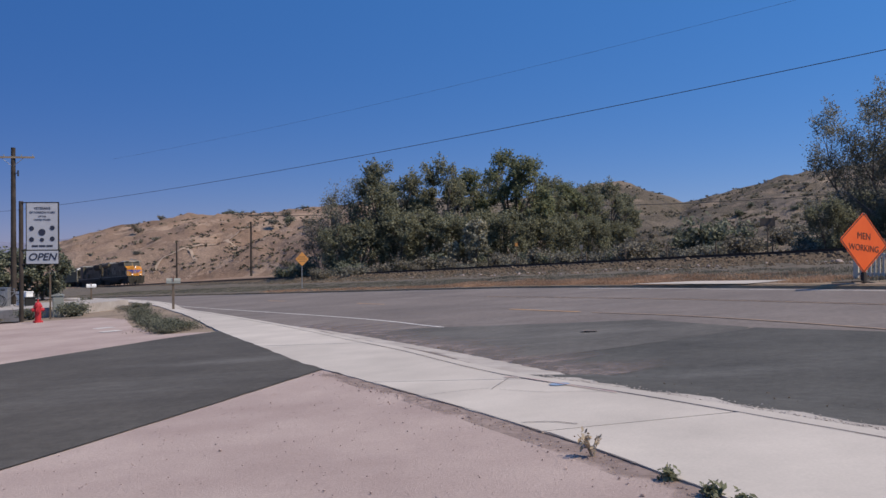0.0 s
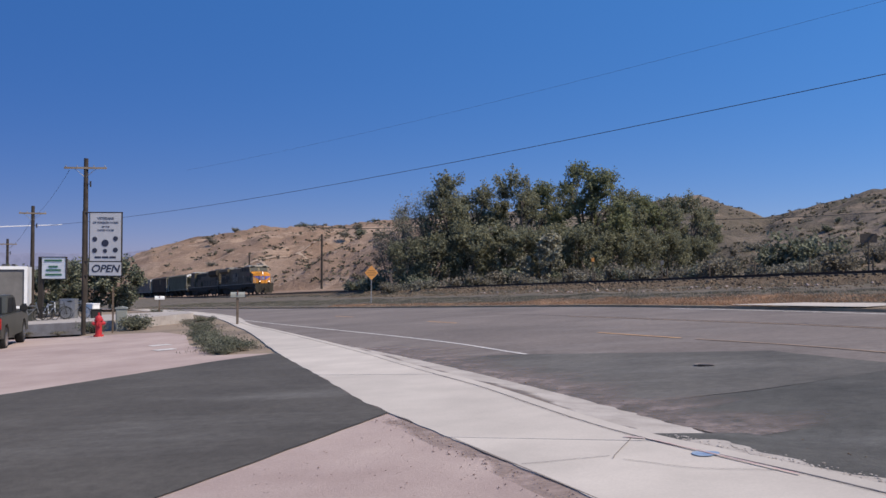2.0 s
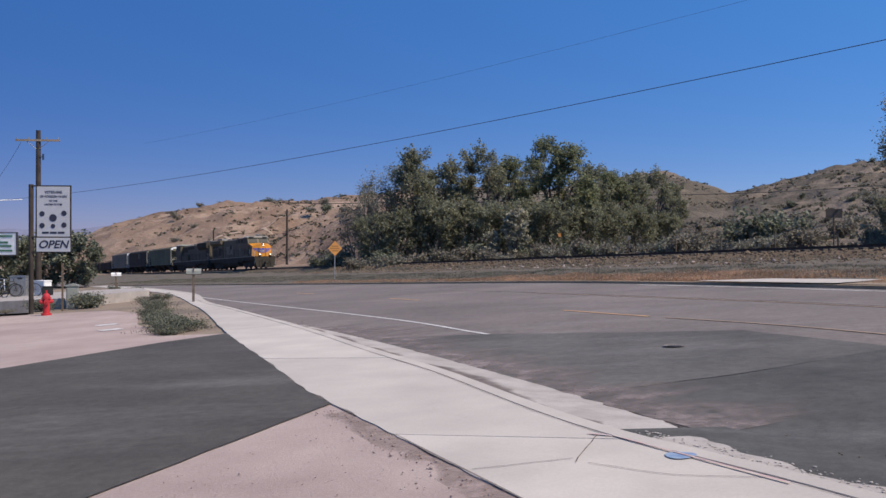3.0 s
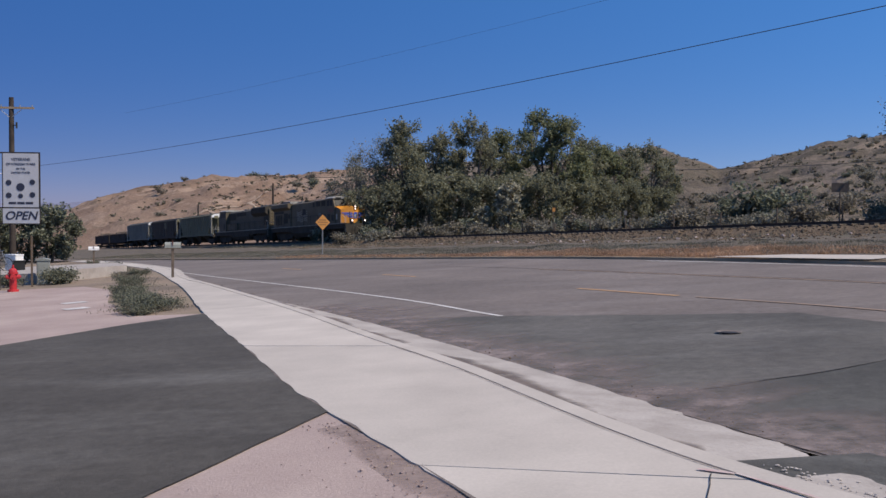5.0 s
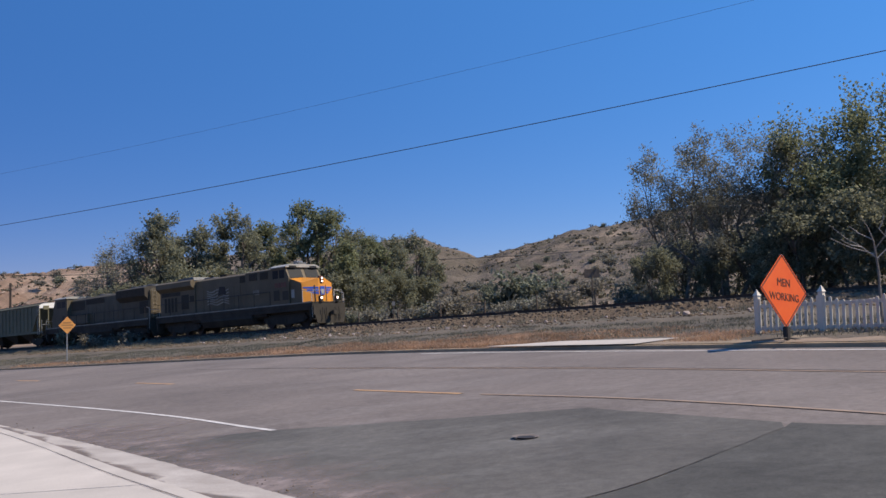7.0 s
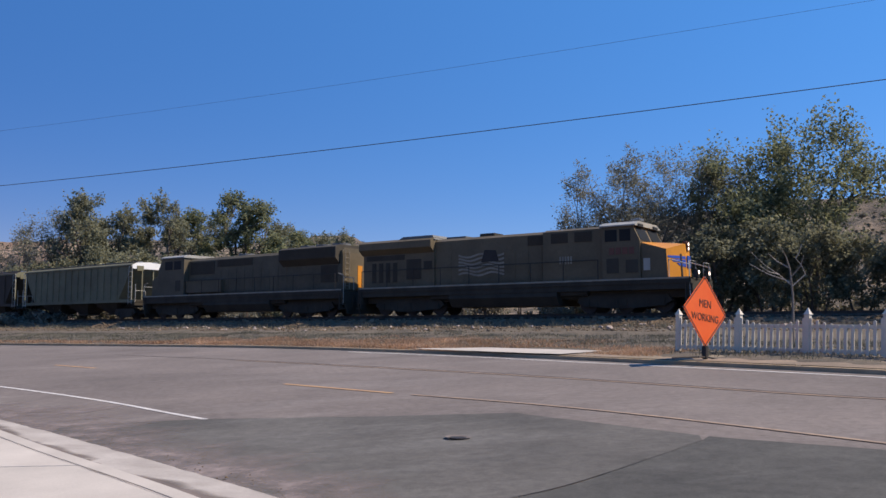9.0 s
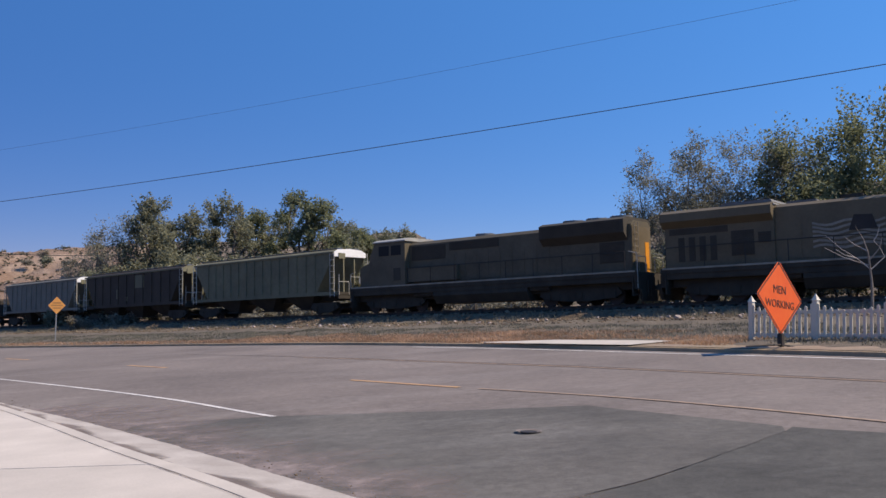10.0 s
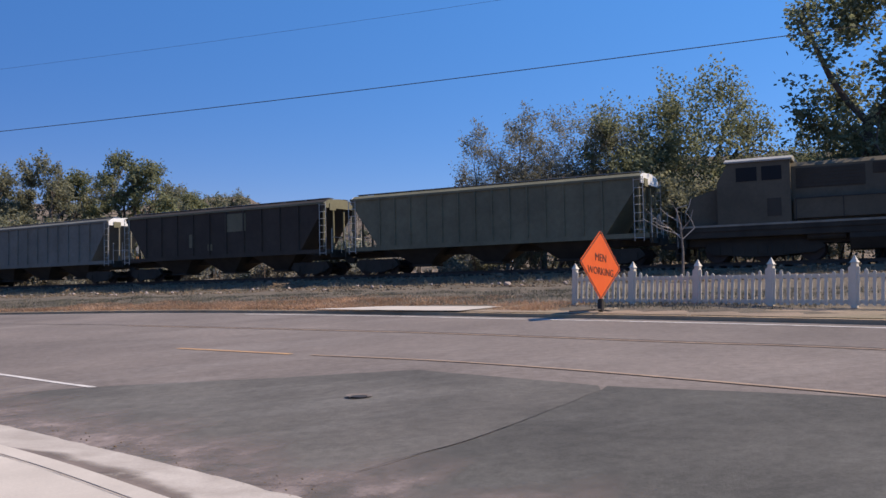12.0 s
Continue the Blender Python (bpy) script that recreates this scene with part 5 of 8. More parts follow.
def hopper(paint, label, ribs=13, trim=None, patches=()):
    """A three-bay covered hopper: ribbed flanks, sloping ends with ladders, roof walk and gates."""
    t = tagged(new("hopper_wagon"), label, "hopper wagon", "wagons of the freight train")
    bm = B()
    # sides and roof as one shell, cut back below at both ends
    prof = [(1.50, 1.5), (1.50, 4.22), (1.15, 4.44), (0, 4.52), (-1.15, 4.44), (-1.50, 4.22), (-1.50, 1.5)]
    rows = []
    for x, low in ((-8.35, 4.0), (-6.6, 1.52), (6.6, 1.52), (8.35, 4.0)):
        rows.append([bm.verts.new((x, y, max(z, low) if z < 4.2 else z)) for y, z in prof])
    for a, b in zip(rows[:-1], rows[1:]):
        for i in range(6):
            bm.faces.new((a[i], a[i + 1], b[i + 1], b[i]))
        bm.faces.new((a[6], a[0], b[0], b[6]))
    bm.faces.new(rows[0])
    bm.faces.new(rows[-1][::-1])
    bmesh.ops.recalc_face_normals(bm, faces=bm.faces)
    body = part("body", bm, paint, t)
    for s in (-1, 1):
        for i in range(ribs):
            x = -6.45 + 12.9 * i / (ribs - 1)
            bm = B()
            box(bm, x - 0.045, x + 0.045, *sorted((s * 1.49, s * 1.565)), 1.55, 4.2)
            part("rib", bm, paint, body)
        bm = B()
        box(bm, -8.4, 8.4, *sorted((s * 1.47, s * 1.58)), 4.16, 4.27)
        part("top_chord", bm, trim or paint, body)
        bm = B()
        box(bm, -8.75, 8.75, *sorted((s * 1.40, s * 1.53)), 1.30, 1.53)
        part("side_sill", bm, paint, body)
        for x0, x1, z0, z1, m in patches:
            bm = B()
            box(bm, x0, x1, *sorted((s * 1.50, s * 1.512)), z0, z1)
            part("painted_patch", bm, m, body, "pale repainted patch")
    bm = B()
    for s in (-1, 1):
        box(bm, -8.3, 8.3, s * 0.72 - 0.25, s * 0.72 + 0.25, 4.535, 4.56)
        for x in np.arange(-8.2, 8.3, 1.64):
            box(bm, x - 0.03, x + 0.03, s * 0.72 - 0.22, s * 0.72 + 0.22, 4.42, 4.535)
    part("roof_walk", bm, M["steel"], t)
    bm = B()
    box(bm, -7.6, 7.6, -0.3, 0.3, 4.48, 4.58, 0.03)
    part("hatch_trough", bm, paint, t)
    for x in (-4.3, 0.0, 4.3):
        bm = B()
        lo = [bm.verts.new(p) for p in ((x - 0.5, -0.55, 0.45), (x + 0.5, -0.55, 0.45), (x + 0.5, 0.55, 0.45), (x - 0.5, 0.55, 0.45))]
        hi = [bm.verts.new(p) for p in ((x - 2.0, -1.38, 1.5), (x + 2.0, -1.38, 1.5), (x + 2.0, 1.38, 1.5), (x - 2.0, 1.38, 1.5))]
        bm.faces.new(lo)
        bm.faces.new(hi)
        for i in range(4):
            bm.faces.new((lo[i], lo[(i + 1) % 4], hi[(i + 1) % 4], hi[i]))
        box(bm, x - 0.65, x + 0.65, -0.7, 0.7, 0.36, 0.46)
        bmesh.ops.recalc_face_normals(bm, faces=bm.faces)
        part("hopper_bay", bm, M["under"], t)
    bm = B()
    box(bm, -9.0, 9.0, -0.25, 0.25, 0.95, 1.3)
    part("centre_sill", bm, M["under"], t)
    for e in (-1, 1):
        bm = B()
        box(bm, *sorted((e * 7.0, e * 8.85)), -1.5, 1.5, 1.25, 1.34)
        box(bm, *sorted((e * 8.75, e * 8.85)), -1.5, 1.5, 1.05, 1.5)
        part("end_platform", bm, M["under"], t)
        bm = B()
        for y in (-1.42, 1.42, -0.5, 0.5):
            box(bm, *sorted((e * 8.22, e * 8.30)), y - 0.05, y + 0.05, 1.34, 4.1)
        part("end_post", bm, trim or paint, t)
        bm = B()
        prism(bm, [(-1.48, 3.95), (-1.48, 4.24), (-1.1, 4.44), (0, 4.52), (1.1, 4.44), (1.48, 4.24), (1.48, 3.95)], *sorted((e * 8.34, e * 8.42)), "yz")
        sheet = part("end_sheet", bm, M["white_paint"] if trim is None else trim, t)
        bm = B()
        box(bm, *sorted((e * 8.425, e * 8.47)), -1.1, -0.5, 3.8, 4.2, 0.01)
        part("placard_board", bm, M["hopper_grey"], sheet)
        for s in (-1, 1):
            bm = B()
            for x in (8.05, 8.5):
                rod(bm, (e * x, s * 1.56, 1.15), (e * x, s * 1.56, 4.25), 0.02, seg=6)
            for k in range(8):
                rod(bm, (e * 8.05, s * 1.56, 1.3 + 0.4 * k), (e * 8.5, s * 1.56, 1.3 + 0.4 * k), 0.016, seg=6)
            part("ladder", bm, M["ladder_paint"], t)
            bm = B()
            rod(bm, (e * 8.85, s * 1.45, 1.3), (e * 8.85, s * 1.45, 2.7), 0.024, seg=6)
            rod(bm, (e * 8.85, s * 1.45, 2.2), (e * 8.85, s * 0.55, 2.2), 0.022, seg=6)
            rod(bm, (e * 8.85, s * 0.55, 1.3), (e * 8.85, s * 0.55, 2.2), 0.022, seg=6)
            part("grab_rail", bm, M["ladder_paint"], t)
        bogie(t, e * 6.95, (-0.9, 0.9), 0.42, M["under"], None)
        coupler(t, e * 9.35, None)
    bm = B()
    rod(bm, (8.55, 0.9, 2.3), (8.62, 0.9, 2.3), 0.28, seg=16)
    part("brake_wheel", bm, M["steel"], t)
    return t


def gondola(label):
    t = tagged(new("gondola_wagon"), label, "gondola wagon", "wagons of the freight train")
    bm = B()
    for s in (-1, 1):
        box(bm, -7.4, 7.4, *sorted((s * 1.38, s * 1.46)), 1.1, 2.75)
    for e in (-1, 1):
        box(bm, *sorted((e * 7.3, e * 7.4)), -1.46, 1.46, 1.1, 2.75)
    box(bm, -7.4, 7.4, -1.4, 1.4, 1.05, 1.2)
    body = part("body", bm, M["gondola"], t)
    for s in (-1, 1):
        for i in range(12):
            x = -7.2 + 14.4 * i / 11
            bm = B()
            box(bm, x - 0.06, x + 0.06, *sorted((s * 1.45, s * 1.55)), 1.1, 2.7)
            part("rib", bm, M["gondola"], body)
        bm = B()
        box(bm, -7.5, 7.5, *sorted((s * 1.36, s * 1.56)), 2.7, 2.82)
        part("top_chord", bm, M["gondola"], body)
    bm = B()
    rng = random.Random(5)
    for k in range(46):
        x, y = rng.uniform(-6.8, 6.8), rng.uniform(-1.0, 1.0)
        h = 0.5 + 0.7 * math.exp(-((x % 4.6) - 2.3) ** 2)
        made = bmesh.ops.create_cube(bm, size=1.0, matrix=pose(x, y, 2.2 + h * 0.5, rng.uniform(0, 90), rng.uniform(0, 90), rng.uniform(0, 90)) @ Matrix.Diagonal((rng.uniform(0.4, 1.3), rng.uniform(0.3, 0.8), rng.uniform(0.2, 0.7), 1)))
    box(bm, -7.2, 7.2, -1.36, 1.36, 1.2, 2.3)
    part("scrap_load", bm, M["scrap"], t, "heaped rusty scrap load")
    for e in (-1, 1):
        bogie(t, e * 5.6, (-0.85, 0.85), 0.42, M["under"], None)
        coupler(t, e * 8.0, None)
    bm = B()
    box(bm, -7.8, 7.8, -0.25, 0.25, 0.85, 1.1)
    part("centre_sill", bm, M["under"], t)
    return t


def build_train():
    pale = M["hopper_light"]
    made = [
        (lead_locomotive(), 22.3, 6.9), (second_locomotive(), 22.6, 6.9),
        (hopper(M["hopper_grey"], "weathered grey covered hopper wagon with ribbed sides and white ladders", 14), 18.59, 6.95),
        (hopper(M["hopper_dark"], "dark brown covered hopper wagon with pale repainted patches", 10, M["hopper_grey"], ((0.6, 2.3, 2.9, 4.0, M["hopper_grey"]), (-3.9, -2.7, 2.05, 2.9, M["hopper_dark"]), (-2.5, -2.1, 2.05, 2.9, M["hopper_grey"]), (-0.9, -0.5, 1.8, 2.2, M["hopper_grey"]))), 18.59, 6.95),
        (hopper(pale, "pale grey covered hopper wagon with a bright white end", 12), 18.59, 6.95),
        (gondola("low black gondola wagon heaped with scrap"), 16.1, 5.6), (gondola("low black gondola wagon heaped with scrap"), 16.1, 5.6)]
    behind = 0.0
    for thing, length, half in made:
        TRAIN.append((thing, behind + length / 2, half))
        behind += length


build_train()

# ---- signs, fence and fittings by the street ----
def men_working_sign():
    t = tagged(new("roadwork_sign"), "orange fabric diamond roadwork sign on a spring stand", "road sign")
    half, mid = 0.86, 1.18
    bm = B()
    k = 0.045
    ring = [(0, mid + half), (half, mid), (0, mid - half), (-half, mid)]
    pts = []
    for i, (x, z) in enumerate(ring):
        for q in (ring[i - 1], ring[(i + 1) % 4]):
            pts.append((x + (q[0] - x) * k, z + (q[1] - z) * k))
    prism(bm, pts, -0.004, 0.004)
    face = part("sign_face", bm, M["orange"], t, "bright orange fabric face")
    bm = B()
    s = 0.94
    inner = [(x * s, mid + (z - mid) * s) for x, z in ring]
    w = 0.028
    for a, b in zip(inner, inner[1:] + inner[:1]):
        a, b = Vector((a[0], a[1])), Vector((b[0], b[1]))
        d = (b - a).normalized()
        n = Vector((-d.y, d.x)) * w / 2
        q = [(a + n), (b + n), (b - n), (a - n)]
        prism(bm, [(p.x, p.y) for p in q], -0.008, -0.005)
    part("border", bm, M["sign_text"], face)
    lettering("MEN", 0.26, M["sign_text"], face, Matrix.Translation((0, -0.008, mid + 0.17)), "word", wide=0.92)
    lettering("WORKING", 0.245, M["sign_text"], face, Matrix.Translation((0, -0.008, mid - 0.16)), "word", wide=0.9)
    bm = B()
    rod(bm, (0, 0.03, 0.1), (0, 0.03, mid + half - 0.02), 0.012, seg=6)
    rod(bm, (-half + 0.03, 0.03, mid), (half - 0.03, 0.03, mid), 0.010, seg=6)
    part("crossbrace", bm, M["steel"], t)
    bm = B()
    box(bm, -0.06, 0.06, -0.06, 0.06, 0.06, 0.36, 0.015)
    part("spring_base", bm, M["iron"], t, "black spring mount")
    for a in (25, 155, 205, 335):
        bm = B()
        c, s_ = math.cos(radians(a)), math.sin(radians(a))
        rod(bm, (0.05 * c, 0.05 * s_, 0.10), (0.85 * c, 0.85 * s_, 0.015), 0.018, seg=6)
        part("leg", bm, M["iron"], t)
    bm = B()
    ball(bm, (0, -0.012, mid + half * 0.93), 0.035, (1, 0.4, 1), 1)
    part("corner_pocket", bm, M["loco_red"], face)
    place(t, 11.42, 24.27, 20.5, 0.0)
    t.matrix_basis = t.matrix_basis @ pose(0, 0, 0, -5, 6.0, 0)


men_working_sign()


def picket_fence():
    """Posts six feet apart, pickets dipping between them."""
    t = tagged(new("picket_fence"), "white vinyl picket fence with scalloped tops and pointed post caps", "fence")
    start, step = Vector((12.507, 27.053)), Vector((0.6208, -1.7407))
    spans = 7
    post = B()
    box(post, -0.062, 0.062, -0.062, 0.062, 0, 0.98, 0.006)
    pm = part("post", post, M["fence_white"], t).data
    cap = B()
    bmesh.ops.create_cone(cap, cap_ends=True, segments=4, radius1=0.115, radius2=0.085, depth=0.03, matrix=pose(0, 0, 0.995, 0, 0, 45))
    bmesh.ops.create_cone(cap, cap_ends=True, segments=4, radius1=0.085, radius2=0.004, depth=0.13, matrix=pose(0, 0, 1.075, 0, 0, 45))
    cm = part("cap", cap, M["fence_white"]).data
    first = True
    posts = []
    turn = math.degrees(math.atan2(step.y, step.x))
    for o in list(t.children) + [o for o in scene.objects if o.data == cm]:
        bpy.data.objects.remove(o)
    pk = {}
    for i in range(spans + 1):
        p = start + step * i
        z = float(base(p.x, p.y)) + 0.05
        o = new("post", pm)
        o.parent = t
        o.matrix_basis = pose(p.x, p.y, z, 0, 0, turn)
        c = new("cap", cm)
        c.parent = o
        if i == spans:
            break
        q = start + step * (i + 1)
        zq = float(base(q.x, q.y)) + 0.05
        for h in (0.14, 0.70):
            bm = B()
            d = Vector((q.x - p.x, q.y - p.y, zq - z))
            m = Matrix.Translation(Vector((p.x, p.y, z + h)) + d / 2) @ d.to_track_quat("X", "Z").to_matrix().to_4x4()
            bmesh.ops.create_cube(bm, size=1.0, matrix=m @ Matrix.Diagonal((d.length - 0.1, 0.04, 0.09, 1)))
            part("rail", bm, M["fence_white"], t)
        n = 11
        for k in range(n):
            f = (k + 0.5) / n
            dip = 0.20 * math.sin(math.pi * f)
            top = round(0.93 - dip, 3)
            if top not in pk:
                bm = B()
                prism(bm, [(-0.036, 0.06), (0.036, 0.06), (0.036, top - 0.03), (0, top), (-0.036, top - 0.03)], -0.011, 0.011)
                pk[top] = part("picket", bm, M["fence_white"])
                me = pk[top].data
                bpy.data.objects.remove(pk[top])
                pk[top] = me
            o = new("picket", pk[top])
            o.parent = t
            x, y, zz = p.x + (q.x - p.x) * f, p.y + (q.y - p.y) * f, z + (zq - z) * f
            off = Vector((-math.sin(radians(turn)), math.cos(radians(turn)))) * -0.035
            o.matrix_basis = pose(x + off.x, y + off.y, zz, 0, 0, turn)


picket_fence()


def diamond_sign():
    t = tagged(new("warning_sign"), "sun-faded yellow diamond warning sign on a thin steel post", "road sign")
    bm = B()
    box(bm, -0.03, 0.03, 0.0, 0.04, 0, 2.1)
    part("post", bm, M["steel"], t)
    bm = B()
    h = 0.50
    prism(bm, [(0, 2.55), (h, 2.55 - h), (0, 2.55 - 2 * h), (-h, 2.55 - h)], -0.02, -0.005)
    plate = part("plate", bm, M["sign_yellow"], t, bevel=0.0)
    bm = B()
    for z, w in ((2.2, 0.24), (2.05, 0.34), (1.9, 0.24)):
        box(bm, -w, w, -0.026, -0.021, z - 0.04, z + 0.04)
    part("lettering", bm, M["sign_dark_soft"], plate)
    place(t, -10.1, 61.8, 32, 0.1)


def back_sign():
    t = tagged(new("trackside_sign"), "grey back of a rectangular trackside sign on a post", "sign")
    bm = B()
    rod(bm, (0, 0, 0), (0, 0, 2.1), 0.045, seg=8)
    part("post", bm, M["wood_post"], t)
    bm = B()
    box(bm, -0.48, 0.48, -0.03, 0.0, 1.75, 2.3, 0.01)
    part("plate", bm, M["wood_post"], t)
    place(t, 21.28, 58.65, -10, 0.45)


def marker_post(x, y, h, material, label, up=0.2):
    t = tagged(new("marker_post"), label, "marker post")
    bm = B()
    rod(bm, (0, 0, 0), (0, 0, h), 0.035, seg=6)
    part("post", bm, M["wood_post"], t)
    bm = B()
    box(bm, -0.12, 0.12, -0.05, -0.035, h - 0.34, h - 0.02)
    part("plate", bm, material, t)
    place(t, x, y, 5, up)


diamond_sign()
back_sign()
marker_post(6.2, 78.5, 2.2, M["sign_yellow"], "small yellow marker plate on a post behind the track", 0.3)
marker_post(11.2, 73.5, 1.6, M["loco_grey"], "small grey marker plate on a post behind the track", 0.3)


def field_posts():
    """Old wooden posts of a wire fence behind the track."""
    for i in range(22):
        s = -52 + i * 4.6
        p = on_track(s, -8.6 + random.uniform(-0.3, 0.3), 0)
        t = tagged(new("fence_post"), "weathered wooden post of a wire fence", "fence post", "wire fence posts")
        bm = B()
        h = random.uniform(1.15, 1.45)
        rod(bm, (0, 0, -0.3), (random.uniform(-0.05, 0.05), 0, h), 0.06, 0.05, seg=7)
        part("stake", bm, M["wood_post"], t)
        t.matrix_basis = pose(p.x, p.y, float(ground_z(p.x, p.y)[0]), 0, 0, random.uniform(0, 90))


field_posts()


def mailbox(x, y, turn, colour, label, h):
    t = tagged(new("mailbox"), label, "mailbox")
    bm = B()
    box(bm, -0.05, 0.05, -0.05, 0.05, -0.1, h - 0.25, 0.006)
    part("post", bm, M["wood_post"], t)
    bm = B()
    prof = [(-0.10, 0.0), (0.10, 0.0), (0.10, 0.12), (0.07, 0.19), (0, 0.22), (-0.07, 0.19), (-0.10, 0.12)]
    prism(bm, [(a, h - 0.24 + b) for a, b in prof], -0.29, 0.29, "yz")
    body = part("box", bm, colour, t)
    bm = B()
    prism(bm, [(a * 1.04, h - 0.24 + b * 1.04) for a, b in prof], 0.29, 0.31, "yz")
    part("door", bm, colour, body)
    bm = B()
    box(bm, -0.02, 0.02, -0.125, -0.105, h - 0.15, h + 0.05)
    part("flag", bm, M["loco_red"], body)
    bm = B()
    box(bm, -0.33, 0.33, -0.09, 0.09, h - 0.275, h - 0.245)
    part("shelf", bm, M["wood_post"], t)
    place(t, x, y, turn, LOT_UP)


mailbox(-12.16, 39.3, 20, M["box_green"], "dull grey mailbox on a dark wooden post", 1.40)
mailbox(-23.3, 57.9, 25, M["white_paint"], "small white mailbox on a wooden post", 1.35)


def hydrant():
    t = tagged(new("fire_hydrant"), "red fire hydrant with side caps at the lot's edge", "fire hydrant")
    bm = B()
    rod(bm, (0, 0, 0), (0, 0, 0.06), 0.16, seg=16)
    rod(bm, (0, 0, 0.06), (0, 0, 0.52), 0.105, 0.10, seg=16)
    rod(bm, (0, 0, 0.50), (0, 0, 0.55), 0.145, seg=16)
    part("barrel", bm, M["hydrant_red"], t)
    bm = B()
    ball(bm, (0, 0, 0.55), 0.125, (1, 1, 1.05), 2)
    rod(bm, (0, 0, 0.66), (0, 0, 0.76), 0.03, seg=5)
    part("bonnet", bm, M["hydrant_red"], t)
    for d in ((-1, 0, 0), (1, 0, 0), (0, -1, 0)):
        bm = B()
        v = Vector(d)
        rod(bm, v * 0.09 + Vector((0, 0, 0.42)), v * 0.19 + Vector((0, 0, 0.42)), 0.065 if d[1] == 0 else 0.085, seg=12)
        rod(bm, v * 0.19 + Vector((0, 0, 0.42)), v * 0.22 + Vector((0, 0, 0.42)), 0.025, seg=5)
        part("outlet_cap", bm, M["hydrant_red"], t)
    place(t, -16.2, 35.0, 30, LOT_UP)
    t.matrix_basis = t.matrix_basis @ Matrix.Diagonal((1.15, 1.15, 1.2, 1))


hydrant()


def hall_sign():
    """The club's tall sign: a white panel over a board that says it is open, on one dark pole."""
    t = tagged(new("pole_sign"), "white club sign with dark emblems above an open board", "sign")
    bm = B()
    rod(bm, (-0.84, 0.06, -0.2), (-0.84, 0.06, 5.05), 0.09, seg=12)
    part("pole", bm, M["pole_wood"], t)
    bm = B()
    for z in (2.40, 2.98, 4.98):
        box(bm, -0.90, 0.72, -0.02, 0.05, z - 0.02, z + 0.03)
    for x in (-0.6, 0.70):
        box(bm, x - 0.02, x + 0.02, -0.02, 0.05, 2.40, 5.0)
    part("sign_frame", bm, M["iron"], t)
    bm = B()
    box(bm, -0.58, 0.68, -0.03, 0.03, 3.01, 4.96)
    panel_ = part("panel", bm, M["sign_white_shaded"], t, "white panel greyed for shade, with dark lettering")
    for text, z, size in (("VETERANS", 4.74, 0.15), ("OF FOREIGN WARS", 4.57, 0.125), ("OF THE", 4.40, 0.10), ("UNITED STATES", 4.26, 0.10)):
        lettering(text, size, M["sign_dark"], panel_, Matrix.Translation((0.05, -0.036, z)), "words", wide=0.95)
    for x, z, r in ((-0.38, 3.90, 0.10), (0.46, 3.92, 0.10), (0.04, 3.74, 0.145), (-0.38, 3.44, 0.10), (0.04, 3.42, 0.085), (0.46, 3.46, 0.10)):
        bm = B()
        rod(bm, (x, -0.028, z), (x, -0.042, z), r, seg=18)
        part("emblem", bm, M["sign_dark"], panel_, "round dark emblem")
    bm = B()
    for i in range(3):
        box(bm, -0.38 + 0.3 * i, -0.12 + 0.3 * i, -0.038, -0.03, 3.12, 3.20)
    part("lettering", bm, M["sign_dark"], panel_)
    bm = B()
    box(bm, -0.60, 0.70, -0.03, 0.03, 2.42, 2.96)
    board = part("open_board", bm, M["sign_white_shaded"], t, "letter board reading open")
    lettering("OPEN", 0.42, M["sign_dark"], board, Matrix.Translation((0.04, -0.036, 2.69)), "word", shear=0.25, wide=1.05, bold=0.008)
    place(t, -17.02, 37.1, 5, 0.02)


hall_sign()


def utility_pole(x, y, h, arm, turn, label, up=0.0, lamp=False):
    t = tagged(new("utility_pole"), label, "utility pole")
    bm = B()
    rod(bm, (0, 0, -0.5), (0, 0, h), 0.21, 0.15, seg=12)
    part("pole", bm, M["pole_wood"], t)
    if arm:
        bm = B()
        box(bm, -arm / 2, arm / 2, -0.18, -0.08, h - 0.75, h - 0.62)
        beam = part("crossarm", bm, M["arm_wood"], t)
        for x_ in (-arm * 0.46, -arm * 0.2, arm * 0.2, arm * 0.46):
            bm = B()
            rod(bm, (x_, -0.13, h - 0.62), (x_, -0.13, h - 0.48), 0.045, 0.03, seg=8)
            part("insulator", bm, M["steel"], beam)
        bm = B()
        for s in (-1, 1):
            rod(bm, (s * 0.75, -0.13, h - 0.72), (0, -0.12, h - 1.35), 0.02, seg=5)
        part("brace", bm, M["steel"], t)
        bm = B()
        rod(bm, (0.35, -0.1, h - 2.0), (0.35, -0.1, h - 1.6), 0.06, seg=8)
        rod(bm, (0.0, -0.1, h - 1.8), (0.35, -0.1, h - 1.8), 0.03, seg=5)
        part("cutout", bm, M["wire"], t)
    t.matrix_basis = pose(x, y, float(base(x, y)) + up, 0, 0, turn)
    return t


utility_pole(-30.3, 61.8, 11.3, 2.9, 8, "dark wooden utility pole with one crossarm")
utility_pole(-44.5, 80.0, 10.2, 2.3, 20, "dark wooden utility pole with one crossarm")
utility_pole(-64.9, 110.0, 10.0, 2.2, 20, "dark wooden utility pole with one crossarm", -0.6)
utility_pole(-32.7, 148.0, 8.6, 0, 0, "bare leaning wooden pole at the foot of the hill", 1.2)
utility_pole(-58, 190, 8.0, 0, 0, "bare leaning wooden pole at the foot of the hill", 0.5)


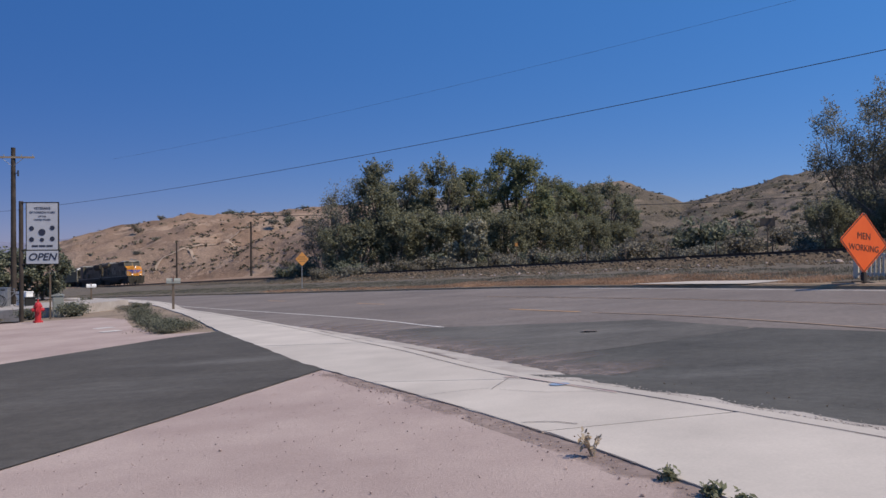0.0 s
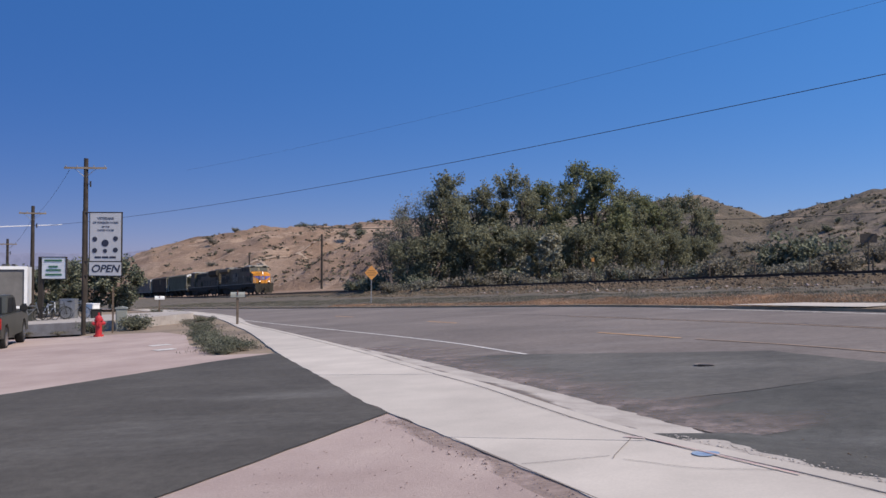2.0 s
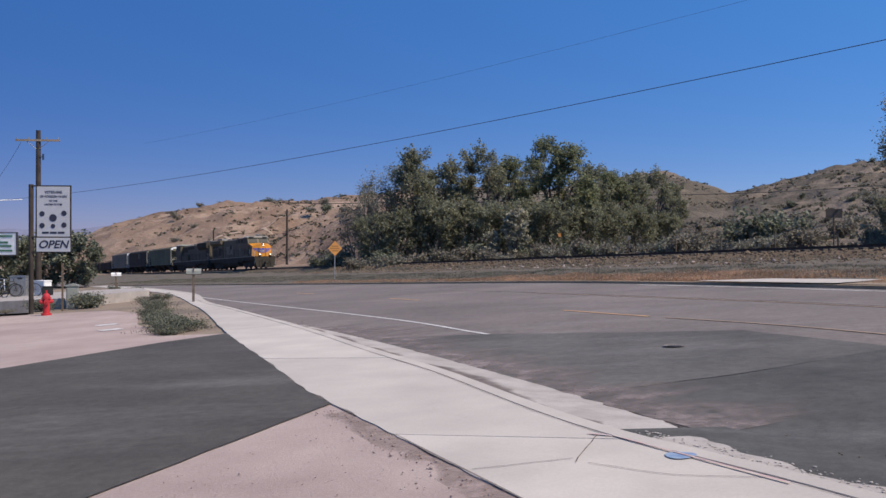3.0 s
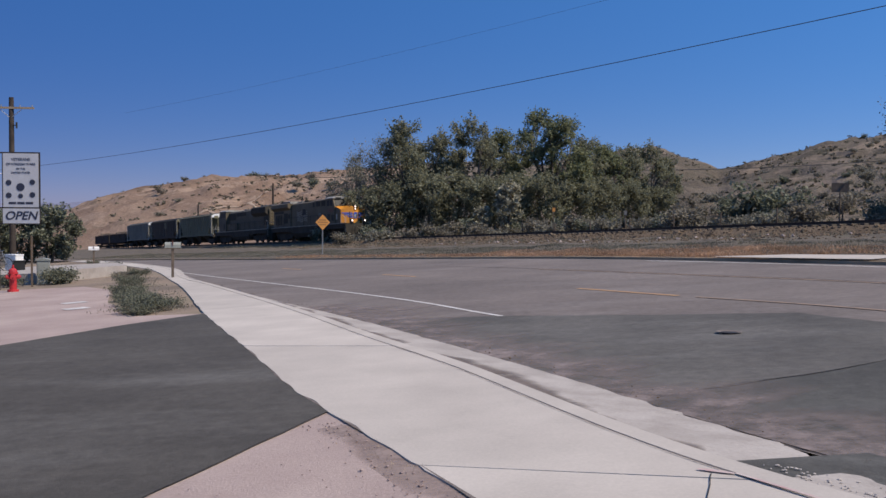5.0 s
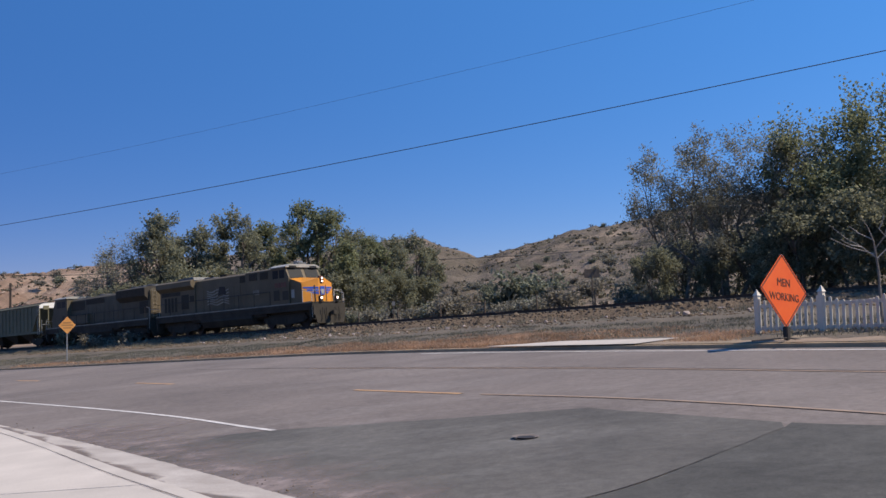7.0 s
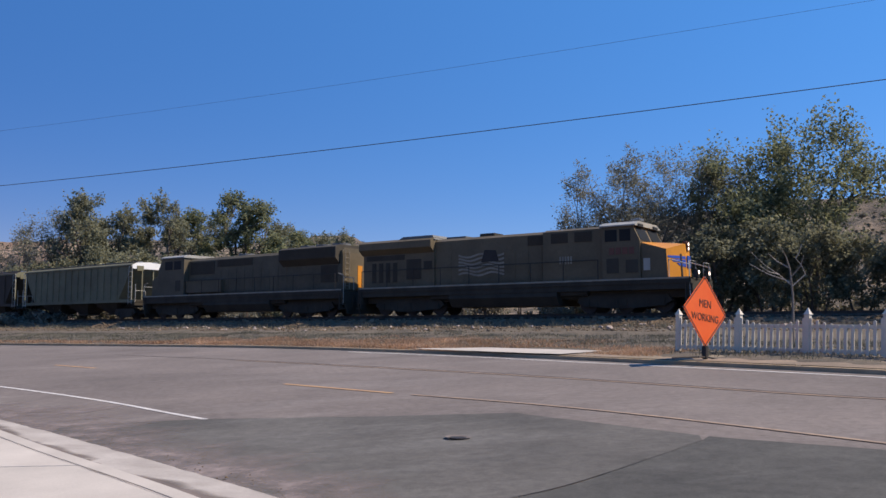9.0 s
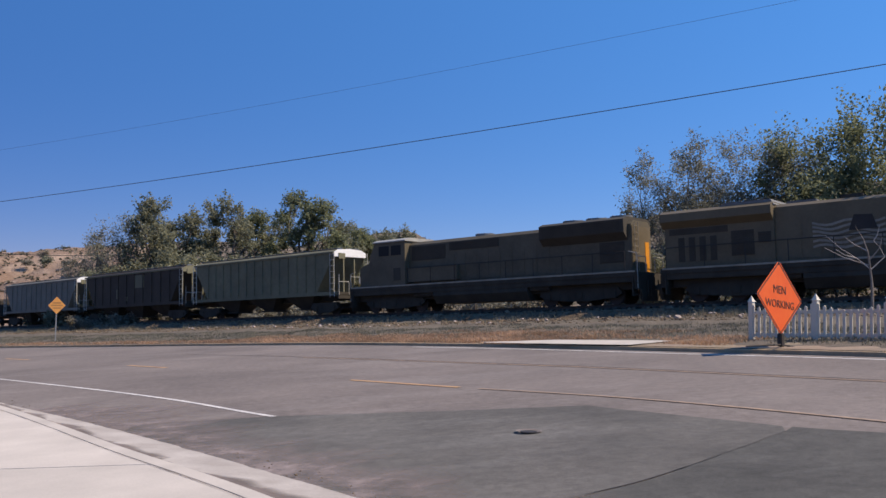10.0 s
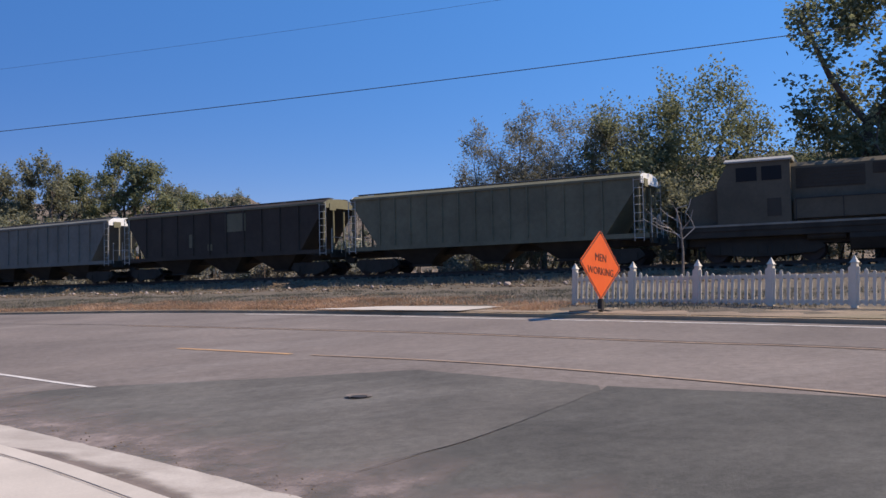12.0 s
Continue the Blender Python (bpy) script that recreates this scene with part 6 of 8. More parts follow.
def cable(points, sag, r, label):
    """A hanging cable from point to point."""
    a, b = Vector(points[0]), Vector(points[1])
    n = 60
    across = (b - a).cross(Vector((0, 0, 1))).normalized()
    verts, faces = [], []
    for i in range(n + 1):
        u = i / n
        p = a.lerp(b, u) - Vector((0, 0, 4 * sag * u * (1 - u)))
        verts += [p + across * r, p + Vector((0, 0, r)), p - across * r, p - Vector((0, 0, r))]
        if i:
            k = 4 * i
            faces += [(k - 4 + j, k - 4 + (j + 1) % 4, k + (j + 1) % 4, k + j) for j in range(4)]
    return tagged(new("power_cable", mesh_from("power_cable", verts, faces, [M["wire"]])), label, "cable")


cable([(-55, 102.4, 6.6), (30, 21.2, 10.43)], 1.18, 0.016, "thin dark overhead cable crossing above the street")
cable([(-30.3, 80.5, 10.47), (30, 23.1, 13.53)], 0.75, 0.0055, "very thin dark overhead cable high above the street")
cable([(-34, 140, 8.2), (0, 125.2, 8.7)], 0.8, 0.045, "thin dark cable along the hills")
cable([(0, 125.2, 8.7), (70, 124.8, 11.2)], 1.36, 0.045, "thin dark cable along the hills")
cable([(-64.9, 109.8, 3.9), (-44.5, 79.8, 6.0)], 0.5, 0.012, "thin dark cable between utility poles")
cable([(-44.5, 79.8, 6.0), (-31.4, 61.6, 8.4)], 0.35, 0.012, "thin dark cable between utility poles")

# ---- the lots on the low side ----
def brick_wall_material():
    m, nt, p = nodes_of("brickwork")
    tc = nt.nodes.new("ShaderNodeTexCoord")
    sep = nt.nodes.new("ShaderNodeSeparateXYZ")
    nt.links.new(tc.outputs["Object"], sep.inputs[0])
    add = nt.nodes.new("ShaderNodeMath")
    nt.links.new(sep.outputs[0], add.inputs[0])
    nt.links.new(sep.outputs[1], add.inputs[1])
    comb = nt.nodes.new("ShaderNodeCombineXYZ")
    nt.links.new(add.outputs[0], comb.inputs[0])
    nt.links.new(sep.outputs[2], comb.inputs[1])
    br = put(nt, "ShaderNodeTexBrick", Scale=1.0)
    br.inputs["Color1"].default_value = (0.30, 0.19, 0.105, 1)
    br.inputs["Color2"].default_value = (0.24, 0.145, 0.085, 1)
    br.inputs["Mortar"].default_value = (0.32, 0.26, 0.19, 1)
    br.inputs["Mortar Size"].default_value = 0.008
    br.inputs["Brick Width"].default_value = 0.21
    br.inputs["Row Height"].default_value = 0.075
    nt.links.new(comb.outputs[0], br.inputs["Vector"])
    n = noise_at(nt, 0.8, 4.0)
    g = ramp(nt, n.outputs["Fac"], [(0.3, (0.75, 0.75, 0.75)), (0.7, (1.15, 1.15, 1.15))]).outputs[0]
    nt.links.new(mixed(nt, "MULTIPLY", 0.8, br.outputs["Color"], g), p.inputs["Base Color"])
    p.inputs["Roughness"].default_value = 0.92
    return m


M["brickwork"] = brick_wall_material()


def brick_house():
    t = tagged(new("brick_building"), "tan brick building with a gabled roof and a square brick tower", "building")
    y0 = 48.0
    low = -3.2
    bm = B()
    prism(bm, [(-46, low), (-31.9, low), (-31.9, 1.45), (-38.9, 4.2), (-46, 1.45)], y0 + 0.5, y0 + 14)
    wall = part("wall", bm, M["brickwork"], t)
    bm = B()
    for s in (-1, 1):
        x_e = -38.9 + s * 7.5
        prism(bm, [(-38.9, 4.22), (x_e, 1.30), (x_e, 1.48), (-38.9, 4.42)], y0, y0 + 14.4)
    part("roof", bm, M["loco_grey"], t, "grey shingled gable roof")
    bm = B()
    for s in (-1, 1):
        x_e = -38.9 + s * 7.55
        prism(bm, [(-38.9, 4.20), (x_e, 1.20), (x_e, 1.44), (-38.9, 4.44)], y0 - 0.06, y0 - 0.003)
    box(bm, -31.42, -31.30, y0, y0 + 14.4, 1.18, 1.44)
    part("fascia", bm, M["white_paint"], t, "white painted fascia board")
    bm = B()
    box(bm, -34.6, -31.05, y0 + 2.5, y0 + 5.6, low, 4.68)
    tower = part("tower", bm, M["brickwork"], t, "square tan brick tower")
    bm = B()
    box(bm, -34.66, -30.99, y0 + 2.44, y0 + 5.66, 4.68, 4.80)
    part("coping", bm, M["concrete_worn"], tower)
    for x in (-33.9, -33.2, -32.5):
        bm = B()
        rod(bm, (x, y0 + 3.2, 4.8), (x, y0 + 3.2, 4.98), 0.12, seg=10)
        part("flue", bm, M["brick"], tower)
    for x0, x1 in ((-35.2, -32.9), (-38.6, -36.2)):
        bm = B()
        box(bm, x0, x1, y0 + 0.42, y0 + 0.52, -1.2, 1.0)
        w = part("window", bm, M["glass_dark"], t)
        bm = B()
        for a, b, c, d in ((x0 - 0.1, x1 + 0.1, 1.0, 1.12), (x0 - 0.1, x1 + 0.1, -1.34, -1.2), (x0 - 0.1, x0, -1.2, 1.0), (x1, x1 + 0.1, -1.2, 1.0), ((x0 + x1) / 2 - 0.04, (x0 + x1) / 2 + 0.04, -1.2, 1.0)):
            box(bm, a, b, y0 + 0.36, y0 + 0.48, c, d)
        part("window_frame", bm, M["white_paint"], w)
        bm = B()
        box(bm, x0 + 0.05, x1 - 0.05, y0 + 0.405, y0 + 0.418, -1.15, 0.2)
        part("blind", bm, M["line_yellow"], w, "faded yellow blind")
    pivot = Matrix.Translation((-31.9, y0, 0))
    t.matrix_basis = pivot @ pose(0, 0, 0, 0, 0, 27) @ pivot.inverted()


brick_house()


def twin_post_sign():
    t = tagged(new("twin_post_sign"), "tall white twin-post frame holding a round blue and white disc", "sign")
    z0 = float(base(-30.3, 48)) - 0.1
    for x in (-31.13, -29.45):
        bm = B()
        rod(bm, (x, 47.2, z0), (x, 47.2, 6.95), 0.13, 0.11, seg=12)
        part("post", bm, M["white_paint"], t)
    bm = B()
    box(bm, -31.25, -29.33, 47.1, 47.3, 6.93, 7.03)
    part("top_bar", bm, M["iron"], t)
    bm = B()
    rod(bm, (-30.4, 47.25, 5.05), (-30.4, 46.95, 5.05), 0.52, seg=28)
    d = part("disc", bm, M["loco_blue_soft"], t, "round blue disc with pale bars")
    bm = B()
    for i, h in ((-1, 0.3), (0, 0.42), (1, 0.3)):
        box(bm, -30.4 + 0.24 * i - 0.05, -30.4 + 0.24 * i + 0.05, 46.93, 46.948, 5.05 - h, 5.05 + h)
    part("bar", bm, M["sign_white"], d)
    bm = B()
    rod(bm, (-30.4, 47.28, 5.05), (-30.4, 46.99, 5.05), 0.57, seg=28)
    rod(bm, (-30.4, 47.2, 5.05), (-29.5, 47.2, 5.05), 0.05, seg=6)
    part("rim", bm, M["white_paint"], d)
    bm = B()
    box(bm, -31.0, -29.3, 46.8, 47.05, 0.85, 1.15, 0.02)
    part("lower_panel", bm, M["white_paint"], t)
    # it stands behind the brick tower
    pivot = Matrix.Translation((-0.13, 1.77, 1.57))
    t.matrix_basis = pivot @ pose(0, 0, -0.15, 0, 0, -0.55) @ Matrix.Diagonal((1.17, 1.17, 1.17, 1)) @ pivot.inverted()


def box_trailer():
    t = tagged(new("box_trailer"), "white-edged box trailer parked end on", "trailer")
    z0 = float(base(-29, 52)) + 0.5
    bm = B()
    box(bm, -30.28, -27.95, 50.05, 58, z0 + 0.75, 1.58, 0.04)
    body = part("body", bm, M["trailer_dark"], t, "dull grey trailer doors")
    bm = B()
    for a, b, c, d in ((-30.34, -30.16, z0 + 0.7, 1.64), (-28.05, -27.88, z0 + 0.7, 1.64), (-30.16, -28.05, 1.46, 1.64), (-30.16, -28.05, z0 + 0.7, z0 + 0.85)):
        box(bm, a, b, 49.96, 50.06, c, d)
    box(bm, -27.94, -27.90, 50.06, 58, z0 + 0.75, 1.6)
    part("white_frame", bm, M["white_paint"], body)
    for x in (-29.6, -29.1, -28.6):
        bm = B()
        box(bm, x - 0.09, x + 0.09, 49.96, 50.02, 1.66, 1.76)
        part("marker_lamp", bm, M["iron"], body)
    for y in (52.0, 56.5):
        bm = B()
        for x in (-30.0, -28.2):
            rod(bm, (x - 0.13, y, z0 + 0.42), (x + 0.13, y, z0 + 0.42), 0.45, seg=18)
        rod(bm, (-30, y, z0 + 0.42), (-28.2, y, z0 + 0.42), 0.07, seg=8)
        part("wheelset", bm, M["rubber"], t)
    pivot = Matrix.Translation((-29.1, 50, 0))
    t.matrix_basis = pivot @ pose(0, 0, 0, 0, 0, 28) @ pivot.inverted()


def shop_sign():
    t = tagged(new("shop_sign"), "white shop sign with green lettering bars on dark posts", "sign")
    z0 = float(base(-27.2, 52)) + 0.4
    bm = B()
    for x in (-28.1, -27.95):
        box(bm, x - 0.07, x + 0.07, 51.95, 52.1, z0, 2.2)
    part("post", bm, M["iron"], t)
    bm = B()
    box(bm, -27.92, -26.48, 51.9, 52.02, 0.92, 2.16, 0.01)
    pnl = part("panel", bm, M["sign_white"], t)
    bm = B()
    for x0, x1, z in ((-27.75, -26.7, 1.98), (-27.5, -26.95, 1.62), (-27.65, -26.75, 1.42), (-27.7, -26.7, 1.16)):
        box(bm, x0, x1, 51.875, 51.898, z - 0.055, z + 0.055)
    part("lettering", bm, M["sign_green"], pnl)
    bm = B()
    for a, b, c, d in ((-27.96, -26.44, 2.16, 2.2), (-27.96, -26.44, 0.88, 0.92), (-26.48, -26.44, 0.92, 2.16)):
        box(bm, a, b, 51.88, 52.04, c, d)
    part("frame", bm, M["iron"], pnl)


M["loco_blue_soft"] = plain("loco_blue_soft", (0.05, 0.14, 0.36), 0.4)
twin_post_sign()
box_trailer()
shop_sign()
pad = [(-34.5, 41.8), (-18.2, 40.3), (-16.4, 45.5), (-19.5, 52), (-34.5, 54)]
patch("yard_pad", pad, 0.5, M["concrete_worn"], "raised concrete yard pad with a low dark edge", "pad", 0.55)


def bicycle(x, y, turn, lean, frame_mat):
    t = tagged(new("bicycle"), "old bicycle among yard-sale clutter", "bicycle", "bicycles in the yard")
    for wx in (-0.5, 0.5):
        bm = B()
        for k in range(18):
            a, b = k * math.tau / 18, (k + 1) * math.tau / 18
            rod(bm, (wx + 0.32 * math.cos(a), 0, 0.34 + 0.32 * math.sin(a)), (wx + 0.32 * math.cos(b), 0, 0.34 + 0.32 * math.sin(b)), 0.02, seg=5)
        for k in range(6):
            a = k * math.pi / 6
            rod(bm, (wx - 0.31 * math.cos(a), 0, 0.34 - 0.31 * math.sin(a)), (wx + 0.31 * math.cos(a), 0, 0.34 + 0.31 * math.sin(a)), 0.004, seg=4)
        part("wheel", bm, M["rubber"], t)
    bm = B()
    for p, q in (((-0.5, 0, 0.34), (-0.05, 0, 0.32)), ((-0.5, 0, 0.34), (-0.2, 0, 0.8)), ((-0.05, 0, 0.32), (-0.22, 0, 0.9)), ((-0.05, 0, 0.32), (0.36, 0, 0.75)), ((-0.2, 0, 0.8), (0.34, 0, 0.82)), ((0.5, 0, 0.34), (0.33, 0, 0.95))):
        rod(bm, p, q, 0.02, seg=6)
    part("frame", bm, frame_mat, t)
    bm = B()
    box(bm, -0.36, -0.12, -0.06, 0.06, 0.88, 0.94, 0.02)
    part("saddle", bm, M["rubber"], t)
    bm = B()
    rod(bm, (0.33, -0.25, 0.97), (0.33, 0.25, 0.97), 0.014, seg=6)
    part("handlebar", bm, M["chrome"], t)
    t.matrix_basis = pose(x, y, float(base(x, y)) + 0.5, 0, 0, turn) @ pose(0, 0, 0, lean, 0, 0)


def crate(x, y, w, h, turn, mat, label):
    t = tagged(new("storage_box"), label, "box")
    bm = B()
    box(bm, -w / 2, w / 2, -w * 0.35, w * 0.35, 0, h, 0.02)
    part("body", bm, mat, t)
    bm = B()
    box(bm, -w / 2 - 0.02, w / 2 + 0.02, -w * 0.35 - 0.02, w * 0.35 + 0.02, h - 0.003, h + 0.06, 0.015)
    part("lid", bm, mat, t)
    t.matrix_basis = pose(x, y, float(base(x, y)) + 0.5, 0, 0, turn)


for i, (x, y, a, l) in enumerate(((-25.6, 46.6, 15, 6), (-24.9, 47.2, -25, -7), (-24.1, 46.5, 40, 8), (-23.3, 46.9, 5, 5), (-25.0, 48.3, 70, -5))):
    bicycle(x, y, a, l, M[("steel", "white_paint", "truck_paint", "steel", "truck_paint")[i]])
crate(-26.3, 47.4, 0.9, 0.55, 12, M["truck_paint"], "dark storage box in the yard clutter")
crate(-22.6, 47.3, 0.7, 0.7, -20, M["white_paint"], "white appliance box in the yard clutter")
crate(-24.4, 48.4, 0.8, 1.0, 8, M["steel"], "grey metal cabinet in the yard clutter")
crate(-21.9, 46.4, 0.5, 0.4, 30, M["rubber"], "black box in the yard clutter")


def pedestal(x, y, w, h, turn, mat, label):
    t = tagged(new("utility_box"), label, "utility box")
    bm = B()
    box(bm, -w / 2, w / 2, -w / 2, w / 2, 0, h, 0.02)
    body = part("cabinet", bm, mat, t)
    bm = B()
    prism(bm, [(-w / 2 - 0.03, h), (w / 2 + 0.03, h), (w / 2 + 0.03, h + 0.05), (0, h + 0.11), (-w / 2 - 0.03, h + 0.05)], -w / 2 - 0.03, w / 2 + 0.03)
    part("lid", bm, mat, body)
    bm = B()
    box(bm, -w * 0.38, w * 0.38, -w / 2 - 0.014, -w / 2 - 0.002, 0.1, h - 0.1)
    part("door", bm, mat, body)
    place(t, x, y, turn, LOT_UP - 0.02)


pedestal(-17.6, 40.0, 0.45, 0.95, 20, M["box_green"], "grey-green utility pedestal beside weeds")
pedestal(-16.9, 40.2, 0.3, 0.45, -10, M["loco_pale"], "small pale utility box beside weeds")


def sign_stake():
    t = tagged(new("steel_post"), "thin rusty steel post by the hydrant", "post")
    bm = B()
    box(bm, -0.03, 0.03, -0.02, 0.02, -0.1, 1.95)
    box(bm, -0.03, -0.02, -0.045, 0.045, 0.0, 1.95)
    part("stake", bm, M["wood_post"], t)
    place(t, -17.05, 38.0, 10, LOT_UP - 0.05)


sign_stake()


def wheel_part(parent, x, y, r, w):
    s = 1 if y > 0 else -1
    bm = B()
    rod(bm, (x, y - w / 2, r), (x, y + w / 2, r), r, seg=24)
    bmesh.ops.bevel(bm, geom=[e for e in bm.edges if abs(e.calc_face_angle(0)) > 1.0], offset=0.03, segments=2, affect="EDGES")
    wh = part("wheel", bm, M["rubber"], parent)
    bm = B()
    rod(bm, (x, y + s * (w / 2 - 0.01), r), (x, y + s * (w / 2 + 0.012), r), r * 0.6, seg=18)
    part("rim", bm, M["chrome"], wh)


def pickup(x, y, turn, paint, label):
    t = tagged(new("pickup_truck"), label, "pickup truck")
    bm = B()
    # lower body with wheel arches, drawn across the width
    def arch(cx):
        return [(cx + 0.47 * math.cos(a), 0.42 + 0.47 * math.sin(a)) for a in np.linspace(math.pi, 0, 9)]
    low = [(-2.75, 0.50)] + arch(-1.8) + arch(1.8)[0:9] + [(2.72, 0.42), (2.78, 0.75), (2.70, 1.02), (1.35, 1.16), (0.95, 1.18), (-2.78, 1.18)]
    prism(bm, low, -0.97, 0.97)
    body = part("body", bm, paint, t, bevel=0.025)
    bm = B()
    prism(bm, [(1.25, 1.15), (0.55, 1.80), (-0.75, 1.82), (-0.98, 1.16)], -0.82, 0.82)
    cab = part("cab", bm, paint, t, bevel=0.05)
    for s in (-1, 1):
        bm = B()
        prism(bm, [(1.02, 1.22), (0.52, 1.70), (0.12, 1.72), (0.12, 1.22)], *sorted((s * 0.815, s * 0.835)))
        prism(bm, [(0.02, 1.22), (0.02, 1.72), (-0.66, 1.72), (-0.82, 1.22)], *sorted((s * 0.815, s * 0.835)))
        part("side_window", bm, M["glass_dark"], cab)
        bm = B()
        box(bm, 0.85, 1.02, *sorted((s * 0.95, s * 1.2)), 1.2, 1.42, 0.03)
        part("mirror", bm, M["black"], t)
        bm = B()
        box(bm, -2.82, -2.74, *sorted((s * 0.88, s * 0.975)), 0.78, 1.12)
        part("tail_light", bm, M["tail_red"], body, "red tail light")
        for wx in (-1.8, 1.8):
            wheel_part(t, wx, s * 0.84, 0.40, 0.26)
    bm = B()
    v = [bm.verts.new(p) for p in ((-0.99, -0.68, 1.24), (-0.99, 0.68, 1.24), (-0.80, 0.64, 1.74), (-0.80, -0.64, 1.74))]
    w = [bm.verts.new(q.co + Vector((0.03, 0, 0.01))) for q in v]
    bm.faces.new(v)
    bm.faces.new(w[::-1])
    for i in range(4):
        bm.faces.new((v[i], w[i], w[(i + 1) % 4], v[(i + 1) % 4]))
    bmesh.ops.recalc_face_normals(bm, faces=bm.faces)
    part("rear_window", bm, M["glass_dark"], cab)
    bm = B()
    v = [bm.verts.new(p) for p in ((1.22, -0.72, 1.21), (1.22, 0.72, 1.21), (0.62, 0.66, 1.75), (0.62, -0.66, 1.75))]
    bm.faces.new(v)
    r = bmesh.ops.extrude_face_region(bm, geom=bm.faces[:])
    bmesh.ops.translate(bm, vec=(0.02, 0, 0.02), verts=[g for g in r["geom"] if isinstance(g, bmesh.types.BMVert)])
    part("windshield", bm, M["glass_dark"], cab)
    bm = B()
    box(bm, -2.81, -2.77, -0.80, 0.80, 0.62, 1.16, 0.01)
    gate = part("tailgate", bm, paint, body)
    bm = B()
    box(bm, -2.835, -2.812, -0.12, 0.12, 0.93, 1.0)
    part("handle", bm, M["black"], gate)
    bm = B()
    box(bm, -2.70, -1.05, -0.80, 0.80, 1.181, 1.186)
    part("bed_floor", bm, M["black"], body)
    bm = B()
    box(bm, -2.98, -2.80, -0.95, 0.95, 0.46, 0.64, 0.03)
    part("rear_bumper", bm, M["truck_paint"], t)
    bm = B()
    box(bm, -2.99, -2.982, -0.16, 0.16, 0.50, 0.62)
    part("plate_bar", bm, M["sign_white"], t)
    bm = B()
    box(bm, 2.72, 2.86, -0.95, 0.95, 0.42, 0.62, 0.03)
    part("front_bumper", bm, M["chrome"], t)
    place(t, x, y, turn, LOT_UP - 0.005)


pickup(-18.65, 31.65, 111.7, M["truck_paint"], "dark grey-green pickup truck parked on the gravel")
pickup(-22.2, 31.2, 112.5, M["car_black"], "black pickup truck parked beside the grey one")

# ---- trees, scrub, grass and stones ----
def leaf_mesh(name, centres, size, material, rng, long=1.6, droop=0.0, up_bias=0.3):
    """Small pointed leaves, one four-cornered blade each."""
    n = len(centres)
    nrm = rng.normal(size=(n, 3))
    nrm[:, 2] = np.abs(nrm[:, 2]) + up_bias
    nrm /= np.linalg.norm(nrm, axis=1)[:, None]
    u = rng.normal(size=(n, 3))
    u[:, 2] -= droop
    u -= (u * nrm).sum(1)[:, None] * nrm
    u /= np.linalg.norm(u, axis=1)[:, None]
    v = np.cross(nrm, u)
    s = size * rng.uniform(0.6, 1.4, (n, 1))
    u, v = u * s * long / 2, v * s / 2
    verts = np.stack([centres - u, centres + v, centres + u, centres - v], 1).reshape(-1, 3)
    me = bpy.data.meshes.new(name)
    me.vertices.add(4 * n)
    me.vertices.foreach_set("co", verts.ravel().astype(np.float32))
    me.loops.add(4 * n)
    me.loops.foreach_set("vertex_index", np.arange(4 * n, dtype=np.int32))
    me.polygons.add(n)
    me.polygons.foreach_set("loop_start", np.arange(0, 4 * n, 4, dtype=np.int32))
    me.polygons.foreach_set("loop_total", np.full(n, 4, dtype=np.int32))
    me.materials.append(material)
    me.update(calc_edges=True)
    return me


def limbs(bm, rng, p, d, length, r, depth, tips, seg=7, spread=0.6, gravity=0.0, crown=None):
    """A branch that bends as it grows and forks, and ends where the crown ends."""
    steps = 4
    for i in range(steps):
        d = (d + Vector(rng.normal(0, 0.13, 3)) + Vector((0, 0, 0.05 - gravity))).normalized()
        q = p + d * length / steps
        if crown and q.z > crown[0].z - crown[1].z * 0.8 and ((q.x / crown[1].x) ** 2 + (q.y / crown[1].y) ** 2 + ((q.z - crown[0].z) / crown[1].z) ** 2) > 0.9:
            break
        r2 = r * 0.86
        rod(bm, p, q, r, r2, seg)
        p, r = q, r2
        if depth and i >= 1 and rng.random() < 0.55:
            side = (d + Vector(rng.normal(0, spread, 3))).normalized()
            limbs(bm, rng, p, side, length * rng.uniform(0.45, 0.7), r * 0.6, depth - 1, tips, max(4, seg - 1), spread, gravity, crown)
    tips.append(p)
    if depth:
        for k in range(2):
            side = (d + Vector(rng.normal(0, spread, 3)) + Vector((0, 0, 0.15))).normalized()
            limbs(bm, rng, p, side, length * rng.uniform(0.5, 0.75), r * 0.75, depth - 1, tips, max(4, seg - 1), spread, gravity, crown)


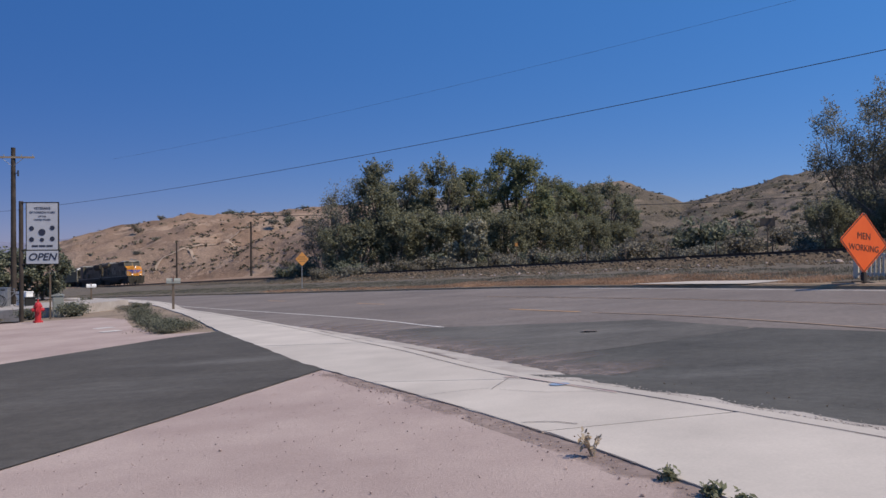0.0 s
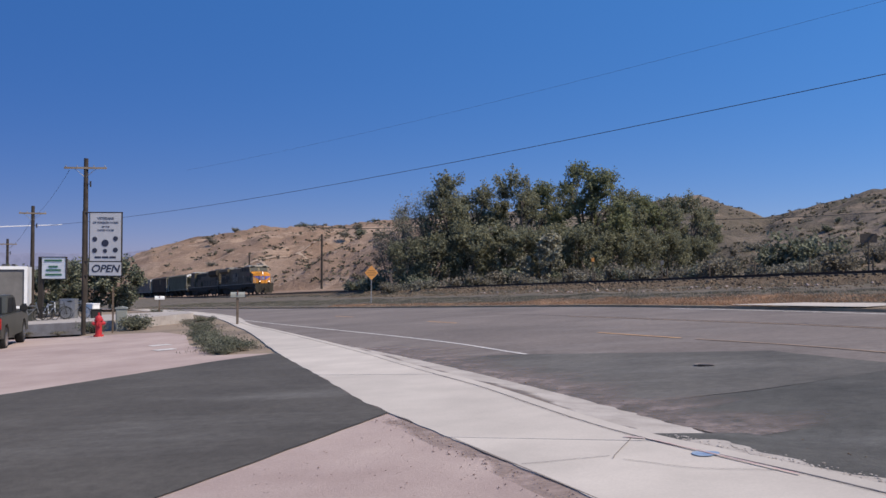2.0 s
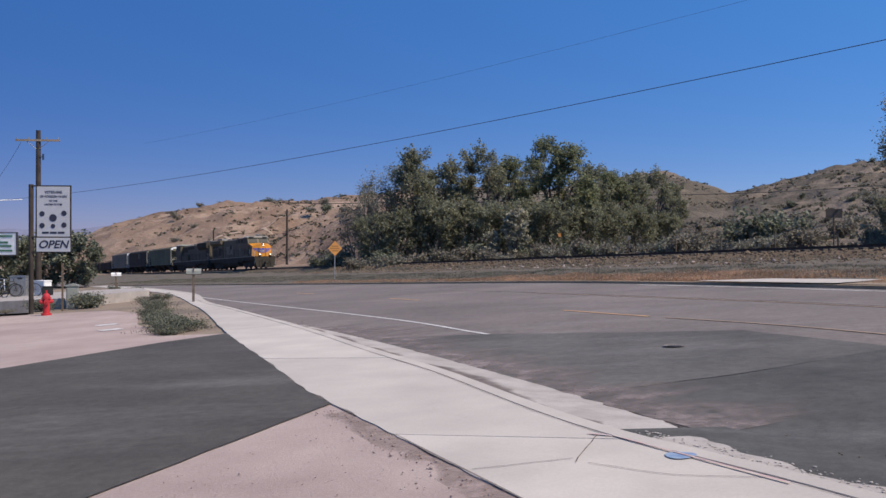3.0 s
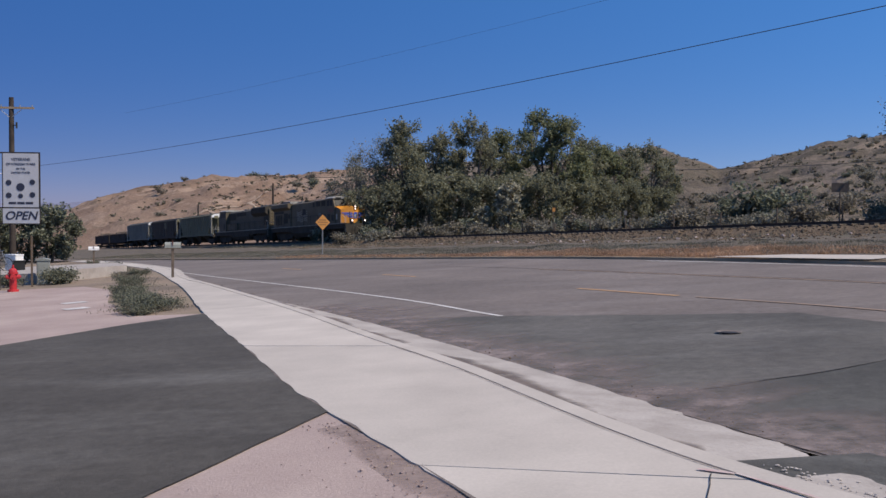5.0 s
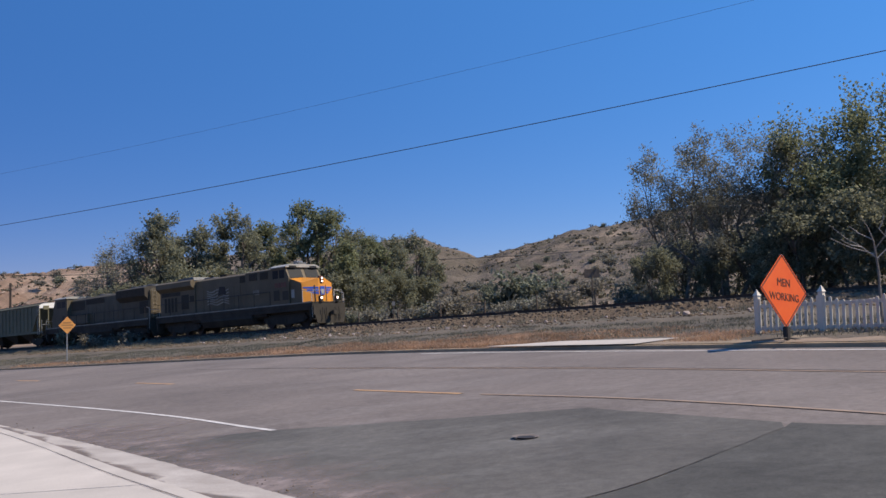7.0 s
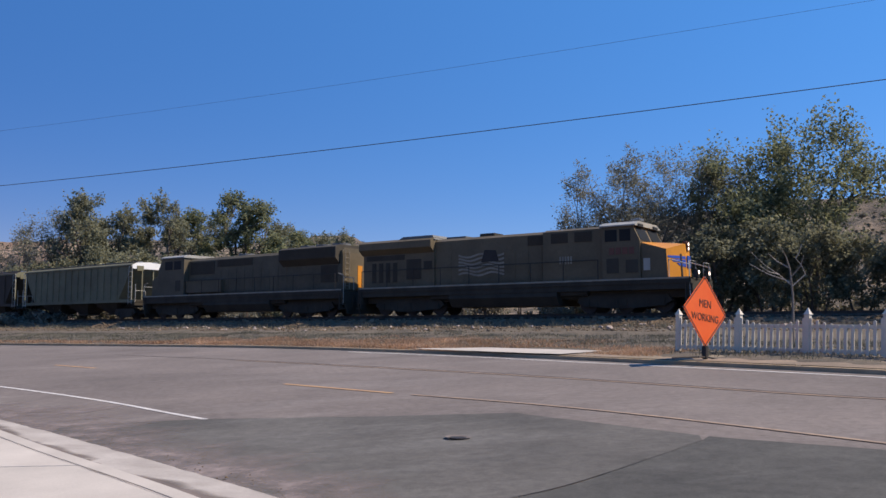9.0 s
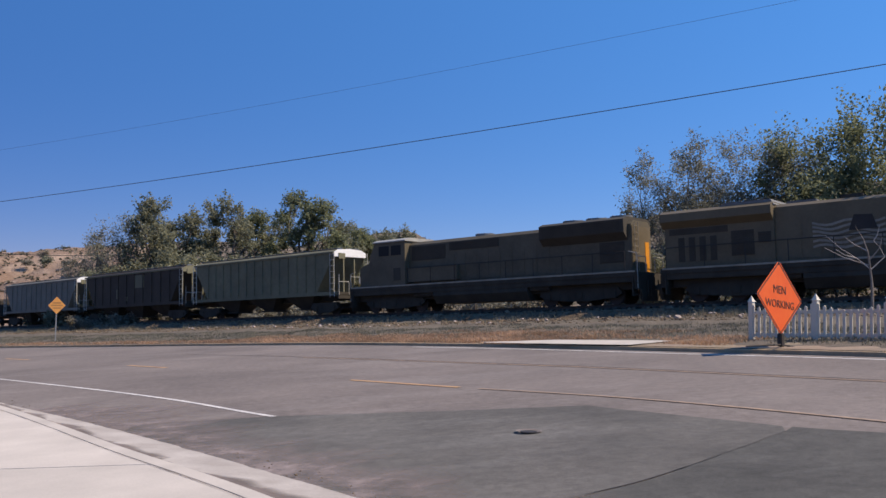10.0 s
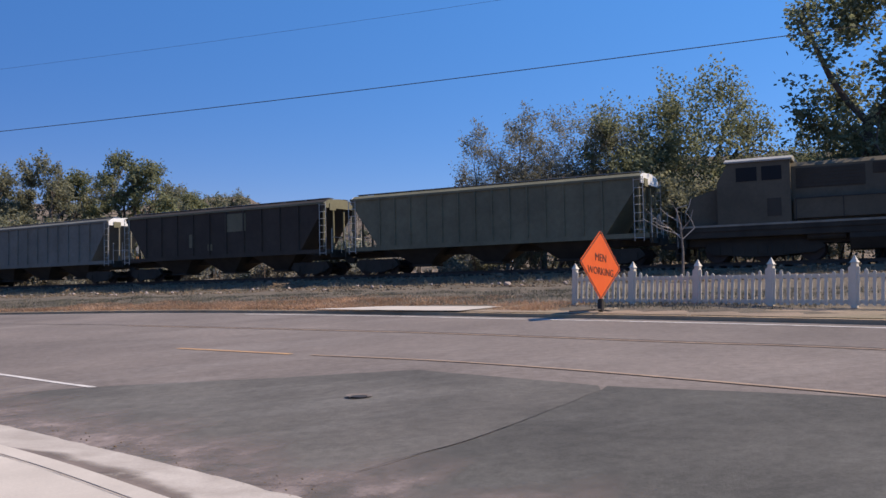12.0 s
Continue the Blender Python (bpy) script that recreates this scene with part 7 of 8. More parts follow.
def make_tree(h, radius, leaf, seed, leaf_size=0.26, leaves=7000, low=0.25, stems=1, wisp=False, label="", density=1.0, clumps=20):
    rng = np.random.default_rng(seed)
    t = tagged(new("tree"), label, "tree")
    bm = B()
    tips = []
    for k in range(stems):
        a = k * math.tau / max(1, stems) + rng.uniform(0, 1)
        lean = 0.08 if stems == 1 else 0.38
        d = Vector((lean * math.cos(a), lean * math.sin(a), 1)).normalized()
        base_p = Vector((0.12 * stems * math.cos(a) if stems > 1 else 0, 0.12 * stems * math.sin(a) if stems > 1 else 0, -0.3))
        limbs(bm, rng, base_p, d, h * 0.45, 0.026 * h / math.sqrt(stems), 3, tips, 8, 0.55 if not wisp else 0.42, 0.0, (Vector((0, 0, h * (low + (1 - low) * 0.47))), Vector((radius, radius, h * (1 - low) * 0.5))))
    part("trunk", bm, M["bark_pale"] if wisp else M["bark"], t)
    # leafy lobes round the limb ends, uneven in size
    tips = np.array([tuple(p) for p in tips])
    centre = np.array([0, 0, h * (low + (1 - low) * 0.47)])
    half = np.array([radius, radius, h * (1 - low) * 0.5])
    lobes = []
    for k in range(clumps):
        a, z = rng.uniform(0, math.tau), -0.85 + 1.75 * (k + rng.uniform(0, 1)) / clumps
        rr = math.sqrt(max(0.05, 1 - z * z)) * rng.uniform(0.35, 0.82)
        lobes.append((centre + half * np.array([rr * math.cos(a), rr * math.sin(a), z * 0.80]), radius * rng.uniform(0.17, 0.36) * math.sqrt(20 / clumps) ** 0.6))
    lobes.append((centre + half * np.array([0.1, 0, 0.70]), radius * 0.36))
    # sprays of leaves that point outwards and up from each lobe
    n_cl = int(400 * density)
    cl, ways = [], []
    for k in range(n_cl):
        v = rng.normal(size=3)
        v /= np.linalg.norm(v)
        if not wisp or k % 3 == 0:
            c, r = lobes[rng.integers(len(lobes))]
            cl.append(c + v * r * rng.uniform(0.35, 1.1) * np.array([1, 1, 0.9]))
        else:
            cl.append(tips[rng.integers(len(tips))] + rng.normal(0, 0.3, 3) + np.array([0, 0, 0.25]))
        ways.append(v + np.array([0, 0, 0.55 if not wisp else 0.9]))
    inside = [p for p in tips if p[2] > h * low * 0.8 and np.linalg.norm((p - centre) / half) < 1.15]
    for p in inside[:110]:
        cl.append(p + rng.normal(0, 0.2, 3))
        ways.append(rng.normal(size=3) + np.array([0, 0, 0.6]))
    cl, ways = np.array(cl), np.array(ways)
    keep = cl[:, 2] > h * low * 0.5
    cl, ways = cl[keep], ways[keep] / np.linalg.norm(ways[keep], axis=1)[:, None]
    per = max(8, leaves // len(cl))
    along = np.repeat(ways * radius * rng.uniform(0.08, 0.2, (len(cl), 1)), per, 0) * rng.uniform(-1, 1.2, (len(cl) * per, 1))
    pts = np.repeat(cl, per, 0) + along + np.clip(rng.normal(0, 1, (len(cl) * per, 3)), -1.8, 1.8) * radius * (0.06 if wisp else 0.055) * rng.uniform(0.5, 1.3, (len(cl) * per, 1))
    me = leaf_mesh("crown", pts, leaf_size, leaf, rng, 2.6 if wisp else 1.5, 0.4 if wisp else 0.1)
    c = new("crown", me)
    c.parent = t
    return t


def polar(az, d):
    return math.sin(radians(az)) * d, 4 + math.cos(radians(az)) * d


def plant_out(proto, rows, group):
    """Stands copies of grown plants: azimuth, distance, scale, which one; the first of each kind is the grown one itself."""
    first = {}
    rng = random.Random(hash_of(group))
    for az, d, s, k in rows:
        x, y = polar(az, d)
        z = float(ground_z(x, y, False)[0]) - 0.08
        m = pose(x, y, z, 0, 0, rng.uniform(0, 360)) @ Matrix.Diagonal((s, s, s * rng.uniform(0.94, 1.06), 1))
        tagged(proto[k], group=group)
        if k in first:
            copy_thing(proto[k], m)
        else:
            first[k] = m
    for k, m in first.items():
        proto[k].matrix_basis = m


def hash_of(text):
    return sum((i + 1) * ord(c) for i, c in enumerate(text))


def build_trees():
    dark = "dense dark green cottonwood tree in the grove behind the track"
    grove = [
        make_tree(13.5, 3.6, M["leaf_dark"], 11, 0.165, 12500, 0.14, label=dark),
        make_tree(14.0, 3.4, M["leaf_dark"], 12, 0.165, 12500, 0.14, label=dark, clumps=12),
        make_tree(13.0, 3.0, M["leaf_mid"], 13, 0.165, 11000, 0.18, label="green cottonwood tree in the grove behind the track", clumps=12),
        make_tree(13.8, 2.8, M["leaf_mid"], 14, 0.165, 9000, 0.22, label="open-crowned green cottonwood with sky between its limbs", clumps=12),
        make_tree(11.0, 3.6, M["leaf_willow"], 15, 0.085, 7000, 0.12, stems=3, wisp=True, label="thin grey-green tree with wispy branches"),
        make_tree(7.5, 3.0, M["leaf_dark"], 16, 0.155, 8500, 0.04, stems=2, label="low dark tree filling the edge of the grove"),
    ]
    plant_out(grove, [
        (-8.0, 103, 0.78, 4), (-6.3, 101, 1.1, 4), (-4.4, 99, 1.03, 0), (-2.2, 103, 0.95, 1), (-0.3, 99, 1.0, 1), (1.5, 104, 0.98, 2), (3.9, 101, 1.02, 3),
        (5.5, 98, 0.98, 2), (6.8, 103, 0.88, 0), (8.1, 104, 0.84, 2), (9.4, 107, 0.76, 0), (10.9, 110, 0.74, 1), (12.2, 114, 0.58, 0), 
        (-7.3, 97, 0.85, 5), (-5.6, 96, 1.0, 5), (-3.4, 95, 1.05, 5), (-1.6, 96, 1.08, 5), (0.4, 95, 1.0, 5), (2.4, 96, 1.0, 5), (4.4, 95, 0.95, 5), (6.2, 97, 0.9, 5),
        (8.0, 100, 0.85, 5), (9.8, 104, 0.78, 5), (11.4, 108, 0.68, 5), (-3.2, 104, 0.9, 0), (2.7, 108, 0.9, 1), (7.4, 110, 0.85, 1)], "trees of the grove")
    silver = [make_tree(5.6, 1.5, M["leaf_silver"], 21, 0.22, 2600, 0.15, label="small silvery-leaved tree before the dark grove", density=0.5)]
    plant_out(silver, [(2.0, 88, 1.0, 0), (0.3, 88, 0.66, 0)], "silvery small trees")
    right = [
        make_tree(12.2, 3.5, M["leaf_willow"], 31, 0.07, 17000, 0.2, stems=4, wisp=True, label="tall wispy grey-green willow behind the track"),
        make_tree(14.0, 5.3, M["leaf_mid"], 32, 0.155, 11500, 0.33, label="big spreading green cottonwood behind the track", density=0.7, clumps=11),
        make_tree(16.5, 4.9, M["leaf_mid"], 37, 0.16, 18000, 0.15, label="tall leafy green cottonwood behind the track", clumps=15),
        make_tree(7.5, 3.3, M["leaf_dark"], 34, 0.155, 9000, 0.02, stems=3, label="dark thicket tree crowding below the tall trees"),
    ]
    plant_out(right, [
        (26.7, 61, 0.91, 0), (29.3, 60, 0.95, 0), (31.6, 62, 0.98, 0), (33.4, 62, 0.92, 0), (35.0, 60, 0.83, 1), (38.5, 60, 0.90, 1), (48.3, 50, 1.08, 2), (54.5, 50, 1.0, 2), (46.4, 55, 0.62, 1), (44.6, 60, 0.52, 1),
        (25.0, 57, 0.5, 3), (27.0, 66, 0.62, 3), (28.4, 58, 0.42, 3), (29.6, 67, 0.7, 3), (31.6, 57, 0.55, 3), (33.6, 57, 0.8, 3), (36.2, 56, 0.8, 3), (38.6, 55, 0.72, 3), (41.0, 55, 0.66, 3),
        (43.6, 54, 0.62, 3), (46.0, 52, 0.72, 3), (48.5, 50, 0.8, 3), (51.0, 49, 0.95, 3), (54, 49, 0.95, 3), (32.4, 65, 0.85, 3), (34.8, 64, 0.9, 3), (38, 65, 0.9, 3)], "trees at the bend")
    left = [make_tree(6.5, 2.8, M["leaf_pale"], 41, 0.2, 7000, 0.03, stems=2, label="round dark green tree beyond the lot")]
    plant_out(left, [(-25.6, 92, 0.95, 0), (-27.2, 95, 0.95, 0), (-28.9, 92, 0.85, 0), (-30.8, 98, 0.9, 0), (-33.5, 90, 0.9, 0), (-37.5, 96, 0.8, 0), (-41, 90, 0.85, 0)], "trees beyond the lot")


def dead_sapling():
    t = tagged(new("bare_sapling"), "small bare pale sapling behind the white fence", "sapling")
    bm = B()
    rod(bm, (0, 0, -0.1), (0.0, 0.02, 1.25), 0.045, 0.038, 8)
    rod(bm, (0.0, 0.02, 1.25), (-0.09, 0.0, 2.1), 0.037, 0.026, 8)
    rod(bm, (-0.09, 0.0, 2.1), (-0.2, 0.05, 2.5), 0.025, 0.014, 6)
    rod(bm, (-0.2, 0.05, 2.5), (-0.4, 0.1, 2.9), 0.013, 0.005, 5)
    part("trunk", bm, M["bark_pale"], t)
    for pts in (((-0.07, 0, 1.66), (-0.42, -0.1, 1.95), (-0.82, -0.2, 2.2), (-1.26, -0.2, 2.62)), ((-0.08, 0, 1.74), (-0.7, 0.15, 1.97), (-1.2, 0.3, 2.27)),
                ((-0.12, 0, 2.16), (-0.45, 0.1, 2.36), (-0.69, 0.2, 2.6)), ((-0.02, 0, 1.62), (0.36, 0.1, 1.98), (0.26, 0.15, 2.25), (0.1, 0.2, 2.46)), ((0.1, 0.2, 2.46), (0.2, 0.2, 2.64), (0.27, 0.22, 2.9)),
                ((-0.42, -0.1, 1.95), (-0.75, -0.3, 2.02), (-1.0, -0.4, 2.18)), ((-0.05, 0, 1.9), (0.15, -0.3, 2.2), (0.2, -0.5, 2.5))):
        bm = B()
        r = 0.019
        for p, q in zip(pts[:-1], pts[1:]):
            rod(bm, p, q, r, r * 0.68, 6)
            r *= 0.68
        part("branch", bm, M["dead_wood"], t)
    place(t, 17.2, 28.25, -30, 0.1)


def make_bush(r, h, leaf, seed, n, size, label):
    """A domed bush: short stems from the root and a rough coat of leaves."""
    rng = np.random.default_rng(seed)
    t = tagged(new("bush"), label, "bush")
    bm = B()
    ends = []
    for k in range(9):
        a = rng.uniform(0, math.tau)
        e = Vector((math.cos(a) * r * rng.uniform(0.3, 0.9), math.sin(a) * r * rng.uniform(0.3, 0.9), h * rng.uniform(0.5, 0.95)))
        rod(bm, (0, 0, -0.05), e * 0.5 + Vector((0, 0, 0.1 * h)), 0.03 * r + 0.01, 0.02 * r + 0.006, 5)
        rod(bm, e * 0.5 + Vector((0, 0, 0.1 * h)), e, 0.02 * r + 0.006, 0.006, 5)
        ends.append(e)
    part("stem", bm, M["bark"], t)
    ends = np.array([tuple(e) for e in ends])
    pts = []
    for k in range(n):
        e = ends[rng.integers(len(ends))]
        u = rng.uniform(0.45, 1.05)
        pts.append(e * u + rng.normal(0, 0.20, 3) * np.array([r, r, h * 0.8]))
    pts = np.array(pts)
    pts[:, 2] = np.abs(pts[:, 2])
    c = new("foliage", leaf_mesh("foliage", pts, size, leaf, rng, 1.7))
    c.parent = t
    return t


def build_bushes():
    kinds = [make_bush(1.0, 0.9, M["leaf_sage"], 51, 800, 0.105, "grey-green sagebrush on the dry slope"), make_bush(1.2, 0.8, M["leaf_sage"], 52, 800, 0.105, "grey-green sagebrush on the dry slope"),
             make_bush(0.9, 1.1, M["grass_grey"], 53, 750, 0.105, "dry brown brush on the dry slope"), make_bush(1.1, 1.2, M["leaf_pale"], 54, 1200, 0.11, "dull grey-green scrub bush on the dry slope")]
    rng = random.Random(3)
    rows = [(17.6, 86, 2.6, 3), (16.2, 88, 1.9, 3), (18.9, 84, 2.1, 3), (13.0, 76, 1.7, 2), (10.5, 78, 1.6, 1), (8.0, 80, 1.5, 0), (12.0, 72, 1.4, 2), (-9.6, 100, 1.9, 3), (-10.8, 108, 1.5, 3)]
    for i in range(80):
        az = rng.uniform(6, 26)
        rows.append((az, rng.uniform(68, 135) if az < 18 else rng.uniform(60, 130), rng.uniform(0.6, 1.5), rng.choice((0, 0, 1, 1, 2, 3))))
    for i in range(60):
        az = rng.uniform(-9, 8)
        rows.append((az, 84 + rng.uniform(-3, 6) + max(0, -az) * 1.0, rng.uniform(0.7, 1.6), rng.choice((0, 1, 2, 2, 3))))
    for i in range(14):
        az = rng.uniform(-20, -6)
        rows.append((az, rng.uniform(235, 335), rng.uniform(0.9, 2.0), rng.choice((0, 2, 3))))
    for az in (-14.2, -13.7, -13.2, -10.5, -7.5):
        rows.append((az, 345, rng.uniform(1.4, 2.2), 3))
    for i in range(70):
        az = rng.uniform(17, 48)
        rows.append((az, rng.uniform(140, 215), rng.uniform(0.6, 1.1), rng.choice((0, 1, 1, 3))))
    # the view to the trackside sign is open
    rows = [r for r in rows if not (abs(r[0] - 21.3) < 1.6 and r[1] < 80)]
    plant_out(kinds, rows, "scrub on the slopes")
    weeds = [make_bush(0.75, 0.44, M["leaf_weed_grey"], 61, 1900, 0.04, "low grey-green weeds beside the pavement"), make_bush(0.8, 0.2, M["grass_grey"], 62, 1300, 0.035, "low dry weeds beside the pavement")]
    spots = []
    for i in range(24):
        u = rng.uniform(0, 1) ** 1.3
        x, y = -7.0 - 6.4 * u + rng.uniform(-0.3, 0.3), 23.0 + 14.5 * u + rng.uniform(-0.5, 0.5)
        spots.append((x, y, rng.uniform(0.45, 0.8), 0 if rng.random() < 0.7 else 1))
    for i in range(13):
        x = rng.uniform(-30, -16)
        spots.append((x, 39.2 - 0.12 * (x + 16) + rng.uniform(-0.8, 0.8), rng.uniform(0.6, 1.3), rng.choice((0, 1))))
    for i in range(20):
        u = rng.uniform(0, 1)
        spots.append((-14.5 - 13 * u + rng.uniform(-1, 0.4), 42 + 26 * u, rng.uniform(0.5, 1.0), rng.choice((0, 1))))
    first = {}
    for x, y, s, k in spots:
        m = pose(x, y, float(base(x, y)) + LOT_UP - 0.03, 0, 0, rng.uniform(0, 360)) @ Matrix.Diagonal((s, s, s, 1))
        tagged(weeds[k], group="weeds by the lot")
        if k in first:
            copy_thing(weeds[k], m)
        else:
            first[k] = m
    for k, m in first.items():
        weeds[k].matrix_basis = m


def grass(name, places, height, material, label, seed, lean=0.35, wide=1.0):
    """Tufts of thin blades, too many to count."""
    rng = np.random.default_rng(seed)
    n = len(places)
    a = rng.uniform(0, math.tau, n)
    w = rng.uniform(0.008, 0.018, n) * wide
    h = height * rng.uniform(0.4, 1.4, n)
    d = np.stack([np.cos(a), np.sin(a), np.zeros(n)], 1)
    tip = places + np.stack([rng.normal(0, lean, n) * h, rng.normal(0, lean, n) * h, h], 1)
    verts = np.stack([places - d * w[:, None], places + d * w[:, None], tip], 1).reshape(-1, 3)
    me = bpy.data.meshes.new(name)
    me.vertices.add(3 * n)
    me.vertices.foreach_set("co", verts.ravel().astype(np.float32))
    me.loops.add(3 * n)
    me.loops.foreach_set("vertex_index", np.arange(3 * n, dtype=np.int32))
    me.polygons.add(n)
    me.polygons.foreach_set("loop_start", np.arange(0, 3 * n, 3, dtype=np.int32))
    me.polygons.foreach_set("loop_total", np.full(n, 3, dtype=np.int32))
    me.materials.append(material)
    me.update(calc_edges=True)
    return tagged(new(name, me), label, "grass", kind="stuff")


def tufted(line, y0, y1, d0, d1, tufts, per, spread, seed, z_of=None):
    rng = np.random.default_rng(seed)
    seg = part_of_line(line, y0, y1)
    i = rng.integers(0, len(seg) - 1, tufts)
    g = np.gradient(seg, axis=0)
    g /= np.linalg.norm(g, axis=1)[:, None]
    d = rng.uniform(d0, d1, tufts)
    c = seg[i] + d[:, None] * np.stack([g[i, 1], -g[i, 0]], 1)
    p = np.repeat(c, per, 0) + rng.normal(0, spread, (tufts * per, 2))
    p = p[np.hypot(p[:, 0] - 9.1, p[:, 1] - 30.4) > 2.5]
    z = ground_z(p[:, 0], p[:, 1]) if z_of is None else z_of(p[:, 0], p[:, 1])
    return np.column_stack([p, z - 0.02])


def build_grass():
    fringe = [tufted(FAR_EDGE, 25.5, 62, 0.25, 1.5, 700, 24, 0.16, 71), tufted(FAR_EDGE, 26.2, 47, 0.3, 3.6, 1300, 24, 0.2, 171), tufted(FAR_EDGE, 30, 40, 0.4, 6.0, 420, 24, 0.25, 271)]
    grass("dry_grass", np.vstack(fringe), 0.10, M["grass_dry"], "rusty dry grass along the far kerb", 72, lean=0.7)
    grass("verge_grass", tufted(FAR_EDGE, 20, 95, 1.5, 9.0, 4200, 24, 0.22, 73), 0.10, M["grass_bank"], "grey dry grass on the bank below the track", 74)
    grass("lot_grass", tufted(WALK_IN, 24, 70, -2.0, -0.3, 200, 22, 0.18, 75, lambda x, y: base(x, y) + LOT_UP), 0.07, M["grass_grey"], "short dry grass beside the pavement", 76, wide=0.6)
    rows = []
    rng = np.random.default_rng(77)
    for k in range(500):
        s = rng.uniform(-70, 60)
        p = on_track(s, rng.uniform(3.6, 6.0) if k % 3 else -rng.uniform(4.0, 8.0), 0)
        rows.append((p.x, p.y))
    c = np.array(rows)
    p = np.repeat(c, 24, 0) + rng.normal(0, 0.25, (len(c) * 24, 2))
    grass("track_grass", np.column_stack([p, np.maximum(ground_z(p[:, 0], p[:, 1]), -9) - 0.02]), 0.28, M["grass_bank"], "straggling dry grass beside the ballast", 78)
    near_edge = tufted(WALK_IN, -6, 12, -0.22, 0.02, 60, 16, 0.05, 79, lambda x, y: base(x, y) + LOT_UP)
    grass("edge_grass", near_edge, 0.035, M["grass_straw"], "sparse dry grass at the pavement's edge", 80, wide=0.25)


def weed_plant(x, y, h, seed, leaf, label, dry=False):
    rng = np.random.default_rng(seed)
    t = tagged(new("weed"), label, "weed", "weeds at the pavement's edge")
    bm = B()
    pts = []
    for k in range(7):
        a = rng.uniform(0, math.tau)
        e = Vector((math.cos(a) * h * rng.uniform(0.2, 0.7), math.sin(a) * h * rng.uniform(0.2, 0.7), h * rng.uniform(0.6, 1.0)))
        mid = e * 0.5 + Vector((0, 0, h * 0.12))
        rod(bm, (0, 0, -0.02), mid, 0.005, 0.004, 5)
        rod(bm, mid, e, 0.004, 0.002, 5)
        for i in range(10 if dry else 26):
            u = rng.uniform(0.25, 1.05)
            q = mid * (2 * u) if u < 0.5 else mid + (e - mid) * (2 * u - 1)
            pts.append(np.array(q) + rng.normal(0, 0.02, 3))
    part("stalks", bm, M["grass_straw"] if dry else M["leaf_weed"], t)
    c = new("leaves", leaf_mesh("leaves", np.array(pts), 0.022 if dry else 0.021, leaf, rng, 2.0))
    c.parent = t
    place(t, x, y, 0, LOT_UP)


def stones(name, places, r0, r1, material, label, seed, flat=0.6):
    """Loose stones, far too many to count, each a rough little block."""
    rng = np.random.default_rng(seed)
    t = (1 + 5 ** 0.5) / 2
    ico = np.array([(-1, t, 0), (1, t, 0), (-1, -t, 0), (1, -t, 0), (0, -1, t), (0, 1, t), (0, -1, -t), (0, 1, -t), (t, 0, -1), (t, 0, 1), (-t, 0, -1), (-t, 0, 1)]) / 1.9
    tri = [(0, 11, 5), (0, 5, 1), (0, 1, 7), (0, 7, 10), (0, 10, 11), (1, 5, 9), (5, 11, 4), (11, 10, 2), (10, 7, 6), (7, 1, 8), (3, 9, 4), (3, 4, 2), (3, 2, 6), (3, 6, 8), (3, 8, 9), (4, 9, 5), (2, 4, 11), (6, 2, 10), (8, 6, 7), (9, 8, 1)]
    verts, faces = [], []
    for i, p in enumerate(places):
        r = rng.uniform(r0, r1) * (1 + (rng.random() < 0.05))
        v = ico * rng.uniform(0.7, 1.25, (12, 1)) * r * np.array([1, rng.uniform(0.6, 1), flat])
        a = rng.uniform(0, math.tau)
        c, s = math.cos(a), math.sin(a)
        v = np.column_stack([v[:, 0] * c - v[:, 1] * s, v[:, 0] * s + v[:, 1] * c, v[:, 2]]) + p
        faces += [(12 * i + a_, 12 * i + b_, 12 * i + c_) for a_, b_, c_ in tri]
        verts += v.tolist()
    return tagged(new(name, mesh_from(name, verts, faces, [material])), label, "stones", kind="stuff")


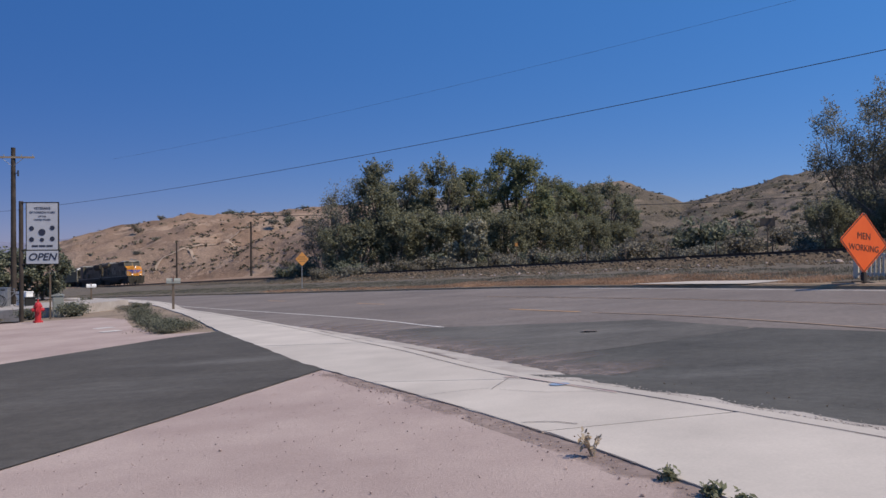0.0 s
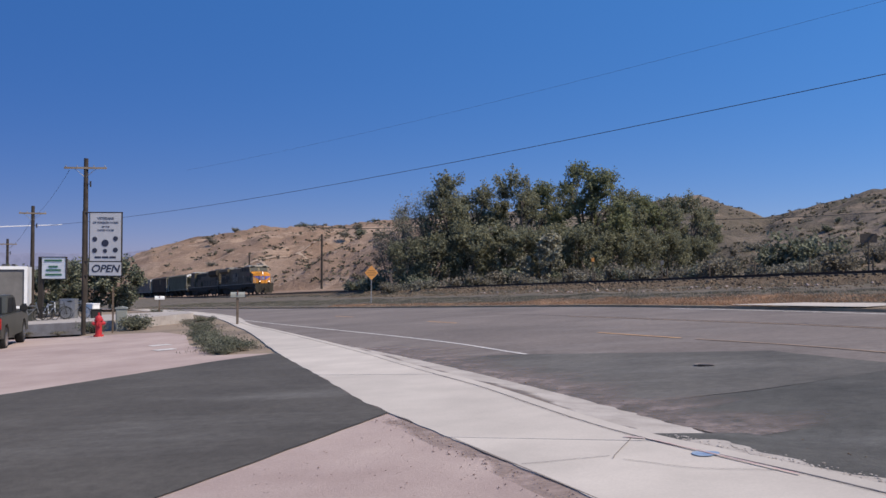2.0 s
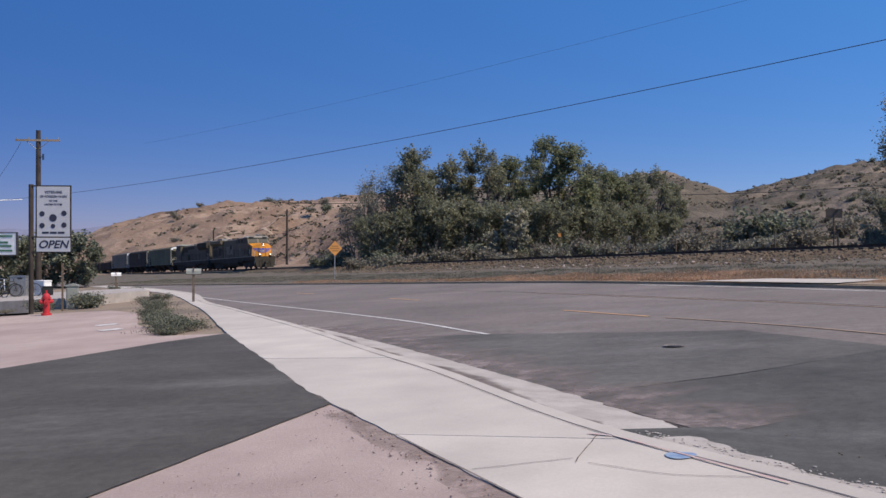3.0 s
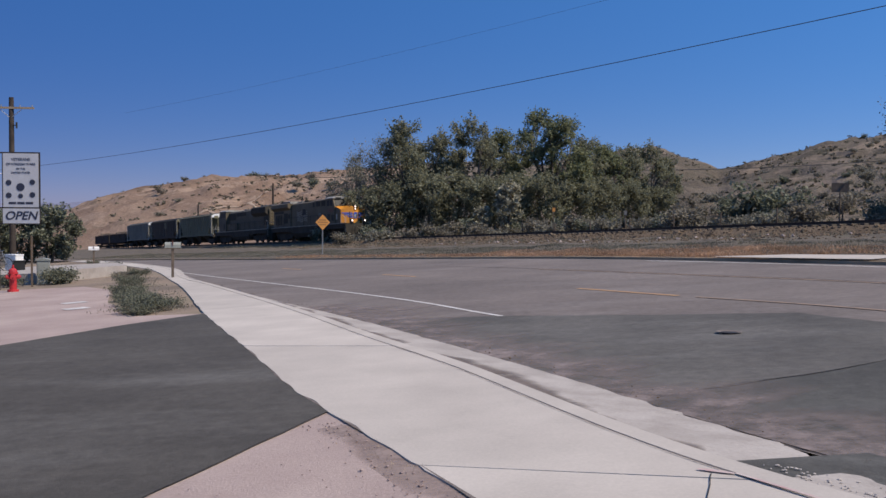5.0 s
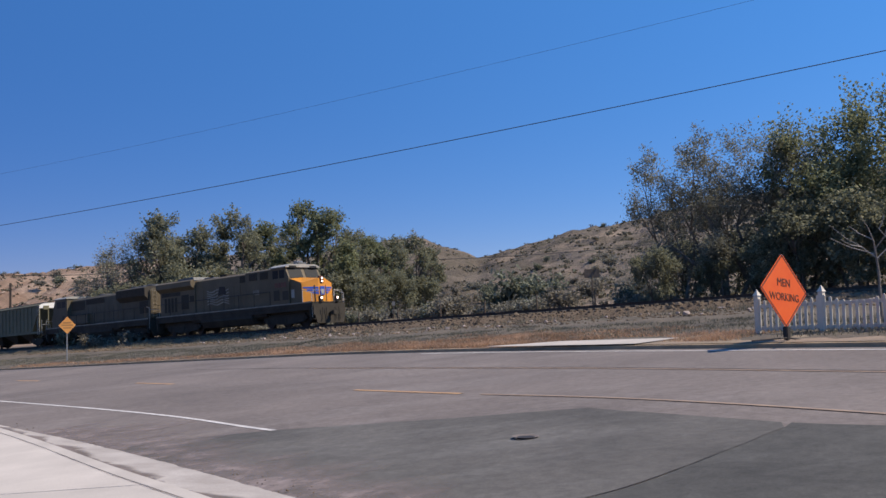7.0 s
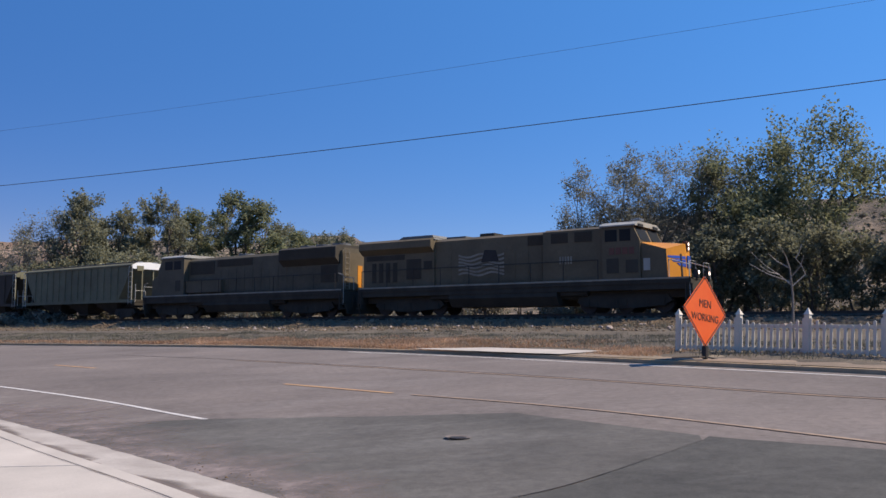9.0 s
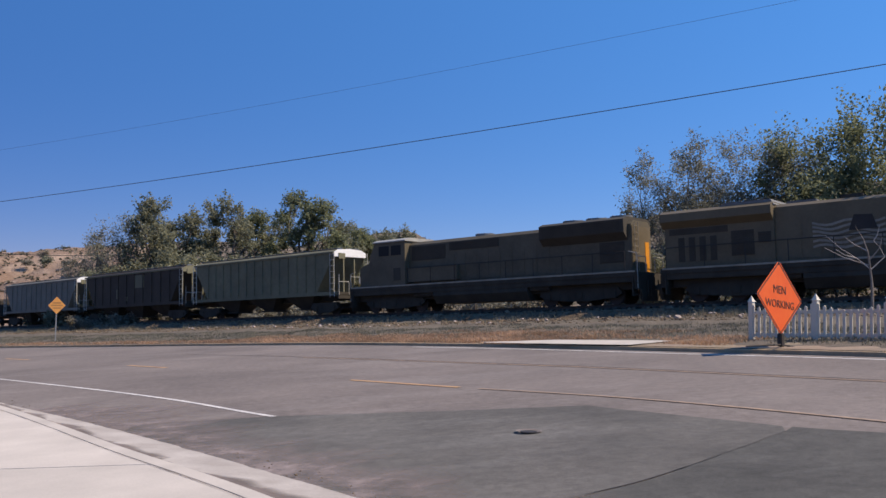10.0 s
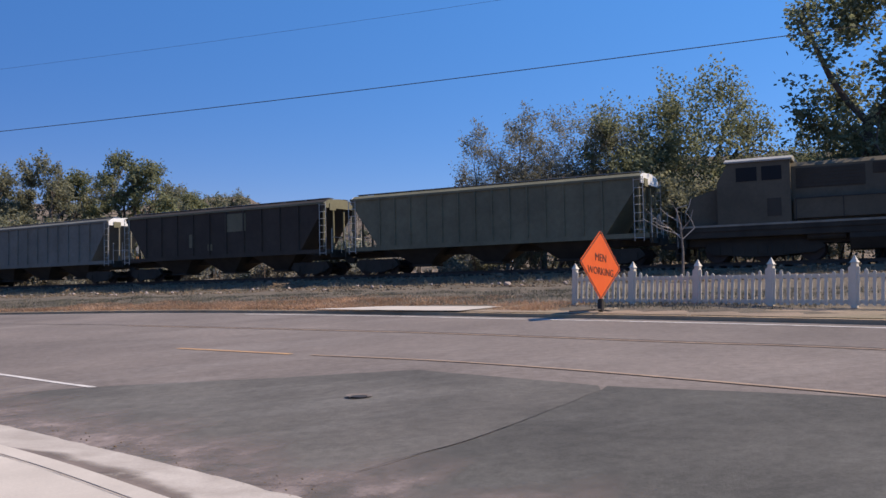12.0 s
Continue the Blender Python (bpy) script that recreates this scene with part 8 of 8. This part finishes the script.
def build_stones():
    rng = np.random.default_rng(90)
    p = np.column_stack([rng.uniform(-6, 3.2, 2600), 2.2 + 11 * rng.random(2600) ** 1.4])
    left = off_line(WALK_IN[::3], p[:, 0], p[:, 1]) < -0.05
    p = p[left & (p[:, 0] > -1.5 + (p[:, 1] - 12.35) * 0.352)]
    stones("gravel_stones", np.column_stack([p, base(p[:, 0], p[:, 1]) + LOT_UP + 0.012]), 0.003, 0.008, M["gravel"], "loose small stones on the packed gravel", 91)
    i = rng.integers(0, len(GUTTER) - 1, 1500)
    keep = (GUTTER[i, 1] > 2) & (GUTTER[i, 1] < 26)
    q = GUTTER[i][keep] + rng.normal(0, 0.16, (keep.sum(), 2)) + np.array([0.05, 0.03])
    q2 = CURB[rng.integers(0, len(CURB) - 1, 900)]
    q2 = q2[(q2[:, 1] > 3) & (q2[:, 1] < 30)] + np.array([0.28, 0.1])
    q2 = q2 + rng.normal(0, 0.07, q2.shape)
    q = np.vstack([q, q2])
    stones("gutter_grit", np.column_stack([q, base(q[:, 0], q[:, 1]) + ROAD_UP + 0.035]), 0.004, 0.011, M["stone_dark"], "dark grit and crumbled asphalt in the gutter", 92)
    line = part_of_line(CURB, 1, 10.2)
    i = rng.integers(0, len(line), 700)
    q = shifted(line, 0.19)[i] + np.abs(rng.normal(0, 0.13, (700, 1))) * np.array([[0.9, 0.4]]) + rng.normal(0, 0.03, (700, 2))
    stones("kerb_chips", np.column_stack([q, base(q[:, 0], q[:, 1]) + WALK_UP + 0.002 - 0.118 * np.maximum(0, off_line(CURB[::3], q[:, 0], q[:, 1]) - 0.168)]), 0.004, 0.015, M["concrete_worn"], "broken chips of pale concrete and asphalt by the kerb", 95, 0.35)
    line = shifted(part_of_line(WALK_IN, 2, 12), -0.06)
    i = rng.integers(0, len(line), 420)
    q = line[i] - np.abs(rng.normal(0, 0.16, (420, 1))) * np.array([[0.9, 0.4]]) + rng.normal(0, 0.02, (420, 2))
    stones("edge_stones", np.column_stack([q, base(q[:, 0], q[:, 1]) + LOT_UP + 0.008]), 0.003, 0.010, M["edge_dirt"], "crumbs of dirt and stone along the pavement's edge", 96, 0.6)
    pts = []
    for k in range(5200):
        s = rng.uniform(-45, 62)
        side = rng.uniform(2.0, 5.0)
        up = -0.28 - max(0, side - 2.1) * 0.40 + 0.02
        pts.append(tuple(on_track(s, side, up)))
    stones("ballast_stones", np.array(pts), 0.05, 0.12, M["stone_dark"], "loose dark ballast stones below the rails", 93, 0.8)
    s_ = rng.uniform(-40, 50, 5200)
    side = 4.2 + 4.2 * rng.random(5200) ** 1.5
    pts = np.array([tuple(on_track(a, b, 0)) for a, b in zip(s_, side)])
    verge = off_line(FAR_EDGE[::4], pts[:, 0], pts[:, 1])
    pts = pts[verge > 1.2]
    pts[:, 2] = ground_z(pts[:, 0], pts[:, 1]) + 0.01
    stones("bank_stones", pts, 0.03, 0.085, M["stone_dark"], "dark broken stone spilt down the bank", 97, 0.6)
    pts = []
    for k in range(110):
        s = rng.uniform(-15, 45)
        pts.append(tuple(on_track(s, rng.uniform(3.5, 7.5), 0)))
    pts = np.array(pts)
    pts[:, 2] = ground_z(pts[:, 0], pts[:, 1]) + 0.05
    stones("bank_rocks", pts, 0.04, 0.13, M["stone"], "pale broken rocks lying on the bank", 94, 0.7)


def scattered_scrub():
    """Low scrub dotted over the far slopes, beyond counting."""
    rng = np.random.default_rng(57)
    for name, count, az0, az1, near_, far_, size, leaf in (("hill_scrub", 750, -25, -4, 0.02, 0.98, 0.45, M["leaf_scrub"]), ("slope_scrub", 1700, 5, 47, 0.0, 1.0, 0.34, M["leaf_scrub"])):
        az = rng.uniform(az0, az1, count)
        if name == "hill_scrub":
            az = np.where(az < -14, az + 9 * rng.uniform(0, 1, count), az)
        r0, r1 = (np.interp(az, CREST[:, 0], CREST[:, i]) for i in (2, 3))
        u = near_ + (far_ - near_) * rng.uniform(0, 1, count) ** 1.3
        d = r0 + (r1 - r0) * u
        x, y = np.sin(np.radians(az)) * d, 4 + np.cos(np.radians(az)) * d
        s = rng.uniform(0.3, 1.0, count) ** 1.6
        per = 12
        off = rng.normal(0, 0.5, (count * per, 3)) * np.array([1.1, 1.1, 0.5])
        off[:, 2] = np.abs(off[:, 2]) + 0.1
        c = np.repeat(np.column_stack([x, y, ground_z(x, y)]), per, 0) + off * np.repeat(s, per)[:, None]
        tagged(new(name, leaf_mesh(name, c, size, leaf, rng, 1.3)), "sparse dark scrub dotted over the dry slopes", "scrub", kind="stuff")


def hill_trails():
    """Pale foot trails worn into the bare hillside."""
    for pts in ([(-58.8, 262.0), (-58, 256), (-60.4, 245.3), (-68.3, 240), (-71.9, 238), (-75.1, 234.8), (-76, 228.9)], [(-70, 239), (-67.5, 234), (-64.8, 229.2)], [(-60.4, 245), (-58.7, 241.5), (-47.4, 231.9)]):
        line = spline(pts, 1.0)
        line = line + 0.5 * np.array([[noise.noise((p[0] * 0.3, p[1] * 0.3, 1)), noise.noise((p[0] * 0.3, p[1] * 0.3, 5))] for p in line])
        edges = [shifted(line, d) for d in (-0.4, 0.0, 0.4)]
        zs = [ground_z(e[:, 0], e[:, 1]) + 0.22 for e in edges]
        verts = [(e[i, 0], e[i, 1], z[i]) for i in range(len(line)) for e, z in zip(edges, zs)]
        faces = [(3 * i + j, 3 * i + j + 1, 3 * i + j + 4, 3 * i + j + 3) for i in range(len(line) - 1) for j in (0, 1)]
        tagged(new("trail", mesh_from("trail", verts, faces, [M["trail"]])), "pale sandy trail worn into the hillside", "trail", kind="structure")


M["trail"] = surface("trail", (0.28, 0.205, 0.155), (0.38, 0.285, 0.215), 0.2, 2.0, 0.95, bump=0.2)
hill_trails()
build_trees()
scattered_scrub()
dead_sapling()
build_bushes()
build_grass()
weed_plant(1.0, 6.1, 0.17, 81, M["grass_straw"], "dry straw-coloured weed at the pavement's edge", True)
weed_plant(1.33, 5.35, 0.055, 82, M["leaf_weed"], "small green weed at the pavement's edge")
weed_plant(1.47, 4.95, 0.06, 83, M["leaf_weed"], "small green weed at the pavement's edge")
weed_plant(1.58, 4.7, 0.05, 84, M["leaf_weed"], "small green weed at the pavement's edge")
build_stones()


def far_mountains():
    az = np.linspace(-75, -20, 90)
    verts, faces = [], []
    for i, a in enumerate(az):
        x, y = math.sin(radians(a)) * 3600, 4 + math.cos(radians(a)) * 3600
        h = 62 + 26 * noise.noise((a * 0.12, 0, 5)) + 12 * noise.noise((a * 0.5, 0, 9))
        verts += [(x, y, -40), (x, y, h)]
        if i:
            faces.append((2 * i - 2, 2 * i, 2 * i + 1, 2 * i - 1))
    tagged(new("backdrop", mesh_from("backdrop", verts, faces, [M["mountain_haze"]])), "line of distant mountains, blue haze painted into their colour", "mountains", kind="structure")


far_mountains()


def contrail():
    bm = B()
    rod(bm, (-1760, 2437, 111.7), (-1411, 2645.7, 136.1), 1.8, 1.0, 8)
    tagged(part("contrail", bm, M["white_paint"]), "short thin white contrail low in the blue sky", "contrail", kind="structure")


contrail()


def dirt_heap():
    """A low heap of dirt left in the far gutter."""
    n, verts, faces = 22, [], []
    for j in range(6):
        r = 0.46 * j / 5
        for i in range(n):
            a = i * math.tau / n
            k = 1 + 0.18 * noise.noise((math.cos(a) * 1.5, math.sin(a) * 1.5, 3))
            x, y = r * k * math.cos(a), 0.6 * r * k * math.sin(a)
            verts.append((x, y, 0.11 * (1 - (j / 5) ** 1.4) + 0.012 * noise.noise((x * 14, y * 14, 0))))
            if j:
                b = (j - 1) * n
                faces.append((b + i, b + n + i, b + n + (i + 1) % n, b + (i + 1) % n))
    t = tagged(new("dirt_heap", mesh_from("dirt_heap", verts, faces, [M["grime"]], None, True)), "small heap of grey dirt lying in the gutter", "dirt heap")
    place(t, 12.02, 22.5, -65, ROAD_UP - 0.005)
    s = B()
    ball(s, (0, 0, 0.04), 0.055, (1.2, 0.9, 0.8), 1)
    stone = tagged(part("stone", s, M["white_paint"]), "pale stone lying beside the dirt heap", "stone")
    place(stone, 12.33, 22.2, 20, ROAD_UP)


dirt_heap()

# ---- movement ----
def motions():
    for thing, behind, half in TRAIN:
        rows = []
        for i in range(25):
            t = i * 0.5
            s = TRAIN_S + TRAIN_V * t + TRAIN_A * t * t - behind
            a, b = on_track(s + half), on_track(s - half)
            d = a - b
            yaw = math.degrees(math.atan2(d.y, d.x))
            tilt = -math.degrees(math.asin(d.z / d.length))
            c = (a + b) / 2
            rows.append((t, pose(c.x, c.y, c.z, 0, tilt, yaw)))
        walk(thing, rows)


motions()
